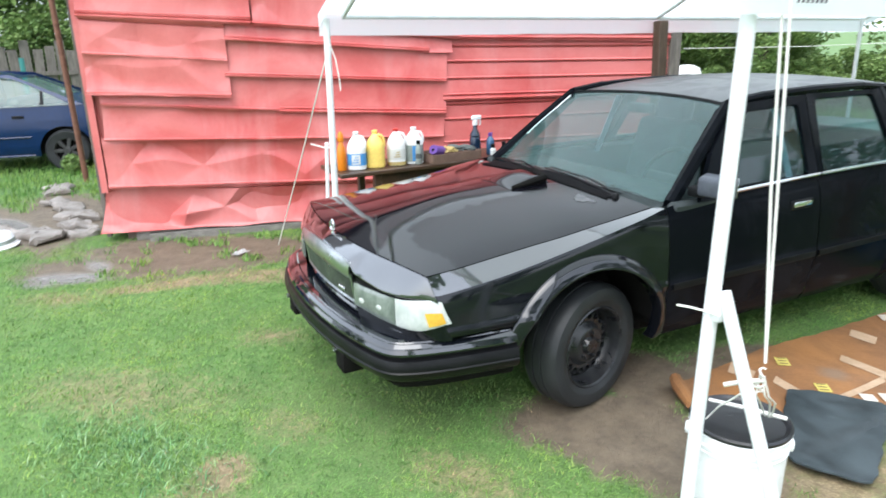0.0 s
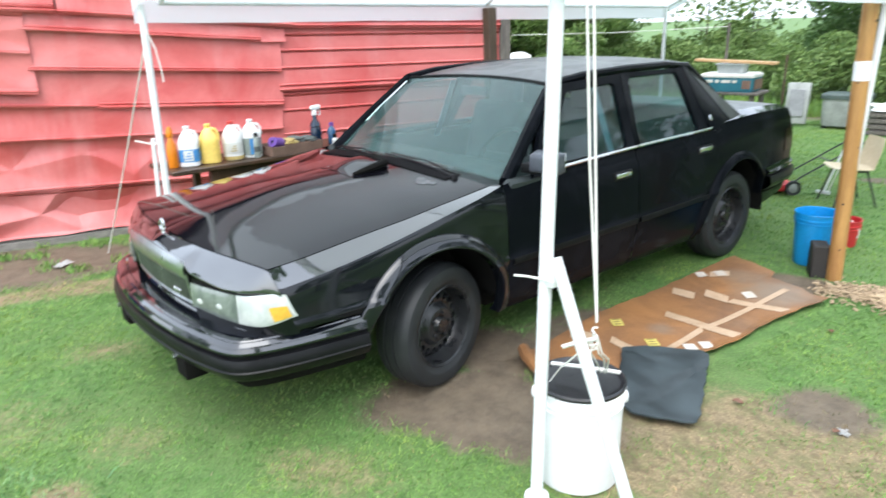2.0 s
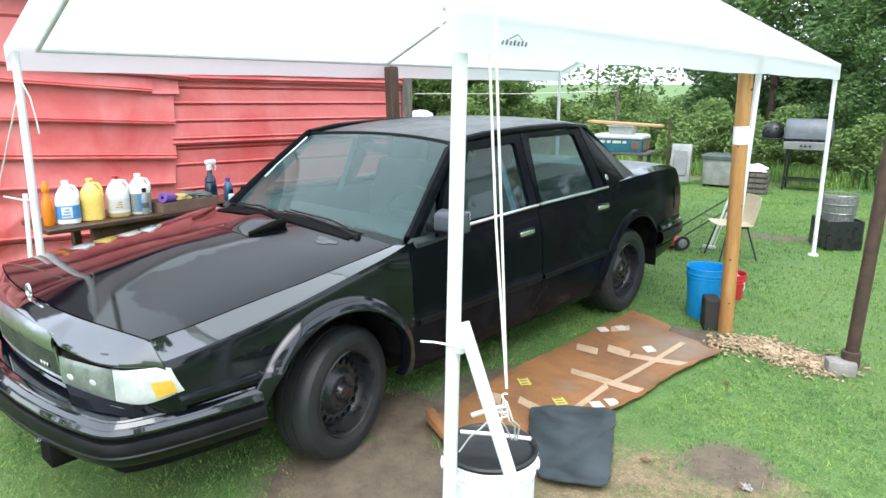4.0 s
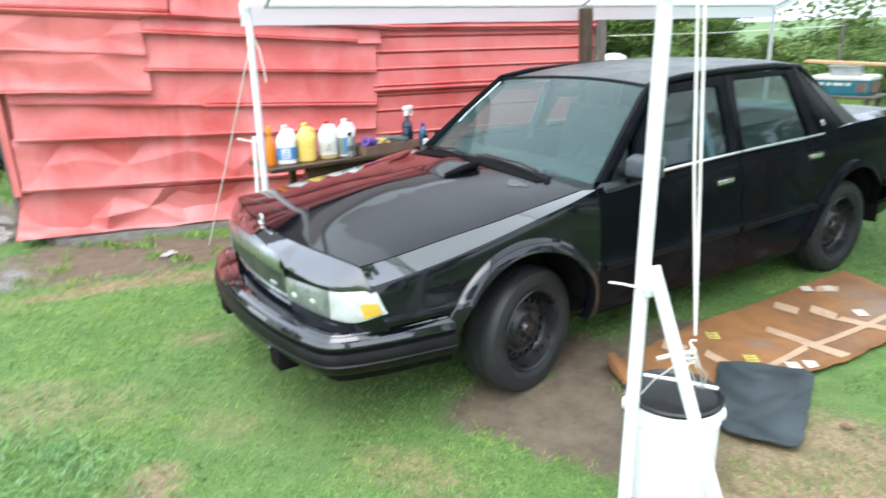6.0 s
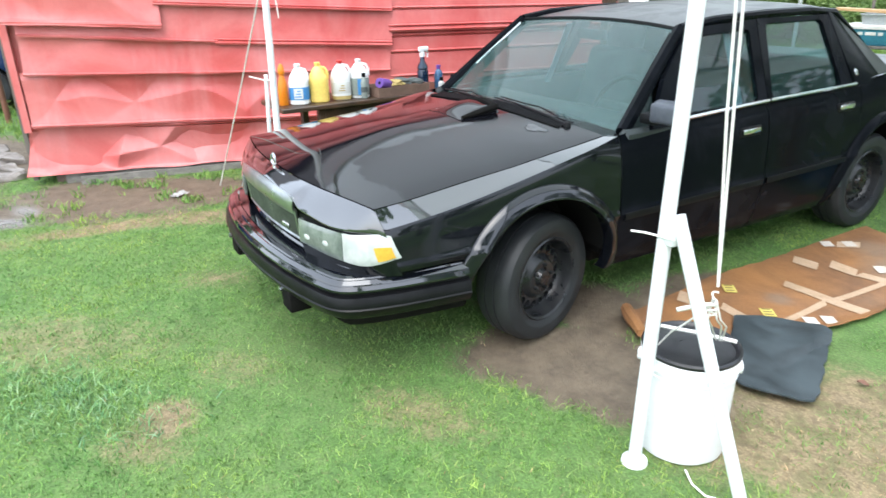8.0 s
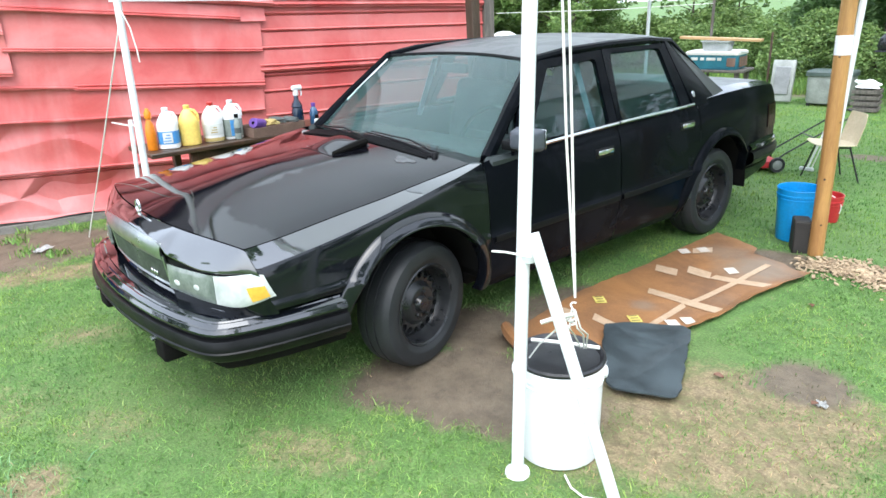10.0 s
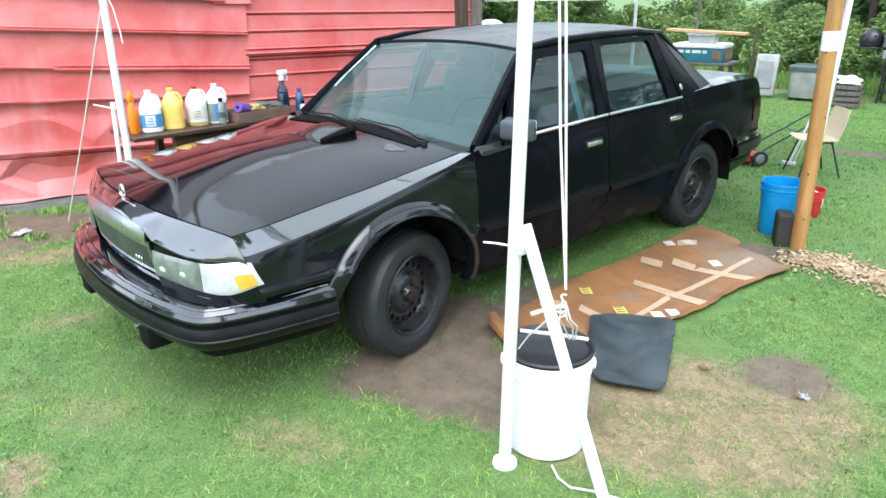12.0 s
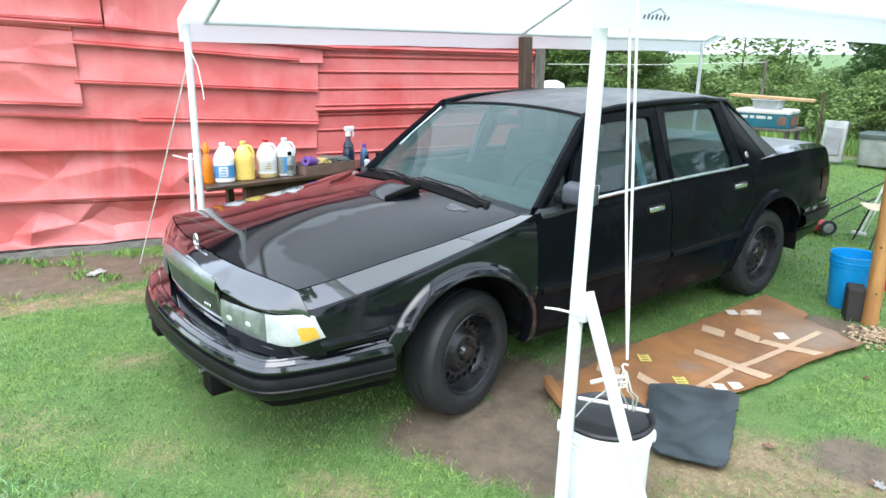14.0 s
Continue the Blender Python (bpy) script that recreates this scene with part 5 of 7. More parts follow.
def build_canopy():
    can = thing("canopy", "white pop-up canopy on white steel legs standing over the car", "canopy")
    mid = 0.5 * (CX0 + CX1)
    legs = [(1.645, -0.262, 1.676, -0.235), (-1.54, -0.40, -1.435, -0.40), (-1.43, 5.20, -1.43, 5.20), (1.40, 5.32, 1.40, 5.30), (1.47, 2.80, 1.525, 2.80)]
    for k, (bx, by, tx, ty) in enumerate(legs):
        leg = new("leg")
        leg.parent = can
        part("leg_tube", tube(BM(), [(bx, by, 0.012), (tx, ty, EAVE - 0.01)], 0.0225 if k < 2 else 0.019, 14), WHITE_STEEL, leg)
        part("foot_plate", lathe(BM(), [(0, 0.022), (0.034, 0.022), (0.043, 0.016), (0.046, 0.002), (0.042, 0.0)], 20, Matrix.Translation((bx, by, ground_z(bx, by)))), WHITE_STEEL, leg)
    for s in (0, 1):
        ends = [((east(y) - 0.02) if s else CX0 + 0.03, y, EAVE) for y in (CY0 + 0.05, CY1 - 0.03)]
        part("eave_rail", tube(BM(), ends, 0.016, 10), WHITE_STEEL, can)
    part("ridge_pole", tube(BM(), [(mid, CY0 + 0.05, RIDGE - 0.03), (mid, CY1 - 0.03, RIDGE - 0.03)], 0.014, 10), WHITE_STEEL, can)
    for y in (CY0 + 0.06, 2.46, CY1 - 0.05):
        part("rafter", tube(BM(), [(CX0 + 0.03, y, EAVE), (mid, y, RIDGE - 0.035), (east(y) - 0.02, y, EAVE)], 0.016, 10), WHITE_STEEL, can)
    for s in (1, -1):
        def slope(u, v):
            xe = east(CY0 + (CY1 - CY0) * u) if s > 0 else CX0
            sag = -0.035 * math.sin(math.pi * v) * (0.6 + 0.4 * math.cos(4 * math.pi * u))
            x = mid + (xe - mid) * v
            return Vector((x, front(x) + (CY1 - front(x)) * u, RIDGE + (EAVE + 0.018 - RIDGE) * v + sag))
        part("roof_sheet", grid(BM(), slope, 40, 16), FABRIC, can)
        def skirt(u, v):
            xe = (east(CY0 + (CY1 - CY0) * u) + 0.006) if s > 0 else (CX0 - 0.006)
            wob = 0.003 * math.sin(u * 70) * v + 0.006 * math.sin(u * 23 + 1) * v
            return Vector((xe + s * (0.006 * v + wob * 0.5), CY0 + (CY1 - CY0) * u, EAVE + 0.016 - 0.135 * v + 0.4 * wob * v)) + Vector((0, (front(xe) - CY0) * (1 - u), 0))
        part("valance", grid(BM(), skirt, 120, 5), FABRIC, can)
    for y, s in ((CY0, -1), (CY1, 1)):
        for sx in (1, -1):
            def rake(u, v):
                xe = east(y) if sx > 0 else CX0
                x = mid + (xe - mid) * u
                return Vector((x, (front(x) if s < 0 else y) + s * 0.004, RIDGE + (EAVE + 0.018 - RIDGE) * u - 0.075 * v))
            part("rake_flap", grid(BM(), rake, 20, 2), FABRIC, can)
    # small printed maker's mark: a peaked outline over a row of bars
    mark = new("printed_mark")
    mark.parent = can
    def sl(y, z):
        return Vector((east(y) + 0.016, y, z))
    for k in range(7):
        y = -0.088 + 0.021 * k
        part("mark_bar", tube(BM(), [sl(y, 1.731), sl(y + 0.006, 1.741 + 0.004 * (k % 2))], 0.0032, 5), CLOTH_GREY, mark)
    part("mark_peak", tube(BM(), [sl(-0.052, 1.747), sl(-0.006, 1.762), sl(0.020, 1.748)], 0.0016, 4), CLOTH_GREY, mark)
    # the whole frame stands a little lower at its back
    for ob in can.children_recursive:
        if ob.type == "MESH":
            for v in ob.data.vertices:
                v.co.z -= 0.055 * max(0.0, (v.co.y - CY0) / (CY1 - CY0)) * smooth01((v.co.z - 0.9) / 0.6)
    return can


build_canopy()


# ---- round the near leg ----
WHITE_PLASTIC = surface("white_pail_plastic", (0.88, 0.88, 0.89), (0.84, 0.84, 0.85), (0.3, 0.45), scale=5, relief=0.03)
BLACK_PLASTIC = surface("black_pail_plastic", (0.012, 0.012, 0.013), (0.02, 0.02, 0.022), (0.25, 0.4), scale=8)
BLUE_PLASTIC = surface("blue_pail_plastic", (0.008, 0.33, 0.74), (0.006, 0.28, 0.66), (0.3, 0.4), scale=5, relief=0.04)
RED_PLASTIC = surface("red_pail_plastic", (0.55, 0.03, 0.035), (0.45, 0.025, 0.03), (0.3, 0.45))


def pail_profile(r0, r1, h, wall=0.004):
    return [(0, 0.004), (r0 - 0.01, 0.004), (r0 - 0.002, 0.0), (r0, 0.006), (r1 - 0.006, h - 0.075), (r1 - 0.002, h - 0.074), (r1 - 0.001, h - 0.066), (r1 - 0.005, h - 0.064), (r1 - 0.004, h - 0.05), (r1 + 0.002, h - 0.048), (r1 + 0.002, h - 0.040), (r1 - 0.003, h - 0.038), (r1 - 0.001, h - 0.008), (r1 + 0.003, h - 0.004), (r1, h), (r1 - wall, h - 0.002), (r0 - wall, 0.03), (0, 0.03)]


def pail(name, x, y, r0, r1, h, mat, label, rest=0.004):
    p = thing(name, label, "bucket", at=pose(x, y, ground_z(x, y) + rest))
    part("pail_body", lathe(BM(), pail_profile(r0, r1, h), 44), mat, p)
    return p


white_pail = pail("white_bucket", 1.646, -0.037, 0.152, 0.163, 0.385, WHITE_PLASTIC, "white plastic bucket with a black lining under the canopy leg")
part("black_lining", lathe(BM(), [(0.158, 0.372), (0.166, 0.386), (0.166, 0.394), (0.158, 0.400), (0.150, 0.396), (0.144, 0.384), (0.120, 0.378), (0.05, 0.380), (0.0, 0.376)], 44), BLACK_PLASTIC, white_pail, "glossy black lining over the rim")
for s in (1, -1):
    part("bail_ear", lathe(BM(), [(0.022, 0), (0.022, 0.012), (0.010, 0.016), (0, 0.016)], 14, pose(0, 0, 0, 0, 0, 40 if s > 0 else 220) @ pose(0.158, 0, 0.33, 0, 90, 0)), WHITE_PLASTIC, white_pail)

brace = thing("brace", "white steel brace tied to the canopy leg with a zip tie", "brace")
B0, B1 = Vector((1.695, -0.245, 0.912)), Vector((2.04, -0.20, 0.0))
part("brace_tube", tube(BM(), [B0, B1], 0.0205, 14), WHITE_STEEL, brace)
part("clamp", box(BM(), (1.674, -0.243, 0.855), (0.062, 0.05, 0.085), 0.012, seg=2), WHITE_STEEL, brace)
part("zip_tie", tube(BM(), [(1.71, -0.268, 0.842), (1.66, -0.275, 0.842), (1.615, -0.288, 0.842), (1.585, -0.318, 0.846)], 0.0035, 5), NYLON, brace)
part("cross_rod", tube(BM(), [(1.55, -0.085, 0.43), (1.66, -0.02, 0.432), (1.76, 0.045, 0.425)], 0.007, 6), NYLON, brace)

cords = thing("tie_cords", "two white cords hanging from the canopy eave to the brace", "cord")
K = Vector((1.785, -0.15, 0.63))
for dx, dy in ((0.0, 0.0), (0.028, 0.022)):
    part("cord", tube(BM(), [(1.692 + dx * 0.3, -0.137 + dy * 1.0, EAVE), (1.735 + dx * 0.35, -0.140 + dy * 0.7, 1.2), K + Vector((0.004, 0.006, 0.06))], 0.0042, 6), NYLON, cords)
part("knot", tube(BM(), [K + Vector((0.010 * math.cos(a * 2.1), 0.010 * math.sin(a * 1.7), 0.045 - 0.0065 * a)) for a in np.linspace(0, 14, 60)], 0.0032, 6), NYLON, cords)
for dx, e in ((0.012, (1.735, -0.015, 0.437)), (-0.006, (1.725, -0.020, 0.437)), (0.020, (1.740, -0.010, 0.437))):
    m = (K + Vector(e)) / 2 + Vector((dx, dx, -0.01))
    part("cord", tube(BM(), [K + Vector((dx * 0.5, 0, 0.02)), K + Vector((dx, dx, -0.05)), m, e], 0.0030, 6), NYLON, cords)
part("cord", tube(BM(), [K, K + Vector((-0.07, -0.03, -0.09)), (1.645, -0.15, 0.47), (1.60, -0.15, 0.40)], 0.0032, 6), NYLON, cords)
part("strap", tube(BM(), [K + Vector((0.0, 0.0, 0.0)), K + Vector((-0.035, -0.02, -0.012)), (1.785 - 0.075, -0.22, 0.60)], 0.0075, 6), NYLON, cords)
loose = thing("loose_cord", "thin white cord lying on the ground by the bucket", "cord")
part("cord", tube(BM(), [(x, y, ground_z(x, y) + 0.012) for x, y in ((1.78, -0.16), (1.84, -0.20), (1.90, -0.21), (1.97, -0.17), (2.06, -0.14), (2.14, -0.16))], 0.004, 6), NYLON, loose)

# left front leg: brace, cords and guy line
lb = thing("left_brace", "short white brace standing beside the far front leg", "brace")
part("brace_tube", tube(BM(), [(-1.49, -0.44, 1.0), (-1.60, -0.46, 0.0)], 0.0135, 12), WHITE_STEEL, lb)
part("zip_tie", tube(BM(), [(-1.44, -0.42, 0.97), (-1.51, -0.45, 0.965), (-1.60, -0.52, 0.985)], 0.0045, 5), NYLON, lb)
guy = thing("guy_line", "white guy line from the canopy leg to a ground peg", "cord")
part("line", tube(BM(), [(-1.445, -0.41, 1.58), (-2.02, -0.49, 0.80), (-2.62, -0.58, 0.0)], 0.0055, 6), NYLON, guy)
part("line", tube(BM(), [(-1.42, -0.40, 1.66), (-1.375, -0.375, 1.55), (-1.37, -0.36, 1.42), (-1.36, -0.36, 1.35)], 0.004, 6), NYLON, guy)

# far front wooden post under the eave
tagged(part("wooden_post", box(BM(), (-1.37, 2.46, 0.88), (0.075, 0.115, 1.77), 0.008, pose(0, 0, 0, 0, -1.5, 10)), surface("brown_wet_post", (0.13, 0.075, 0.045), (0.08, 0.048, 0.03), (0.5, 0.7), scale=8, relief=0.4, stretch=(6, 6, 0.7)), label="brown square wooden post under the canopy eave"), category="post")


# ---- cardboard, mat, pails, poles ----
CARD = surface("wet_brown_cardboard", (0.37, 0.175, 0.068), (0.20, 0.098, 0.046), (0.35, 0.6), scale=2.6, fine=90, relief=0.15)
def mud_smear(m, spots):
    """Grey mud trodden over a surface in ragged spots (x, y, radius, strength)."""
    nt = m.node_tree
    b = nt.nodes["Principled BSDF"]
    geo = nt.nodes.new("ShaderNodeNewGeometry")
    edge = noise_node(nt, 7, 5, 0.65, 0.8)
    for x, y, r, strength in spots:
        d = nt.nodes.new("ShaderNodeVectorMath")
        d.operation = "DISTANCE"
        nt.links.new(geo.outputs["Position"], d.inputs[0])
        d.inputs[1].default_value = (x, y, 0.03)
        k = nt.nodes.new("ShaderNodeMath")
        k.operation = "MULTIPLY_ADD"
        nt.links.new(edge, k.inputs[0])
        k.inputs[1].default_value = 0.9 * r
        nt.links.new(d.outputs["Value"], k.inputs[2])
        old = b.inputs["Base Color"].links[0].from_socket
        nt.links.new(mixc(nt, ramp(nt, k.outputs[0], [(0.75 * r, strength), (1.45 * r, 0.0)]), old, (0.215, 0.165, 0.120)), b.inputs["Base Color"])
    return m


mud_smear(CARD, ((1.40, 2.14, 0.30, 0.85), (1.10, 2.27, 0.18, 0.55), (1.20, 1.22, 0.09, 0.6), (1.45, 1.62, 0.14, 0.2)))
TAPE = surface("pale_packing_tape", (0.56, 0.40, 0.27), (0.48, 0.33, 0.21), (0.3, 0.45), scale=10)
LABEL_Y = surface("yellow_label", (0.74, 0.62, 0.16), (0.62, 0.50, 0.12), (0.5, 0.6))
LABEL_W = surface("white_label", (0.72, 0.66, 0.58), (0.6, 0.52, 0.44), (0.5, 0.6))
PRINT = surface("dark_print", (0.26, 0.20, 0.08))
FELT = surface("wet_black_rubber_mat", (0.015, 0.022, 0.025), (0.052, 0.070, 0.078), (0.45, 0.65), scale=5, fine=140, relief=0.4, dist=0.005)


def card_z(x, y):
    return ground_z(x, y) + 0.014 + 0.012 * (0.5 + 0.5 * math.sin(5.2 * y + 2.0 * x)) * smooth01((y - 0.3) / 0.5)


def lay(corners, fn, nu, nv, dz=0.0):
    """A sheet over a plan quadrilateral that follows fn."""
    a, b, c, d = (Vector(p) for p in corners)
    def f(u, v):
        p = a.lerp(b, u).lerp(d.lerp(c, u), v)
        return Vector((p.x, p.y, fn(p.x, p.y) + dz))
    return grid(BM(), f, nu, nv)


card = thing("cardboard_sheet", "flattened wet brown cardboard with tape strips lying on the grass", "cardboard")
edge_l = [(0.88, 0.46), (0.855, 0.95), (0.845, 1.45), (0.85, 2.0), (0.875, 2.52)]
edge_r = [(1.10, 0.36), (1.46, 0.85), (1.525, 1.28), (1.56, 1.8), (1.645, 2.24)]
def card_fn(u, v):
    t = v * 4
    k = min(3, int(t))
    l = Vector(edge_l[k]).lerp(Vector(edge_l[k + 1]), t - k)
    r = Vector(edge_r[k]).lerp(Vector(edge_r[k + 1]), t - k)
    p = l.lerp(r, u)
    jag = 0.02 * noise.noise(Vector((p.x * 9, p.y * 9, 2)))
    z = card_z(p.x, p.y)
    if v < 0.06:
        z += 0.035 * (0.06 - v) / 0.06 * (0.5 + 0.5 * math.cos(9 * u))
    if u > 0.93:
        z += 0.012 * (u - 0.93) / 0.07
    if v > 0.92 and u < 0.5:
        p = p + Vector((0.0, 0.10 * (v - 0.92) / 0.08))
    return Vector((p.x + jag, p.y + jag, z))
thicken(part("board", grid(BM(), card_fn, 30, 60), CARD, card), 0.006)
part("rolled_end", tube(BM(), [(0.86, 0.50, 0.04), (0.93, 0.45, 0.045), (1.01, 0.41, 0.042), (1.08, 0.37, 0.04)], [0.028, 0.034, 0.03, 0.02], 8), CARD, card)
for q in ([(1.085, 1.452), (1.125, 1.373), (1.537, 1.423), (1.508, 1.497)], [(1.343, 1.015), (1.38, 0.979), (1.364, 1.37), (1.324, 1.415)], [(1.328, 1.415), (1.364, 1.40), (1.437, 2.222), (1.399, 2.225)], [(1.245, 1.835), (1.25, 1.905), (1.566, 1.955), (1.57, 1.895)], [(0.902, 1.821), (0.95, 1.727), (1.084, 1.747), (1.04, 1.839)], [(1.059, 1.934), (1.1, 1.839), (1.252, 1.829), (1.215, 1.921)], [(1.074, 0.958), (1.105, 0.893), (1.252, 0.872), (1.225, 0.935)], [(0.864, 0.887), (0.922, 0.794), (1.049, 0.817), (0.995, 0.908)], [(0.928, 2.209), (0.974, 2.125), (1.062, 2.213), (1.019, 2.297)]):
    part("tape_strip", lay(q, card_z, 4, 12, 0.010), TAPE, card, "pale tape strip")
for (x, y), mat in (((1.0, 1.1), LABEL_Y), ((1.264, 1.04), LABEL_Y), ((1.424, 1.139), LABEL_W), ((1.462, 1.225), LABEL_W), ((0.913, 2.128), LABEL_W), ((0.994, 2.222), LABEL_W), ((1.295, 2.007), LABEL_W)):
    lab = new("shipping_label")
    lab.parent = card
    w, h = 0.062, 0.042
    ca, sa = math.cos(0.9), math.sin(0.9)
    def corner(du, dv):
        return (x + du * ca - dv * sa, y + du * sa + dv * ca)
    part("label_paper", lay([corner(-w / 2, -h), corner(w / 2, -h), corner(w / 2, h), corner(-w / 2, h)], card_z, 3, 3, 0.012), mat, lab)
    if mat is LABEL_Y:
        for k in range(3):
            o = -0.03 + 0.028 * k
            part("print_bar", lay([corner(-w * 0.35, o), corner(w * 0.32, o), corner(w * 0.32, o + 0.010), corner(-w * 0.35, o + 0.010)], card_z, 2, 2, 0.014), PRINT, lab)

mat_ob = thing("floor_mat", "black rubber floor mat lying on the muddy grass", "mat")
mq = [(1.185, 0.865), (1.56, 0.385), (1.825, 0.525), (1.53, 1.14)]
def mat_fn(u, v):
    a, b, c, d = (Vector(p) for p in mq)
    p = a.lerp(b, u).lerp(d.lerp(c, u), v)
    cx, cy = 2 * u - 1, 2 * v - 1
    p = p + Vector((0.012 * noise.noise(Vector((p.x * 14, p.y * 14, 7))), 0.012 * noise.noise(Vector((p.x * 14, p.y * 14, 11))))) + (Vector((1.52, 0.73)) - p) * 0.09 * (abs(cx) ** 6 * abs(cy) ** 6)
    base = max(ground_z(p.x, p.y), card_z(p.x, p.y) if p.y > 0.45 and p.x < 1.57 else 0)
    return Vector((p.x, p.y, base + 0.020 + 0.008 * noise.noise(Vector((p.x * 5, p.y * 5, 4))) + 0.003 * max(abs(cx), abs(cy)) ** 8))
thicken(part("mat_sheet", grid(BM(), mat_fn, 24, 24), FELT, mat_ob), 0.008)

blue = pail("blue_bucket", 1.275, 2.93, 0.118, 0.142, 0.36, BLUE_PLASTIC, "bright blue plastic bucket beside the wooden pole")
redp = pail("red_bucket", 1.265, 3.48, 0.085, 0.105, 0.20, RED_PLASTIC, "small red bucket behind the wooden pole")
part("bail", tube(BM(), [(0.105 * math.cos(a), -0.02, 0.16 + 0.09 * math.sin(a) - 0.05) for a in np.linspace(-0.4, 3.5, 14)], 0.004, 6), NYLON, redp)

PINE = surface("yellow_pine_pole", (0.50, 0.27, 0.09), (0.36, 0.175, 0.055), (0.4, 0.6), scale=4, fine=40, relief=0.25, stretch=(5, 5, 0.6))
pole = thing("wooden_pole", "round yellow pine pole with a white painted band", "pole")
part("pole_shaft", tube(BM(), [(1.515, 2.675, -0.02), (1.508, 2.672, 0.6), (1.495, 2.67, 1.2), (1.488, 2.668, 1.775)], [0.046, 0.045, 0.044, 0.043], 16), PINE, pole)
part("white_band", tube(BM(), [(1.4955, 2.67, 1.245), (1.493, 2.67, 1.355)], 0.0462, 16), WHITE_PLASTIC, pole, "white painted band")
for k in range(5):
    z = 0.22 + 0.33 * k + 0.04 * math.sin(k * 5)
    a = -0.9 + 0.7 * math.sin(k * 3.7)
    x = 1.511 - 0.011 * z
    part("knot", lathe(BM(), [(0, 0.003), (0.007, 0.002), (0.009, -0.002)], 10, Matrix.Translation((x + 0.0435 * math.cos(a), 2.672 + 0.0435 * math.sin(a), z)) @ pose(0, 0, 0, 0, 90, math.degrees(a)) @ Matrix.Diagonal((1, 1, 1, 1))), DARK_WOOD, pole)
tagged(part("black_block", box(BM(), (1.40, 2.70, 0.11), (0.10, 0.15, 0.22), 0.008, pose(0, 0, 0, 0, 0, 30)), surface("charred_block", (0.02, 0.018, 0.016), (0.035, 0.03, 0.026), (0.7, 0.85)), label="charred black block against the wooden pole"), category="block")

CHIP = surface("pale_wood_chips", (0.50, 0.38, 0.24), (0.30, 0.215, 0.135), (0.7, 0.85), scale=14)
def chips():
    bm = BM()
    rng = random.Random(5)
    for k in range(1500):
        t = rng.random()
        x, y = 1.56 + 0.68 * t + rng.gauss(0, 0.05), 2.44 + 0.10 * t + rng.gauss(0, 0.085) + 0.05 * math.sin(6 * t)
        s = rng.uniform(0.006, 0.019)
        box(bm, (x, y, ground_z(x, y) + rng.uniform(0.002, 0.022)), (s * 1.7, s, s * 0.35), 0, pose(0, 0, 0, rng.uniform(-35, 35), rng.uniform(-35, 35), rng.uniform(0, 180)))
    tagged(part("wood_chips", bm, CHIP, smooth=False, label="trail of pale wood chips on the mud"), category="wood chips", kind="stuff")
chips()

DEAD = surface("dead_leaf_brown", (0.20, 0.09, 0.05), (0.12, 0.06, 0.04), (0.6, 0.75), scale=30)
for x, y, s, turn in ((1.832, 0.836, 0.022, 20), (2.21, 0.90, 0.018, 70), (1.813, 1.864, 0.022, 130)):
    bm = grid(BM(), lambda u, v: Vector((s * (2 * u - 1), s * 0.75 * (2 * v - 1) * math.sin(math.pi * (0.06 + 0.88 * u)), 0.012 + s * 0.35 * abs(2 * v - 1) + 0.15 * s * math.sin(5 * u))), 8, 6)
    lf = thicken(part("dead_leaf", bm, DEAD, label="curled brown dead leaf lying on the lawn", category="leaf", group="dead leaves"), 0.001)
    lf.matrix_world = pose(x, y, ground_z(x, y), 0, 0, turn)
RUST = surface("rusty_dark_iron", (0.045, 0.028, 0.02), (0.09, 0.05, 0.032), (0.6, 0.8), scale=14, relief=0.3)
iron = thing("iron_post", "dark rusty iron post set in a concrete block", "post")
part("post_shaft", tube(BM(), [(2.275, 2.50, 0.0), (2.30, 2.52, 0.9), (2.325, 2.54, 1.75)], 0.036, 12), RUST, iron)
part("post_collar", lathe(BM(), [(0.038, 0.04), (0.050, 0.045), (0.050, 0.13), (0.038, 0.135)], 12, Matrix.Translation((2.276, 2.50, 0))), RUST, iron)
part("post_block", box(BM(), (2.24, 2.45, 0.035), (0.15, 0.11, 0.10), 0.015, pose(0, 0, 0, 0, 0, 25), 2), STONE, iron)


# ---- the bench with cleaning supplies ----
bench = thing("work_table", "dark brown wooden table standing against the red shed", "table")
part("tabletop", box(BM(), (-2.03, 0.52, 0.694), (0.50, 1.56, 0.034), 0.006), DARK_WOOD, bench)
part("apron", box(BM(), (-1.86, 0.66, 0.631), (0.03, 1.20, 0.09), 0.004), DARK_WOOD, bench)
for x, y in ((-1.86, 0.06), (-2.22, 0.06), (-1.86, 1.22), (-2.22, 1.22)):
    part("table_leg", box(BM(), (x, y, 0.338), (0.055, 0.055, 0.68), 0.006), DARK_WOOD, bench)
TT = 0.712
JUG_WHITE = surface("milky_jug_plastic", (0.82, 0.82, 0.80), (0.76, 0.76, 0.74), (0.3, 0.4), relief=0.02)
JUG_YELLOW = surface("yellow_jug_plastic", (0.92, 0.68, 0.18), (0.86, 0.60, 0.13), (0.3, 0.4), relief=0.02)
JUG_ORANGE = surface("orange_bottle_plastic", (0.80, 0.24, 0.01), (0.70, 0.2, 0.01), (0.3, 0.4), relief=0.02)
PAPER_BLUE = surface("blue_label", (0.09, 0.33, 0.66), (0.05, 0.24, 0.56), (0.4, 0.5))
PAPER_PALE = surface("pale_label", (0.70, 0.70, 0.66), (0.60, 0.60, 0.55), (0.4, 0.5))
CAP_RED = surface("red_cap", (0.62, 0.04, 0.03), (0.5, 0.03, 0.025), (0.35, 0.45))
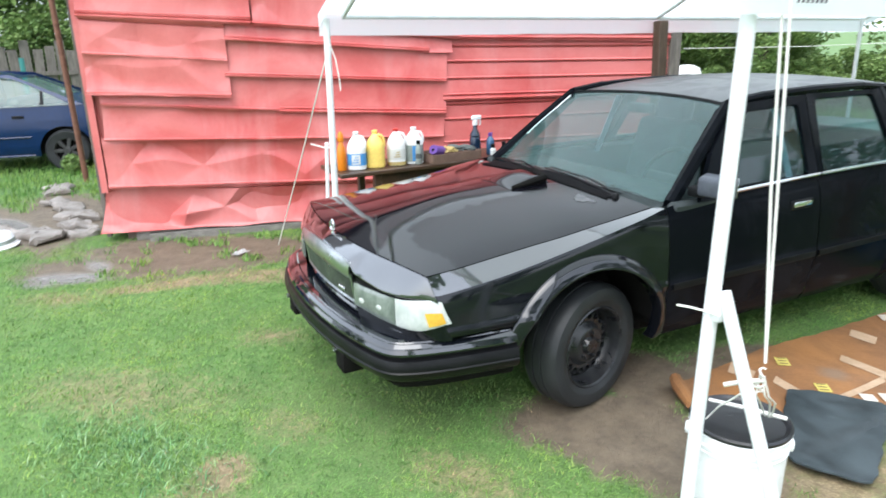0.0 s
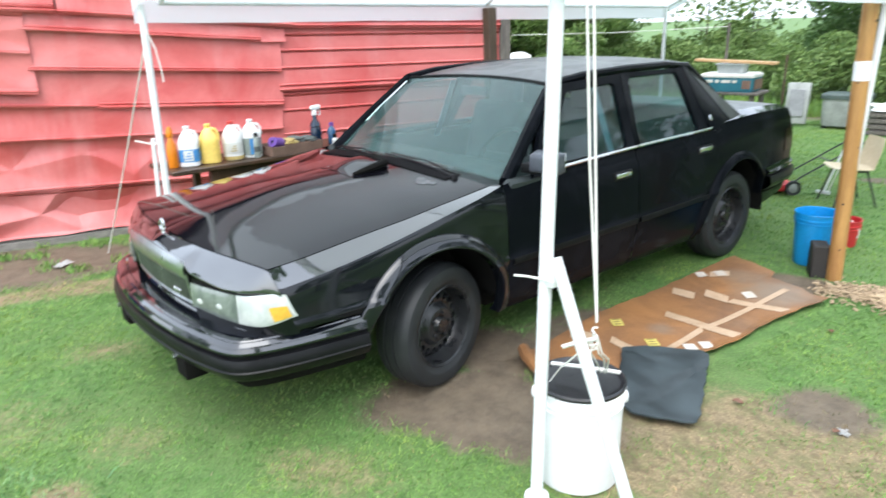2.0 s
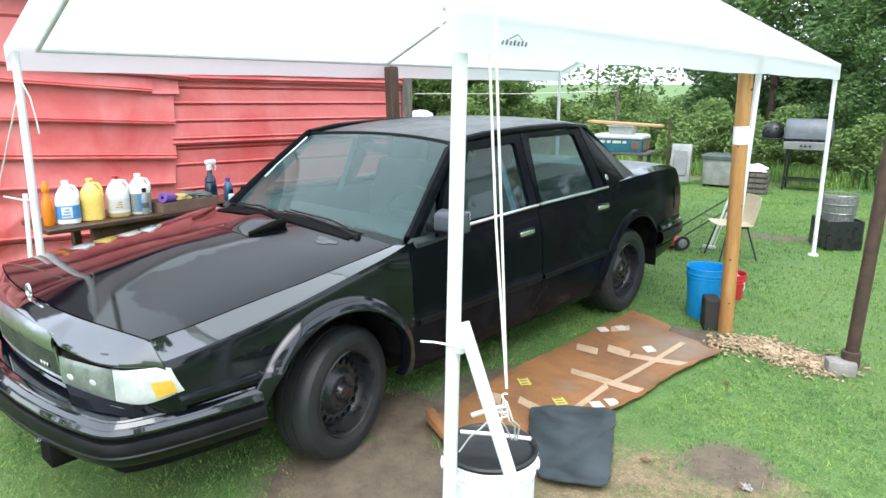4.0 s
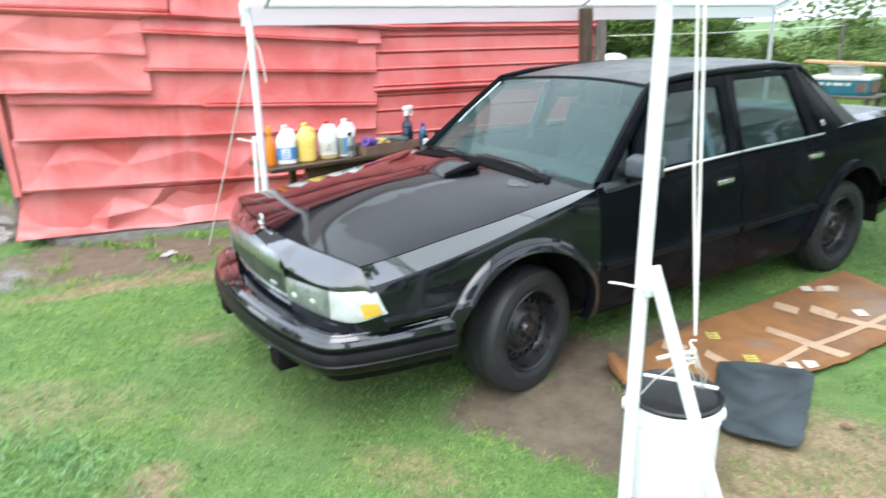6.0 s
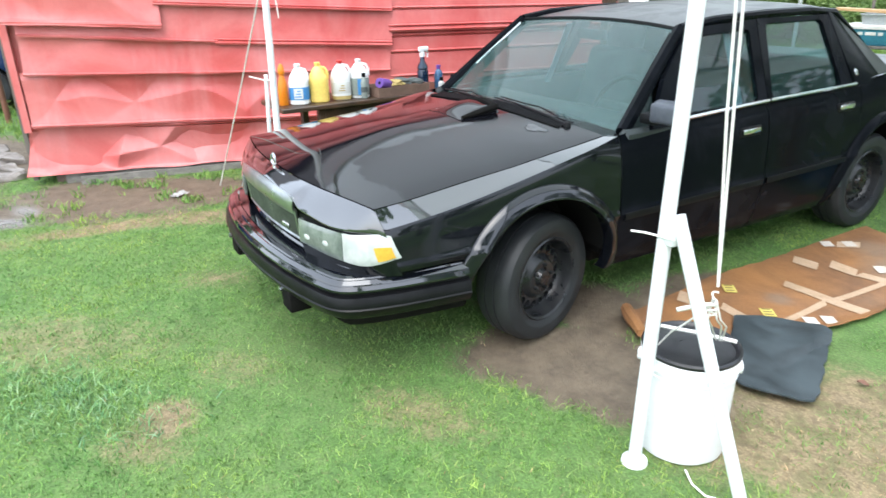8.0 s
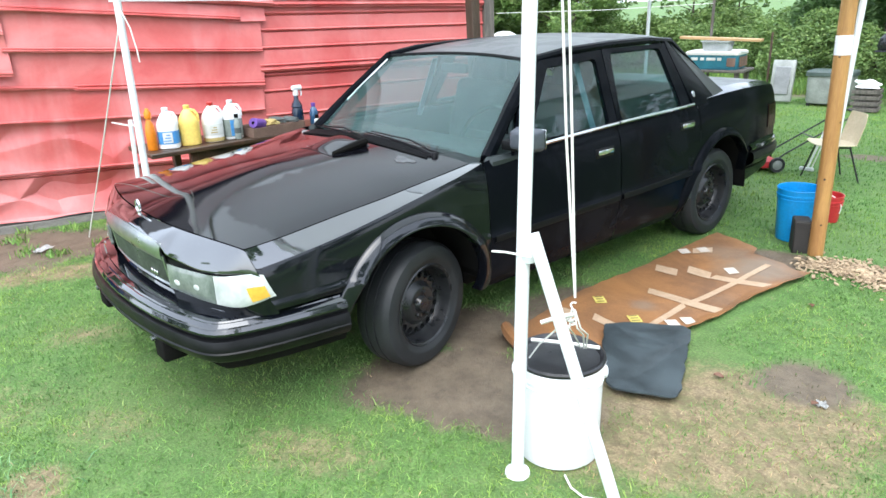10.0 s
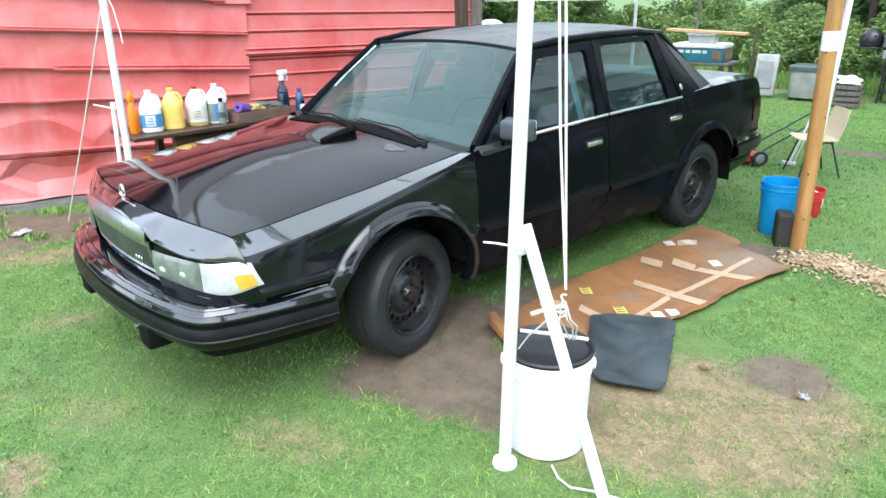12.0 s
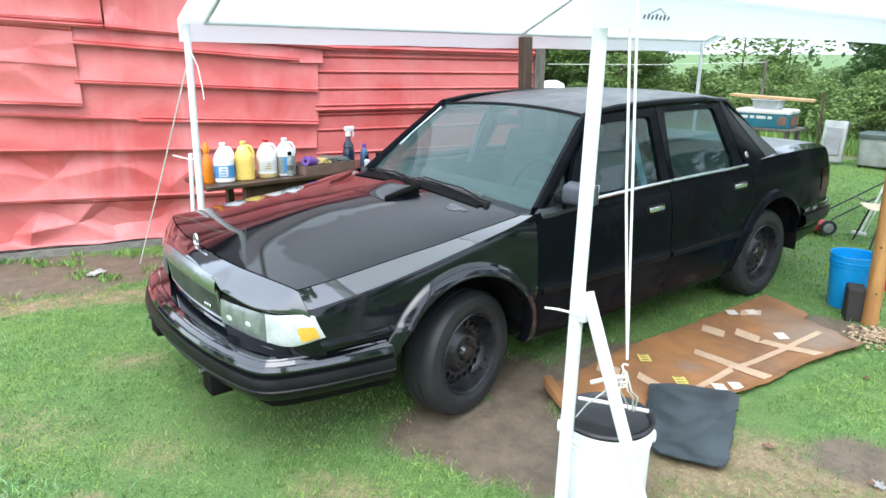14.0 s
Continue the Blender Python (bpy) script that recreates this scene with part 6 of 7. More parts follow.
CLEAR_LIQ = surface("grey_green_liquid", (0.36, 0.40, 0.36), (0.26, 0.30, 0.27), (0.1, 0.2), coat=0.5)
PURPLE = surface("purple_roll", (0.20, 0.09, 0.42), (0.15, 0.065, 0.33), (0.5, 0.6))
NAVY = surface("dark_blue_bottle", (0.012, 0.028, 0.06), (0.008, 0.02, 0.045), (0.15, 0.25), coat=0.4)
RAG_Y = surface("yellow_rag", (0.55, 0.42, 0.16), (0.42, 0.31, 0.11), (0.8, 0.9))
RAG_G = surface("grey_green_rag", (0.13, 0.15, 0.14), (0.08, 0.09, 0.085), (0.8, 0.9))
BOX_BROWN = surface("brown_box_board", (0.25, 0.155, 0.115), (0.19, 0.115, 0.085), (0.6, 0.75))


def rounded_loft(bm, rows, n=24, power=3.5, m=None):
    """A stack of rounded-square rings: (half x, half y, z)."""
    m = m or Matrix.Identity(4)
    rings = []
    for hx, hy, z in rows:
        ring = []
        for k in range(n):
            a = 2 * math.pi * k / n
            c, s = math.cos(a), math.sin(a)
            ring.append(bm.verts.new(m @ Vector((hx * math.copysign(abs(c) ** (2 / power), c), hy * math.copysign(abs(s) ** (2 / power), s), z))))
        rings.append(ring)
    for q, s in zip(rings, rings[1:]):
        for k in range(n):
            bm.faces.new((q[k], q[(k + 1) % n], s[(k + 1) % n], s[k]))
    bm.faces.new(rings[0][::-1])
    bm.faces.new(rings[-1])
    return bm


def jug(x, y, body, label_mat, cap, text, liquid=None, turn=0, lab_z=(0.03, 0.14), panel=None):
    j = thing("jug", text, "jug", "jugs on the table", at=pose(x, y, TT, 0, 0, turn))
    part("jug_body", rounded_loft(BM(), [(0.068, 0.068, 0.0), (0.073, 0.073, 0.006), (0.074, 0.074, 0.15), (0.073, 0.073, 0.165), (0.064, 0.064, 0.195), (0.045, 0.045, 0.228), (0.027, 0.027, 0.250), (0.020, 0.020, 0.258), (0.020, 0.020, 0.268)], 28, 3.0), body, j)
    part("jug_handle", tube(BM(), [(0.012, 0.022, 0.252), (0.020, 0.052, 0.246), (0.022, 0.070, 0.215), (0.022, 0.070, 0.165)], 0.0105, 8), body, j)
    part("cap", lathe(BM(), [(0.021, 0.262), (0.0225, 0.264), (0.0225, 0.283), (0.020, 0.286), (0, 0.286)], 18), cap, j)
    if label_mat:
        z0, z1 = lab_z
        part("label_band", rounded_loft(BM(), [(0.0752, 0.0752, z0), (0.0752, 0.0752, z1)], 28, 3.0), label_mat, j)
        part("label_panel", box(BM(), (0.0755, 0, (z0 + z1) / 2), (0.004, 0.05, (z1 - z0) * 0.9) if panel else (0.004, 0.066, (z1 - z0) * 0.82), 0.001), panel or PAPER_PALE, j)
        if not panel:
            for k in range(3):
                part("print_bar", box(BM(), (0.0782, 0.004 * (k - 1), z0 + (z1 - z0) * (0.27 + 0.22 * k)), (0.002, 0.050 - 0.012 * k, 0.008), 0.0005), PAPER_BLUE if label_mat is PAPER_BLUE else RAG_Y, j)
    if liquid:
        part("contents", rounded_loft(BM(), [(0.0746, 0.0746, 0.004), (0.0746, 0.0746, 0.03)], 28, 3.0), liquid, j)
    return j


jug(-1.95, -0.062, JUG_WHITE, PAPER_BLUE, WHITE_PLASTIC, "white gallon jug with a blue label on the table", turn=-25, lab_z=(0.035, 0.125))
jug(-1.95, 0.095, JUG_YELLOW, None, JUG_YELLOW, "yellow gallon jug with a yellow cap on the table", turn=-25)
jug(-1.95, 0.272, JUG_WHITE, PAPER_PALE, CAP_RED, "white gallon jug with a red cap and pale label", RAG_Y, -15, (0.05, 0.13))
jug(-1.94, 0.422, JUG_WHITE, CLEAR_LIQ, WHITE_PLASTIC, "half-clear gallon jug with a blue label edge", None, -15, (0.02, 0.15), PAPER_BLUE)
ob_b = thing("orange_bottle", "slim orange bottle standing on the table end", "bottle", at=pose(-1.95, -0.185, TT))
part("bottle_body", lathe(BM(), [(0, 0.0), (0.032, 0.0), (0.036, 0.008), (0.036, 0.12), (0.030, 0.17), (0.018, 0.205), (0.016, 0.225), (0.0, 0.226)], 24), JUG_ORANGE, ob_b)
part("bottle_nozzle", lathe(BM(), [(0.022, 0.222), (0.024, 0.23), (0.024, 0.262), (0.014, 0.285), (0.010, 0.295), (0, 0.296)], 18), JUG_ORANGE, ob_b)
flask = thing("clear_bottle", "slim clear bottle of olive liquid before the jugs", "bottle", at=pose(-1.862, 0.425, TT))
part("bottle_body", lathe(BM(), [(0, 0), (0.024, 0), (0.026, 0.006), (0.026, 0.115), (0.020, 0.140), (0.012, 0.155), (0.012, 0.165), (0, 0.165)], 20), CLEAR_LIQ, flask)
part("label_band", lathe(BM(), [(0.0267, 0.045), (0.0267, 0.085)], 20), RAG_G, flask, "dark olive label")
part("cap", lathe(BM(), [(0.014, 0.160), (0.015, 0.163), (0.015, 0.188), (0, 0.190)], 16), TRIM_BLACK, flask, "black cap")
tray = thing("parts_tray", "shallow brown cardboard box full of rags on the table", "box", at=pose(-1.93, 0.735, TT, 0, 0, 4))
for c, s in (((0.13, 0, 0.035), (0.008, 0.46, 0.07)), ((-0.13, 0, 0.035), (0.008, 0.46, 0.07)), ((0, 0.23, 0.035), (0.26, 0.008, 0.07)), ((0, -0.23, 0.035), (0.26, 0.008, 0.07)), ((0, 0, 0.004), (0.26, 0.46, 0.008))):
    part("box_side", box(BM(), c, s, 0.001), BOX_BROWN, tray)


def rag(x, y, z, s, mat, text, seed):
    bm = bmesh.new()
    bmesh.ops.create_icosphere(bm, subdivisions=3, radius=1.0)
    for v in bm.verts:
        k = 1 + 0.45 * noise.noise(v.co * 1.7 + Vector((seed, 0, 0))) + 0.2 * noise.noise(v.co * 5 + Vector((0, seed, 0)))
        v.co = Vector((v.co.x * s * k, v.co.y * s * 1.5 * k, max(-0.2, v.co.z) * s * 0.6 * k))
    ob = part("rag", bm, mat, label=text, category="rag")
    ob.matrix_world = pose(x, y, z, 0, 0, seed * 40)
    return ob


rag(-1.92, 0.62, TT + 0.075, 0.055, RAG_G, "crumpled dark grey rag in the box", 1)
rag(-1.90, 0.72, TT + 0.078, 0.055, RAG_Y, "crumpled yellow rag in the box", 2)
rag(-1.95, 0.80, TT + 0.075, 0.055, RAG_G, "crumpled grey rag in the box", 3)
rag(-1.92, 0.90, TT + 0.074, 0.050, RAG_G, "crumpled grey-green rag in the box", 4)
roll = tagged(part("purple_roll", lathe(BM(), [(0.012, -0.07), (0.036, -0.07), (0.038, -0.066), (0.038, 0.066), (0.036, 0.07), (0.012, 0.07)], 24, pose(-1.87, 0.60, TT + 0.092, 78, 10, 30)), PURPLE, label="purple roll lying on the cardboard box"), category="roll")
sp = thing("spray_bottle", "dark spray bottle with a white trigger head", "spray bottle", at=pose(-1.93, 0.985, TT, 0, 0, 100) @ Matrix.Scale(1.12, 4))
part("bottle_body", lathe(BM(), [(0, 0), (0.038, 0), (0.042, 0.008), (0.042, 0.125), (0.036, 0.145), (0.040, 0.155), (0.034, 0.175), (0.018, 0.20), (0.016, 0.24), (0, 0.24)], 26), NAVY, sp)
part("trigger_head", box(BM(), (0.012, 0, 0.285), (0.085, 0.028, 0.035), 0.010, seg=2), WHITE_PLASTIC, sp)
part("trigger_neck", lathe(BM(), [(0.019, 0.232), (0.021, 0.24), (0.018, 0.27), (0, 0.272)], 16), WHITE_PLASTIC, sp)
part("trigger", tube(BM(), [(0.040, 0, 0.275), (0.052, 0, 0.250), (0.046, 0, 0.225)], 0.006, 6), WHITE_PLASTIC, sp)
bb = thing("blue_bottle", "small blue bottle with a purple cap", "bottle", at=pose(-1.94, 1.14, TT))
part("bottle_body", lathe(BM(), [(0, 0), (0.034, 0), (0.036, 0.006), (0.036, 0.11), (0.028, 0.135), (0.016, 0.15), (0.016, 0.16), (0, 0.16)], 22), surface("clear_blue_bottle", (0.06, 0.16, 0.30), (0.04, 0.12, 0.24), (0.12, 0.2), coat=0.5), bb)
part("cap", lathe(BM(), [(0.018, 0.155), (0.018, 0.183), (0, 0.184)], 16), PURPLE, bb)
for x, y, h, m2, txt in ((-1.83, 1.10, 0.085, JUG_WHITE, "small black-topped white bottle on the table"), (-1.84, 1.21, 0.095, TRIM_BLACK, "small black trigger bottle on the table"), (-1.82, 1.27, 0.07, JUG_WHITE, "small white bottle with a black cap")):
    sb = thing("small_bottle", txt, "bottle", "small bottles on the table", at=pose(x, y, TT))
    part("bottle_body", lathe(BM(), [(0, 0), (0.022, 0), (0.024, 0.005), (0.024, h * 0.7), (0.010, h * 0.9), (0, h * 0.9)], 16), m2, sb)
    part("cap", lathe(BM(), [(0.016, h * 0.86), (0.016, h * 1.2), (0, h * 1.22)], 12), TRIM_BLACK, sb)


# ---- far end of the yard ----
CREAM = surface("cream_moulded_plastic", (0.66, 0.55, 0.38), (0.58, 0.47, 0.31), (0.4, 0.5), scale=6, relief=0.03)
chair = thing("stacking_chair", "cream moulded plastic chair on dark steel legs", "chair", at=pose(0.82, 4.74, 0, 0, 0, 134) @ Matrix.Scale(0.80, 4))
def shell(u, v):
    a = 2 * u - 1
    prof = [(0.21, 0.405), (0.19, 0.415), (0.05, 0.400), (-0.12, 0.395), (-0.17, 0.42), (-0.195, 0.50), (-0.225, 0.62), (-0.25, 0.745)]
    t = v * (len(prof) - 1)
    k = min(len(prof) - 2, int(t))
    y = prof[k][0] + (prof[k + 1][0] - prof[k][0]) * (t - k)
    z = prof[k][1] + (prof[k + 1][1] - prof[k][1]) * (t - k)
    w = lerp(v, (0, 0.4, 0.6, 0.9, 1), (0.20, 0.215, 0.20, 0.195, 0.17))
    return Vector((a * w, y + 0.025 * a * a * (v > 0.55), z + 0.018 * a * a * (v < 0.5)))
thicken(part("seat_shell", grid(BM(), shell, 12, 21), CREAM, chair), 0.008)
for sx in (1, -1):
    part("leg", tube(BM(), [(sx * 0.15, 0.12, 0.40), (sx * 0.21, 0.22, 0.0)], 0.010, 8), STEEL_BLACK, chair)
    part("leg", tube(BM(), [(sx * 0.15, -0.10, 0.40), (sx * 0.21, -0.22, 0.0)], 0.010, 8), STEEL_BLACK, chair)
    part("side_rail", tube(BM(), [(sx * 0.15, 0.14, 0.395), (sx * 0.15, -0.12, 0.385)], 0.010, 8), STEEL_BLACK, chair)
stick = thing("white_hoe", "long-handled white tool leaning on the chair", "tool")
part("handle", tube(BM(), [(0.55, 4.95, 0.03), (0.72, 5.06, 0.75)], 0.010, 8), WHITE_STEEL, stick)
part("handle", tube(BM(), [(0.585, 4.95, 0.03), (0.745, 5.06, 0.70)], 0.006, 6), NYLON, stick)
part("blade", box(BM(), (0.55, 4.93, 0.025), (0.13, 0.02, 0.035), 0.006), WHITE_STEEL, stick)

mower = thing("lawn_mower", "red push mower with a folded black tubular handle", "lawn mower", at=pose(0.13, 4.74, 0, 0, 0, 44) @ Matrix.Scale(0.76, 4))
part("deck", rounded_loft(BM(), [(0.24, 0.20, 0.05), (0.25, 0.21, 0.07), (0.24, 0.20, 0.13), (0.16, 0.14, 0.16)], 24, 4), RED_PLASTIC, mower)
part("engine", rounded_loft(BM(), [(0.11, 0.10, 0.15), (0.12, 0.11, 0.18), (0.11, 0.10, 0.26), (0.06, 0.06, 0.29)], 20, 3), STEEL_BLACK, mower)
for x, y in ((0.20, 0.23), (0.20, -0.23), (-0.20, 0.23), (-0.20, -0.23)):
    w = new("mower_wheel")
    w.parent = mower
    w.matrix_basis = pose(x, y, 0.095, 90, 0, 0)
    part("tyre", lathe(BM(), [(0.06, -0.02), (0.09, -0.022), (0.095, -0.01), (0.095, 0.01), (0.09, 0.022), (0.06, 0.02)], 22, closed=True), RUBBER, w)
    part("wheel_disc", lathe(BM(), [(0.062, -0.012), (0.062, 0.012), (0.02, 0.018), (0, 0.018)], 18), GREY_STEEL, w)
handle = [(-0.22, 0.16, 0.15), (-0.30, 0.17, 0.22), (-1.05, 0.17, 0.68), (-1.10, 0.10, 0.71), (-1.10, -0.10, 0.71), (-1.05, -0.17, 0.68), (-0.30, -0.17, 0.22), (-0.22, -0.16, 0.15)]
part("handle", tube(BM(), [Vector((-p[0], p[1], p[2])) for p in handle], 0.0105, 8), STEEL_BLACK, mower)
part("handle_bar", tube(BM(), [(0.62, 0.17, 0.416), (0.62, -0.17, 0.416)], 0.009, 8), STEEL_BLACK, mower)

fire = thing("fire_box", "square black metal box standing on the grass", "fire box", at=pose(1.46, 5.86, 0, 0, 0, 38))
for c, s in (((0.17, 0, 0.15), (0.012, 0.35, 0.29)), ((-0.17, 0, 0.15), (0.012, 0.35, 0.29)), ((0, 0.17, 0.15), (0.33, 0.012, 0.29)), ((0, -0.17, 0.15), (0.33, 0.012, 0.29)), ((0, 0, 0.012), (0.33, 0.33, 0.012)), ((0, 0, 0.262), (0.33, 0.33, 0.008))):
    part("box_panel", box(BM(), c, s, 0.003), STEEL_BLACK, fire)
cage = thing("wire_basket", "round grey wire basket standing on the black box", "basket", at=pose(1.46, 5.86, 0.268))
for k in range(26):
    a = 2 * math.pi * k / 26
    part("wire", tube(BM(), [(0.135 * math.cos(a), 0.135 * math.sin(a), 0.0), (0.165 * math.cos(a + 0.1), 0.165 * math.sin(a + 0.1), 0.27)], 0.0035, 4), GREY_STEEL, cage)
for z, r in ((0.004, 0.135), (0.09, 0.145), (0.18, 0.155), (0.27, 0.166)):
    part("hoop", tube(BM(), [(r * math.cos(a), r * math.sin(a), z) for a in np.linspace(0, 2 * math.pi, 33)], 0.005, 5), GREY_STEEL, cage)
part("basket_lining", lathe(BM(), [(0, 0.01), (0.128, 0.01), (0.152, 0.24)], 24), surface("grey_mesh_sheet", (0.30, 0.31, 0.29), (0.2, 0.21, 0.2), (0.5, 0.7), scale=30), cage)

grill = thing("barbecue_grill", "black gas barbecue with a closed lid on thin legs", "grill", at=pose(0.16, 9.75, 0, 0, 0, 8))
part("grill_tub", rounded_loft(BM(), [(0.27, 0.18, 0.62), (0.32, 0.22, 0.70), (0.33, 0.23, 0.78)], 24, 5), STEEL_BLACK, grill)
part("grill_lid", rounded_loft(BM(), [(0.33, 0.23, 0.79), (0.33, 0.23, 0.90), (0.32, 0.19, 1.02), (0.31, 0.10, 1.08)], 24, 6), surface("grey_black_enamel", (0.15, 0.17, 0.19), (0.10, 0.115, 0.13), (0.3, 0.45)), grill)
part("front_panel", box(BM(), (0, -0.24, 0.69), (0.60, 0.02, 0.12), 0.006), GREY_STEEL, grill)
for k in (-0.06, 0.0, 0.06):
    part("knob", lathe(BM(), [(0.016, 0), (0.016, 0.02), (0, 0.022)], 12, pose(k, -0.25, 0.69, 90, 0, 0)), STEEL_BLACK, grill)
part("side_shelf", box(BM(), (-0.50, 0, 0.77), (0.32, 0.34, 0.02), 0.006), STEEL_BLACK, grill)
for x, y in ((0.24, -0.16), (-0.24, -0.16), (0.24, 0.16), (-0.24, 0.16)):
    part("grill_leg", tube(BM(), [(x, y, 0.66), (x * 1.1, y * 1.1, 0.0)], 0.016, 8), STEEL_BLACK, grill)
part("bottom_shelf", box(BM(), (0, 0, 0.16), (0.56, 0.34, 0.02), 0.005), STEEL_BLACK, grill)
ball = thing("wheel_hub_cap", "round black and grey appliance lying on the grill shelf", "appliance", at=pose(-0.34, 9.70, 0.785, 0, 0, 0))
part("hub_body", lathe(BM(), [(0, 0), (0.14, 0.0), (0.16, 0.06), (0.14, 0.16), (0.09, 0.22), (0, 0.24)], 24), STEEL_BLACK, ball)
for k in range(6):
    a = k * math.pi / 3
    part("vent", box(BM(), (0.12 * math.cos(a), 0.12 * math.sin(a), 0.14), (0.05, 0.05, 0.05), 0.012), TRIM_BLACK, ball)

# trestle table with a cool box, a plank and a clear tub
CYAN = surface("turquoise_cool_box", (0.05, 0.27, 0.36), (0.04, 0.21, 0.29), (0.35, 0.45), scale=5)
tr = thing("trestle_table", "old wooden trestle table behind the car", "table", at=pose(-1.25, 6.5, 0, 0, 0, 10))
part("tabletop", box(BM(), (0, 0, 0.74), (0.75, 0.50, 0.03), 0.005), OLD_WOOD, tr)
for x, y in ((0.3, 0.2), (-0.3, 0.2), (0.3, -0.2), (-0.3, -0.2)):
    part("table_leg", box(BM(), (x, y, 0.365), (0.05, 0.05, 0.73), 0.004), OLD_WOOD, tr)
cb = thing("cool_box", "turquoise cool box with a pale lid on the table", "cool box", at=pose(-1.27, 6.5, 0.757, 0, 0, 10))
part("box_body", rounded_loft(BM(), [(0.30, 0.19, 0.0), (0.31, 0.20, 0.02), (0.32, 0.21, 0.17)], 28, 8), CYAN, cb)
part("box_lid", rounded_loft(BM(), [(0.33, 0.22, 0.172), (0.33, 0.22, 0.20), (0.31, 0.20, 0.215)], 28, 8), PAPER_PALE, cb)
for k, w in ((-0.20, 0.085), (-0.105, 0.05), (0.0, 0.11), (0.10, 0.05)):
    part("sticker", box(BM(), (k, -0.208, 0.125), (w, 0.006, 0.034), 0.002), PAPER_PALE, cb, "row of pale bars")
part("sticker", box(BM(), (0.24, -0.208, 0.09), (0.10, 0.006, 0.10), 0.002), BOX_BROWN, cb, "brown sticker")
part("box_end", box(BM(), (0.322, 0, 0.09), (0.006, 0.30, 0.12), 0.002), BOX_BROWN, cb)
tub = thing("clear_tub", "translucent plastic tub on the cool box", "tub", at=pose(-1.24, 6.45, 0.974, 0, 0, 10))
part("tub_body", rounded_loft(BM(), [(0.15, 0.11, 0.0), (0.17, 0.13, 0.10), (0.185, 0.145, 0.105), (0.185, 0.145, 0.115)], 24, 6), surface("cloudy_tub", (0.55, 0.58, 0.60), (0.45, 0.48, 0.5), (0.2, 0.3), coat=0.3), tub)
PLANK = surface("fresh_pine_plank", (0.62, 0.40, 0.20), (0.52, 0.32, 0.15), (0.5, 0.65), scale=4, stretch=(0.8, 6, 6))
tagged(part("plank", box(BM(), (-1.20, 6.42, 1.112), (0.98, 0.12, 0.032), 0.004, pose(0, 0, 0, 0, 2, 6)), PLANK, label="pale pine plank lying across the tub"), category="plank")

# junk behind the car: folding panel, cabinet, crate
WHITE_OLD = surface("grimy_white_enamel", (0.38, 0.40, 0.38), (0.26, 0.28, 0.26), (0.4, 0.6), scale=6)
jk = thing("old_fridge_door", "grimy white appliance panel leaning outdoors", "panel", at=pose(-1.55, 9.15, 0, 0, 0, 12))
part("panel_face", box(BM(), (0, 0, 0.34), (0.32, 0.08, 0.62), 0.015, pose(0, 0, 0, -10, 0, 0), 2), WHITE_OLD, jk)
part("panel_inset", box(BM(), (0, -0.05, 0.35), (0.22, 0.02, 0.42), 0.01, pose(0, 0, 0, -10, 0, 0)), GREY_STEEL, jk)
cabn = thing("old_cooler_chest", "pale grey chest with a flat lid standing on the ground", "chest", at=pose(-0.88, 9.25, 0, 0, 0, 5))
part("chest_body", rounded_loft(BM(), [(0.27, 0.19, 0.05), (0.29, 0.20, 0.08), (0.30, 0.21, 0.44)], 24, 7), WHITE_OLD, cabn)
part("chest_lid", rounded_loft(BM(), [(0.32, 0.23, 0.445), (0.32, 0.23, 0.50), (0.30, 0.21, 0.52)], 24, 7), surface("dark_green_lid", (0.09, 0.12, 0.11), (0.06, 0.085, 0.08), (0.4, 0.5)), cabn)
for x in (-0.24, 0.24):
    part("chest_foot", box(BM(), (x, 0, 0.025), (0.05, 0.34, 0.05), 0.005), STEEL_BLACK, cabn)
crate = thing("milk_crate", "brown crate holding a white sack", "crate", at=pose(-0.28, 8.9, 0, 0, 0, 10))
for k in range(4):
    part("crate_slat", box(BM(), (0, -0.15, 0.05 + 0.08 * k), (0.34, 0.015, 0.05), 0.003), OLD_WOOD, crate)
    part("crate_slat", box(BM(), (0, 0.15, 0.05 + 0.08 * k), (0.34, 0.015, 0.05), 0.003), OLD_WOOD, crate)
    part("crate_slat", box(BM(), (0.165, 0, 0.05 + 0.08 * k), (0.015, 0.30, 0.05), 0.003), OLD_WOOD, crate)
part("crate_floor", box(BM(), (0, 0, 0.03), (0.32, 0.29, 0.02), 0.003), OLD_WOOD, crate)
rag(-0.28, 8.9, 0.36, 0.13, WHITE_PLASTIC, "crumpled white sack in the crate", 6)
stk = thing("iron_stake", "thin dark iron stake standing in the grass", "stake")
part("stake_rod", tube(BM(), [(-1.85, 9.3, 0), (-1.86, 9.32, 1.05)], 0.018, 8), RUST, stk)

# white tank and a wire behind the shed
tank = thing("white_tank", "white plastic tank behind the shed corner", "tank", at=pose(-5.0, 6.6, 0.0))
part("tank_body", lathe(BM(), [(0, 0), (0.22, 0.0), (0.24, 0.03), (0.24, 1.02), (0.20, 1.14), (0.10, 1.19), (0, 1.2)], 28), WHITE_PLASTIC, tank)
wire = thing("wash_line", "thin pale line strung behind the canopy", "line")
part("line", tube(BM(), [(-2.05, 3.42, 1.52), (-1.9, 5.0, 1.50), (-1.43, 6.6, 1.52)], 0.0035, 5), NYLON, wire)
part("line_post", tube(BM(), [(-1.43, 6.62, 0), (-1.43, 6.62, 1.56)], 0.018, 8), OLD_WOOD, wire)


# ---- left of the shed ----
RUBBLE = surface("muddy_rubble", (0.33, 0.30, 0.275), (0.165, 0.14, 0.118), (0.35, 0.6), scale=5, fine=40, relief=0.5)
rng = random.Random(3)
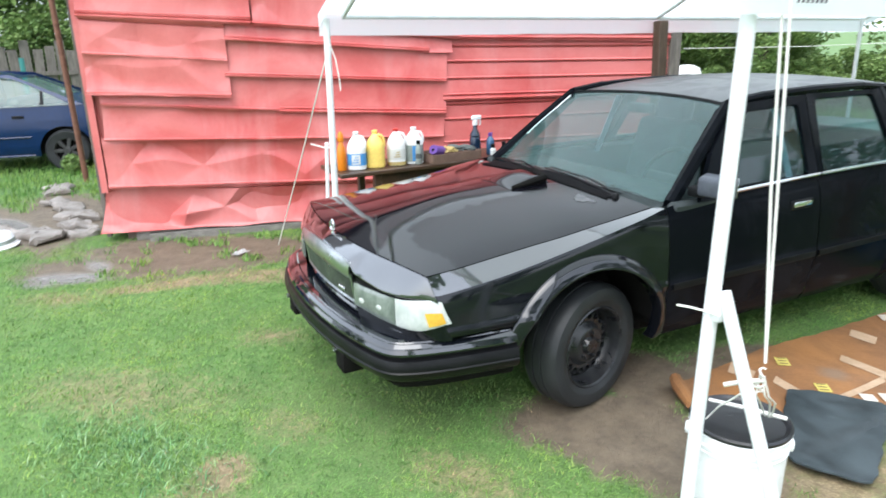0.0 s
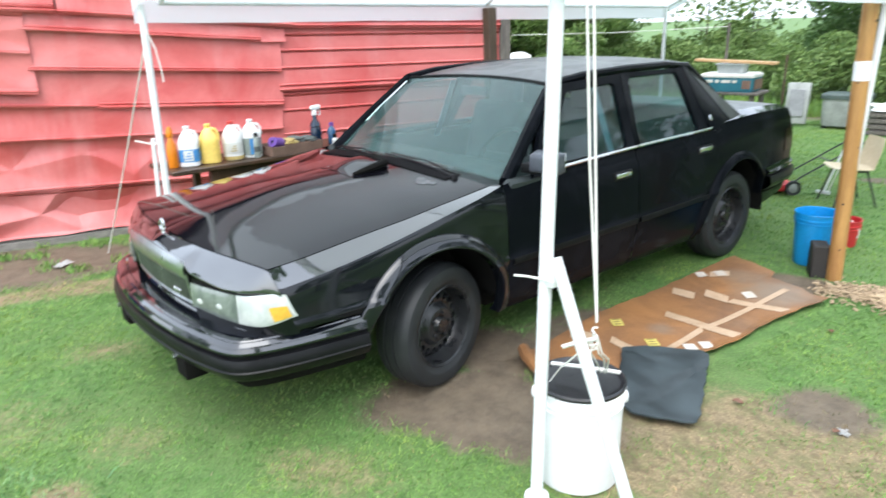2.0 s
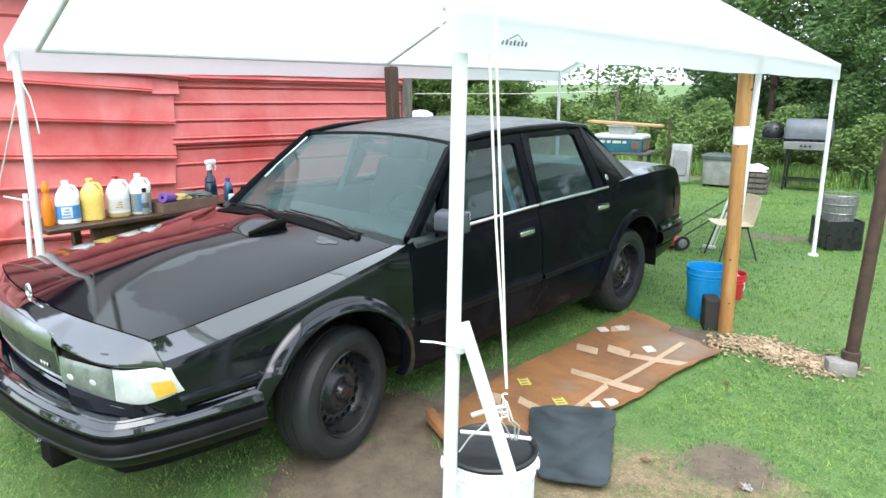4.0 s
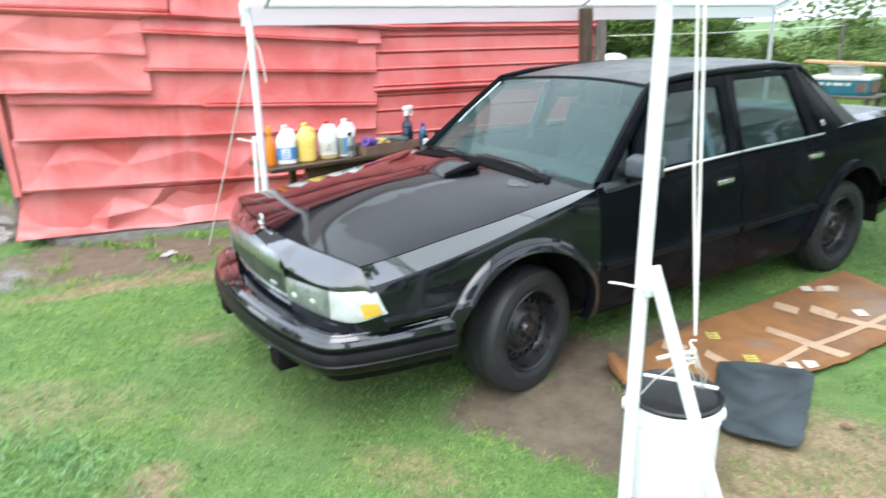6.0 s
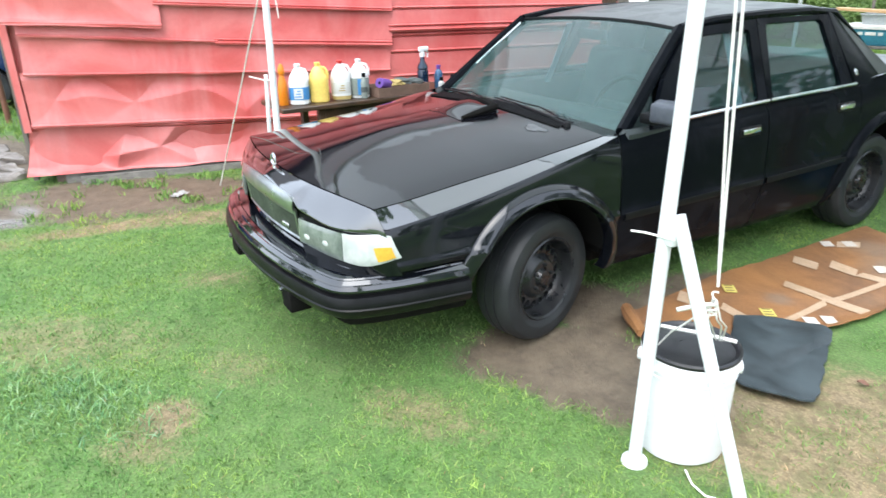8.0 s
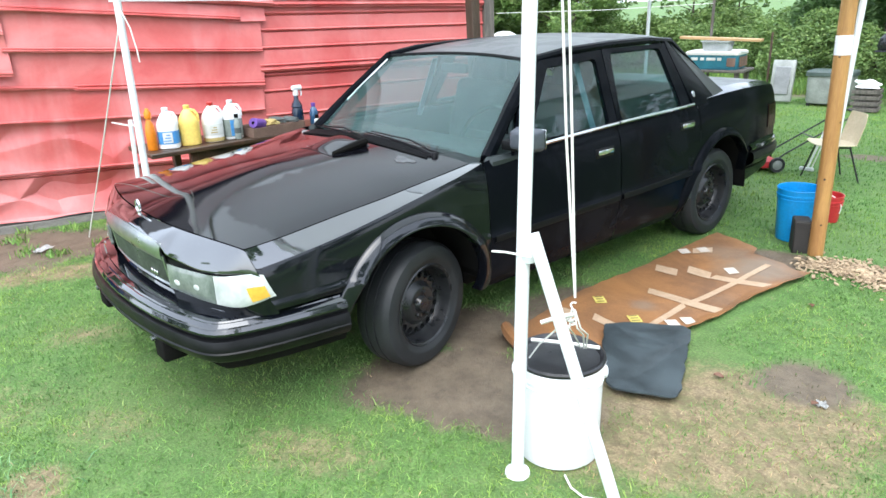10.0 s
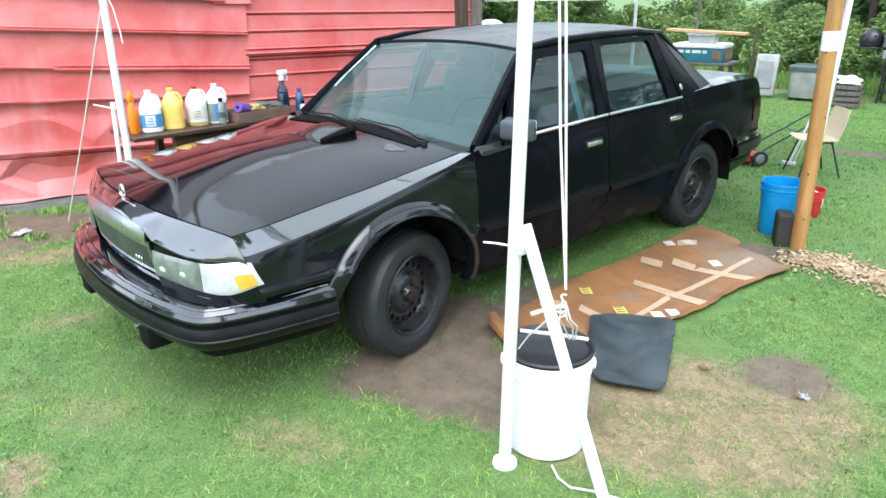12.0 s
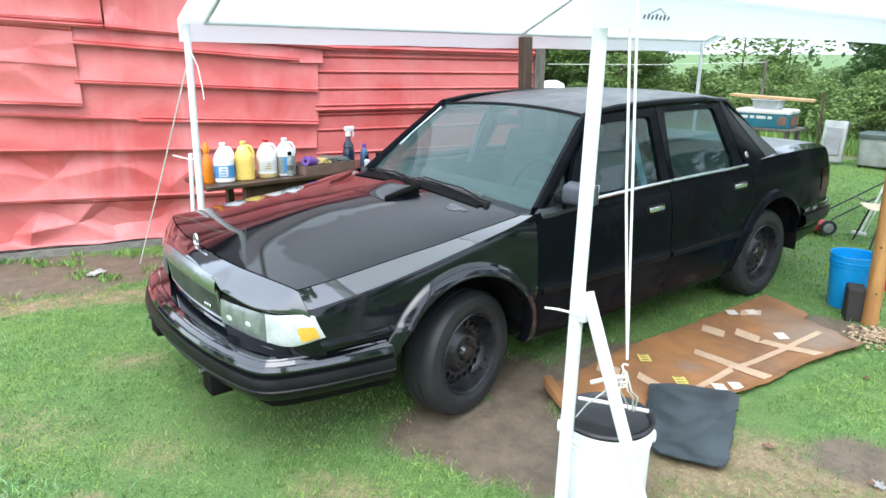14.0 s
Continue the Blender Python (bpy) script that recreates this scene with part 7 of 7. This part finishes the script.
def slabstone(x, y, sx, sy, sz, turn, mat, text):
    bm = box(BM(), (0, 0, 0), (sx, sy, sz), 0.018, seg=1)
    bmesh.ops.subdivide_edges(bm, edges=[e for e in bm.edges if e.calc_length() > 0.10], cuts=5, use_grid_fill=True)
    for v in bm.verts:
        q = Vector((v.co.x + x, v.co.y + y, 0))
        v.co += Vector((0.13 * noise.noise(q * 6), 0.13 * noise.noise(q * 6 + Vector((7, 3, 0))), (0.05 * noise.noise(q * 9) + 0.02 * noise.noise(q * 25)) * (1 if v.co.z > 0 else 0.2)))
    ob = part("rubble_slab", bm, mat, label=text, category="rubble", group="rubble beside the shed")
    ob.matrix_world = pose(x, y, ground_z(x, y) + sz * 0.2, rng.uniform(-5, 5), rng.uniform(-5, 5), turn)
for x, y, sx, sy, sz, turn in ((-4.25, -2.12, 0.36, 0.26, 0.075, 12), (-4.66, -2.10, 0.40, 0.3, 0.08, 30), (-4.1, -2.45, 0.6, 0.3, 0.06, 20), (-5.3, -2.25, 0.7, 0.30, 0.045, 15), (-4.6, -2.95, 0.8, 0.32, 0.05, 28), (-6.4, -2.35, 0.6, 0.3, 0.05, 5), (-3.95, -2.12, 0.25, 0.18, 0.06, 50)):
    slabstone(x, y, sx, sy, sz, turn, RUBBLE, "broken wet brown-grey slab sunk in the mud")
tub2 = thing("white_basin", "white plastic basin lying upside down on the grass", "basin", at=pose(-3.88, -2.78, 0.0, 4, 0, 0))
part("basin_body", lathe(BM(), [(0.20, 0.0), (0.205, 0.012), (0.185, 0.02), (0.165, 0.10), (0.15, 0.115), (0, 0.12)], 30), WHITE_PLASTIC, tub2)
part("basin_stripe", lathe(BM(), [(0.182, 0.04), (0.176, 0.07)], 30), CLEAR_LIQ, tub2)
LITTER = surface("dirty_clear_plastic", (0.46, 0.47, 0.46), (0.30, 0.29, 0.27), (0.2, 0.4), scale=20)
def crumpled(name, x, y, sx, sy, turn, mat, text):
    """A small crushed sheet with folds, lying on the ground."""
    def f(u, v):
        q = Vector((u * 4 + x, v * 4 + y, 2))
        return Vector(((u - 0.5) * sx * (1 + 0.5 * noise.noise(q)), (v - 0.5) * sy * (1 + 0.6 * noise.noise(q * 0.8)), 0.012 + 0.016 * noise.noise(q * 1.7)))
    ob = tagged(thicken(part(name, grid(BM(), f, 9, 9), mat, label=text, smooth=False), 0.002), category="litter")
    ob.matrix_world = pose(x, y, ground_z(x, y), 0, 0, turn)
crumpled("litter_scrap", -2.56, -0.92, 0.08, 0.14, 25, LITTER, "crushed pale plastic scrap in the mud")
crumpled("paper_scrap", 2.23, 0.92, 0.032, 0.04, 40, LITTER, "small grey plastic scrap on yellowed turf")
rp = thing("rusty_pipe", "tall rusty pipe standing beside the blue car", "pipe")
part("pipe", tube(BM(), [(-6.9, -2.02, 0), (-6.95, -2.05, 2.4)], 0.035, 10), surface("rusty_pipe_steel", (0.20, 0.085, 0.05), (0.13, 0.055, 0.035), (0.6, 0.8), scale=12), rp)
gp = thing("grey_fence_post", "weathered grey wooden post beside the shed corner", "post")
part("post", box(BM(), (-6.2, -1.78, 0.95), (0.08, 0.06, 1.9), 0.006, pose(0, 0, 0, 2, 1, 0)), OLD_WOOD, gp)
bp = thing("green_post", "turquoise painted metal fence post", "post")
part("post", tube(BM(), [(-14.2, -2.95, 0), (-14.2, -2.95, 1.5)], 0.05, 8), surface("turquoise_paint", (0.05, 0.25, 0.24), (0.03, 0.18, 0.17)), bp)
fence = thing("board_fence", "old grey wooden board fence behind the blue car", "fence", kind="structure")
for k in range(34):
    y = -9.2 + 0.225 * k
    h = 1.75 + 0.12 * math.sin(k * 2.3)
    part("fence_board", box(BM(), (-15.0 + 0.02 * math.sin(k * 5), y, h / 2), (0.025, 0.19, h), 0.004, pose(0, 0, 0, 2 * math.sin(k), 0, 0)), OLD_WOOD, fence)
for z in (0.4, 1.15):
    part("fence_rail", box(BM(), (-14.96, -5.4, z), (0.05, 7.7, 0.09), 0.005), OLD_WOOD, fence)


# ---- the blue sedan: local x runs to its nose, y to its left ----
BLUE_PAINT = surface("metallic_blue_car_paint", (0.004, 0.022, 0.085), (0.0035, 0.018, 0.068), (0.16, 0.24), metal=0.0, scale=3, relief=0.0, coat=0.15, specular=0.3)


def build_blue_car():
    car = thing("blue_sedan", "dark blue metallic sedan parked beyond the shed", "car", at=pose(-8.85, -2.03, -0.03, 0, 0, 258))
    top = [(-0.98, 0.80), (-0.9, 0.93), (-0.35, 0.96), (0.0, 1.05), (0.55, 1.31), (0.95, 1.39), (1.6, 1.39), (2.05, 1.30), (2.7, 0.95), (3.3, 0.86), (3.62, 0.72), (3.70, 0.55)]
    R = 0.35
    def low(x):
        z = 0.24
        for c in (0.0, 2.62):
            if abs(x - c) < R:
                z = max(z, 0.30 + math.sqrt(R * R - (x - c) ** 2))
        return z
    def belt(x):
        return lerp(x, (-0.98, -0.9, -0.3, 0.5, 2.2, 2.8, 3.3, 3.7), (0.78, 0.90, 0.93, 0.93, 0.90, 0.88, 0.82, 0.60))
    def hw(x):
        return lerp(x, (-0.98, -0.7, 0, 2.5, 3.3, 3.7), (0.70, 0.80, 0.85, 0.85, 0.80, 0.62))
    xs = sorted({round(x, 4) for x in list(np.linspace(-0.98, 3.7, 80)) + [c - R * math.cos(math.pi * k / 24) for c in (0, 2.62) for k in range(25)]})
    for s in (1, -1):
        bm, rows = BM(), []
        for x in xs:
            zb, zt = low(x), belt(x)
            row = []
            for k in range(13):
                z = zb + (zt - zb) * k / 12
                y = hw(x) + lerp(z, (0.2, 0.35, 0.6, 0.75, 0.95), (-0.07, -0.01, 0.0, -0.01, -0.05))
                row.append(bm.verts.new((x, s * y, z)))
            rows.append(row)
        for a, b in zip(rows, rows[1:]):
            for k in range(12):
                bm.faces.new((a[k], b[k], b[k + 1], a[k + 1]))
        part("body_side", bm, BLUE_PAINT, car)
        pts = [(-0.12, 0.955), (0.36, 1.20), (0.62, 1.315), (0.98, 1.345), (1.6, 1.345), (2.02, 1.27), (2.55, 0.945)]
        def gx(z):
            return lerp(z, (0.93, 1.36), (0.80, 0.58))
        outer = [(-0.30, 0.935)] + [(x, z + 0.045) for x, z in pts[1:6]] + [(2.72, 0.91)]
        bm = BM()
        o = [bm.verts.new((x, s * gx(z), z)) for x, z in outer]
        i = [bm.verts.new((x, s * (gx(z) - 0.004), z)) for x, z in pts]
        for k in range(7):
            bm.faces.new((o[k], o[(k + 1) % 7], i[(k + 1) % 7], i[k]))
        part("window_frame", bm, BLUE_PAINT, car, smooth=False)
        for x0, x1 in ((-0.12, 0.22), (0.26, 1.12), (1.18, 2.55)):
            lowline = [(x0, 0.955), (x1, 0.95)]
            upper = [(x, lerp(x, [p[0] for p in pts], [p[1] for p in pts])) for x in np.linspace(x1, x0, 10)]
            bm = BM()
            bm.faces.new([bm.verts.new((x, s * (gx(z) - 0.012), z)) for x, z in lowline + [p for p in upper if p[1] > 0.958]])
            part("side_window", bm, CAR_GLASS, car).visible_shadow = False
        for x in (0.24, 1.15):
            part("pillar", tube(BM(), [(x, s * 0.80, 0.94), (x, s * 0.61, lerp(x, [p[0] for p in pts], [p[1] for p in pts]))], 0.026, 6), TRIM_BLACK, car)
        part("belt_line", tube(BM(), [(-0.1, s * 0.808, 0.945), (1.2, s * 0.815, 0.94), (2.5, s * 0.81, 0.93)], 0.008, 5), CHROME_DULL, car)
        part("side_moulding", tube(BM(), [(0.42, s * 0.855, 0.52), (2.2, s * 0.857, 0.52)], 0.012, 6), BLUE_PAINT, car)
        part("sill_strip", tube(BM(), [(0.42, s * 0.82, 0.26), (2.2, s * 0.82, 0.26)], 0.014, 6), BLUE_PAINT, car)
        for x in (0.55, 1.45):
            part("door_handle", box(BM(), (x, s * 0.848, 0.80), (0.15, 0.02, 0.035), 0.008), TRIM_BLACK, car)
    prof = [p for p in top]
    def deck(u, v):
        t = u * (len(prof) - 1)
        k = min(len(prof) - 2, int(t))
        x = prof[k][0] + (prof[k + 1][0] - prof[k][0]) * (t - k)
        z = prof[k][1] + (prof[k + 1][1] - prof[k][1]) * (t - k)
        w = min(hw(x) - 0.05, lerp(z, (0.93, 1.38), (0.79, 0.60)))
        a = 2 * v - 1
        return Vector((x, a * w, z - 0.03 * a * a))
    part("top_skin", grid(BM(), deck, 66, 10, lambda u, v: not (0.275 < u < 0.36 or 0.64 < u < 0.72)), BLUE_PAINT, car)
    part("screen_glass", grid(BM(), lambda u, v: deck(0.275 + 0.085 * u, v) + Vector((0, 0, -0.004)), 8, 8), CAR_GLASS, car)
    part("screen_glass", grid(BM(), lambda u, v: deck(0.64 + 0.08 * u, v) + Vector((0, 0, -0.004)), 8, 8), CAR_GLASS, car)
    part("cabin_floor", box(BM(), (1.3, 0, 0.45), (4.2, 1.45, 0.4), 0.05), WELL, car)
    for x in (0.7, 1.5):
        part("seat", box(BM(), (x, 0, 0.80), (0.16, 1.2, 0.5), 0.05, pose(0, 0, 0, 0, -14, 0), 2), CLOTH_GREY, car)
    for x in (0.0, 2.62):
        for s in (1, -1):
            w = new("wheel")
            w.parent = car
            w.matrix_basis = pose(x, s * 0.74, 0.30, -90 * s, 0, 0)
            part("tyre", lathe(BM(), [(0.18, -0.08), (0.27, -0.09), (0.30, -0.06), (0.30, 0.06), (0.27, 0.09), (0.18, 0.08)], 36, closed=True), RUBBER, w)
            bm = BM()
            for k in range(7):
                box(bm, (0.10 * math.cos(k * 0.8976), 0.10 * math.sin(k * 0.8976), 0.07), (0.17, 0.05, 0.02), 0.006, pose(0, 0, 0, 0, 0, math.degrees(k * 0.8976)))
            lathe(bm, [(0.165, 0.05), (0.185, 0.07), (0.18, 0.08), (0.165, 0.07)], 30)
            lathe(bm, [(0.05, 0.08), (0.04, 0.09), (0, 0.09)], 16)
            part("wheel_disc", bm, surface("grimy_alloy", (0.06, 0.06, 0.06), (0.03, 0.03, 0.03), (0.4, 0.55), metal=0.4), w)
            part("wheel_back", lathe(BM(), [(0.18, 0.03), (0, 0.03)], 24), WELL, w)
    return car


build_blue_car()


# ---- trees and hedges ----
BARK = surface("grey_brown_bark", (0.11, 0.085, 0.065), (0.07, 0.055, 0.042), (0.8, 0.9), scale=12, fine=60, relief=0.6)


def leaf_material(name, stops):
    m, nt, b = nodes_of(name)
    geo = nt.nodes.new("ShaderNodeNewGeometry")
    col = ramp(nt, geo.outputs["Random Per Island"], stops)
    nt.links.new(col, b.inputs["Base Color"])
    b.inputs["Roughness"].default_value = 0.5
    tr = nt.nodes.new("ShaderNodeBsdfTranslucent")
    nt.links.new(col, tr.inputs["Color"])
    mx = nt.nodes.new("ShaderNodeMixShader")
    mx.inputs[0].default_value = 0.3
    nt.links.new(b.outputs[0], mx.inputs[1])
    nt.links.new(tr.outputs[0], mx.inputs[2])
    nt.links.new(mx.outputs[0], nt.nodes["Material Output"].inputs["Surface"])
    return m


LEAF_A = leaf_material("green_leaves", [(0.0, (0.075, 0.15, 0.050)), (0.5, (0.115, 0.215, 0.066)), (1.0, (0.17, 0.28, 0.092))])
LEAF_B = leaf_material("light_green_leaves", [(0.0, (0.105, 0.185, 0.055)), (0.5, (0.165, 0.270, 0.075)), (1.0, (0.25, 0.345, 0.110))])


def leaves_mesh(name, clumps, count, size, seed, material):
    rng = np.random.default_rng(seed)
    c = np.array([k[:3] for k in clumps])
    r = np.array([k[3] for k in clumps])
    pick = rng.choice(len(clumps), count, p=r ** 2 / (r ** 2).sum())
    d = rng.normal(size=(count, 3))
    d /= np.linalg.norm(d, axis=1)[:, None]
    p = c[pick] + d * (r[pick] * rng.uniform(0.45, 1.08, count) ** 0.6)[:, None] * np.array([1, 1, 0.8])
    p[:, 2] = np.maximum(p[:, 2], 0.03)
    a = rng.normal(size=(count, 3))
    a[:, 2] *= 0.5
    a /= np.linalg.norm(a, axis=1)[:, None]
    b = np.cross(a, rng.normal(size=(count, 3)))
    b /= np.linalg.norm(b, axis=1)[:, None]
    s = (size * rng.uniform(0.6, 1.4, count))[:, None]
    fold = np.cross(a, b) * s * 0.15
    v = np.stack([p - a * s, p - b * s * 0.45 + fold, p + a * s, p + b * s * 0.45 + fold], 1).reshape(-1, 3)
    k = np.arange(count)[:, None] * 4
    me = bpy.data.meshes.new(name)
    me.from_pydata(v.tolist(), [], (k + np.arange(4)).tolist())
    me.materials.append(material)
    return new(name, me)


def tree(x, y, h, spread, seed, material, label, base=0.25, count=7000, size=0.085, name="tree", trunk=0.10):
    rng = random.Random(seed)
    t = thing(name, label, "tree" if name == "tree" else "bush", at=pose(x, y, -0.02))
    bm = BM()
    top = Vector((rng.uniform(-0.3, 0.3), rng.uniform(-0.3, 0.3), h * 0.8))
    tube(bm, [(0, 0, 0), top * 0.4 + Vector((rng.uniform(-0.1, 0.1), 0, 0)), top], [trunk, trunk * 0.7, trunk * 0.2], 8)
    clumps = []
    n = 15 if name == "tree" else 11
    for k in range(n):
        z = h * (base + (0.97 - base) * (k + rng.random()) / n)
        w = spread * (0.35 + 0.75 * math.sin(math.pi * min(1, max(0.05, (z / h - base + 0.12) / (1.12 - base)))))
        a = k * 2.4 + rng.random()
        e = Vector((w * 0.62 * math.cos(a), w * 0.62 * math.sin(a), z))
        s = top * min(1, max(0.1, (z - 0.25 * spread) / (h * 0.8)))
        tube(bm, [s, (s + e) / 2 + Vector((0, 0, -0.05 * spread)), e], [trunk * 0.35, trunk * 0.2, trunk * 0.06], 5)
        clumps.append((*e, spread * rng.uniform(0.26, 0.46)))
        for j in range(2):
            clumps.append((e.x + rng.uniform(-1, 1) * spread * 0.45, e.y + rng.uniform(-1, 1) * spread * 0.45, e.z + rng.uniform(-0.4, 0.4) * spread * 0.5, spread * rng.uniform(0.12, 0.25)))
    part("trunk", bm, BARK, t)
    cr = leaves_mesh("crown", clumps, count, size, seed, material)
    cr.parent = t
    return t


base_trees = [tree(1.2, 13.2, 6.5, 2.3, 21, LEAF_A, "tall dense green tree at the yard's edge", 0.12, 16000, 0.07), tree(-1.6, 13.8, 5.6, 2.0, 22, LEAF_A, "leafy green tree with low branches", 0.10, 16000, 0.068), tree(-7.5, 11.0, 4.2, 1.7, 23, LEAF_B, "light green bushy tree behind the shed", 0.08, 14000, 0.062)]
# The last four stand out of view, added to darken the car's reflections.
for b, x, y, s, turn in ((0, -0.4, 15.2, 1.15, 60), (1, 2.9, 12.4, 1.1, 130), (0, 3.9, 14.5, 1.25, 200), (1, 0.4, 12.2, 0.62, 250), (2, -9.2, 10.2, 1.1, 120), (2, -9.3, 13.5, 1.25, 210), (2, -10.8, 11.6, 1.2, 300), (1, -12.5, 13.5, 1.2, 20), (2, -6.6, 10.2, 0.72, 330), (1, -2.7, 15.6, 0.75, 90), (0, -17.5, -4.5, 1.0, 10), (0, -19, -2.8, 1.1, 40), (1, -19.5, -6, 1.2, 190), (2, -16.6, -3.4, 1.0, 260), (1, -16.8, -6.4, 1.0, 310), (1, -18.0, -7.5, 1.1, 100), (2, -17.0, -1.6, 1.3, 160), (0, -21.0, -10.0, 1.2, 220), (1, -20.0, 1.0, 1.2, 280), (1, 6.0, 11.5, 1.0, 340), (0, 9, 8, 1.1, 15), (1, 10, 2, 1.1, 75), (0, 11, -5, 1.2, 150), (2, -11, -13, 1.5, 10)):
    copy_thing(base_trees[b], pose(x, y, -0.02, 0, 0, turn) @ Matrix.Scale(s, 4))
bush = tree(-3.9, 12.2, 0.9, 0.8, 31, LEAF_B, "low light green bush at the lawn's edge", 0.05, 11000, 0.031, "bush", 0.03)
for x, y, s, turn in ((-2.4, 11.6, 1.3, 50), (-5.0, 13.0, 1.5, 120), (-4.4, 11.9, 1.1, 10), (-5.6, 12.2, 1.3, 300), (-6.4, 11.3, 1.3, 200), (1.6, 10.8, 1.1, 260), (0.9, 11.2, 1.1, 310), (-0.9, 11.6, 1.2, 30), (-7.3, 9.4, 1.0, 80), (-8.7, 9.0, 1.2, 140), (-10.5, 9.5, 1.4, 10), (-3.2, 18, 1.2, 60), (-5.5, 19, 1.4, 90), (-7.5, 20, 1.3, 150), (2.4, 11.0, 0.9, 170), (-16.2, -5.5, 1.3, 20), (-16.4, -3.4, 1.1, 70)):
    copy_thing(bush, pose(x, y, -0.02, 0, 0, turn) @ Matrix.Scale(s, 4))
sapling = tree(-5.35, 12.9, 3.4, 1.15, 35, LEAF_B, "thin sapling with sparse drooping leaves", 0.42, 800, 0.07, "tree", 0.035)
copy_thing(sapling, pose(-4.75, 14.2, -0.02, 0, 0, 140) @ Matrix.Scale(0.95, 4))
weed = tree(-7.75, -2.15, 0.24, 0.17, 33, LEAF_B, "tuft of green weeds beside the wheel", 0.05, 500, 0.045, "weed", 0.008)
for x, y, s, turn in ((-6.5, -1.75, 0.45, 40), (-6.2, -1.75, 0.40, 80)):
    copy_thing(weed, pose(x, y, -0.01, 0, 0, turn) @ Matrix.Scale(s, 4))
tall = blades("tall_weeds", 30000, -9.0, 3.5, 10.2, 12.6, 0.08, 0.34, 0.007, GRASS, lambda x, y: 0.8, "tall rough grass along the hedge", 15)
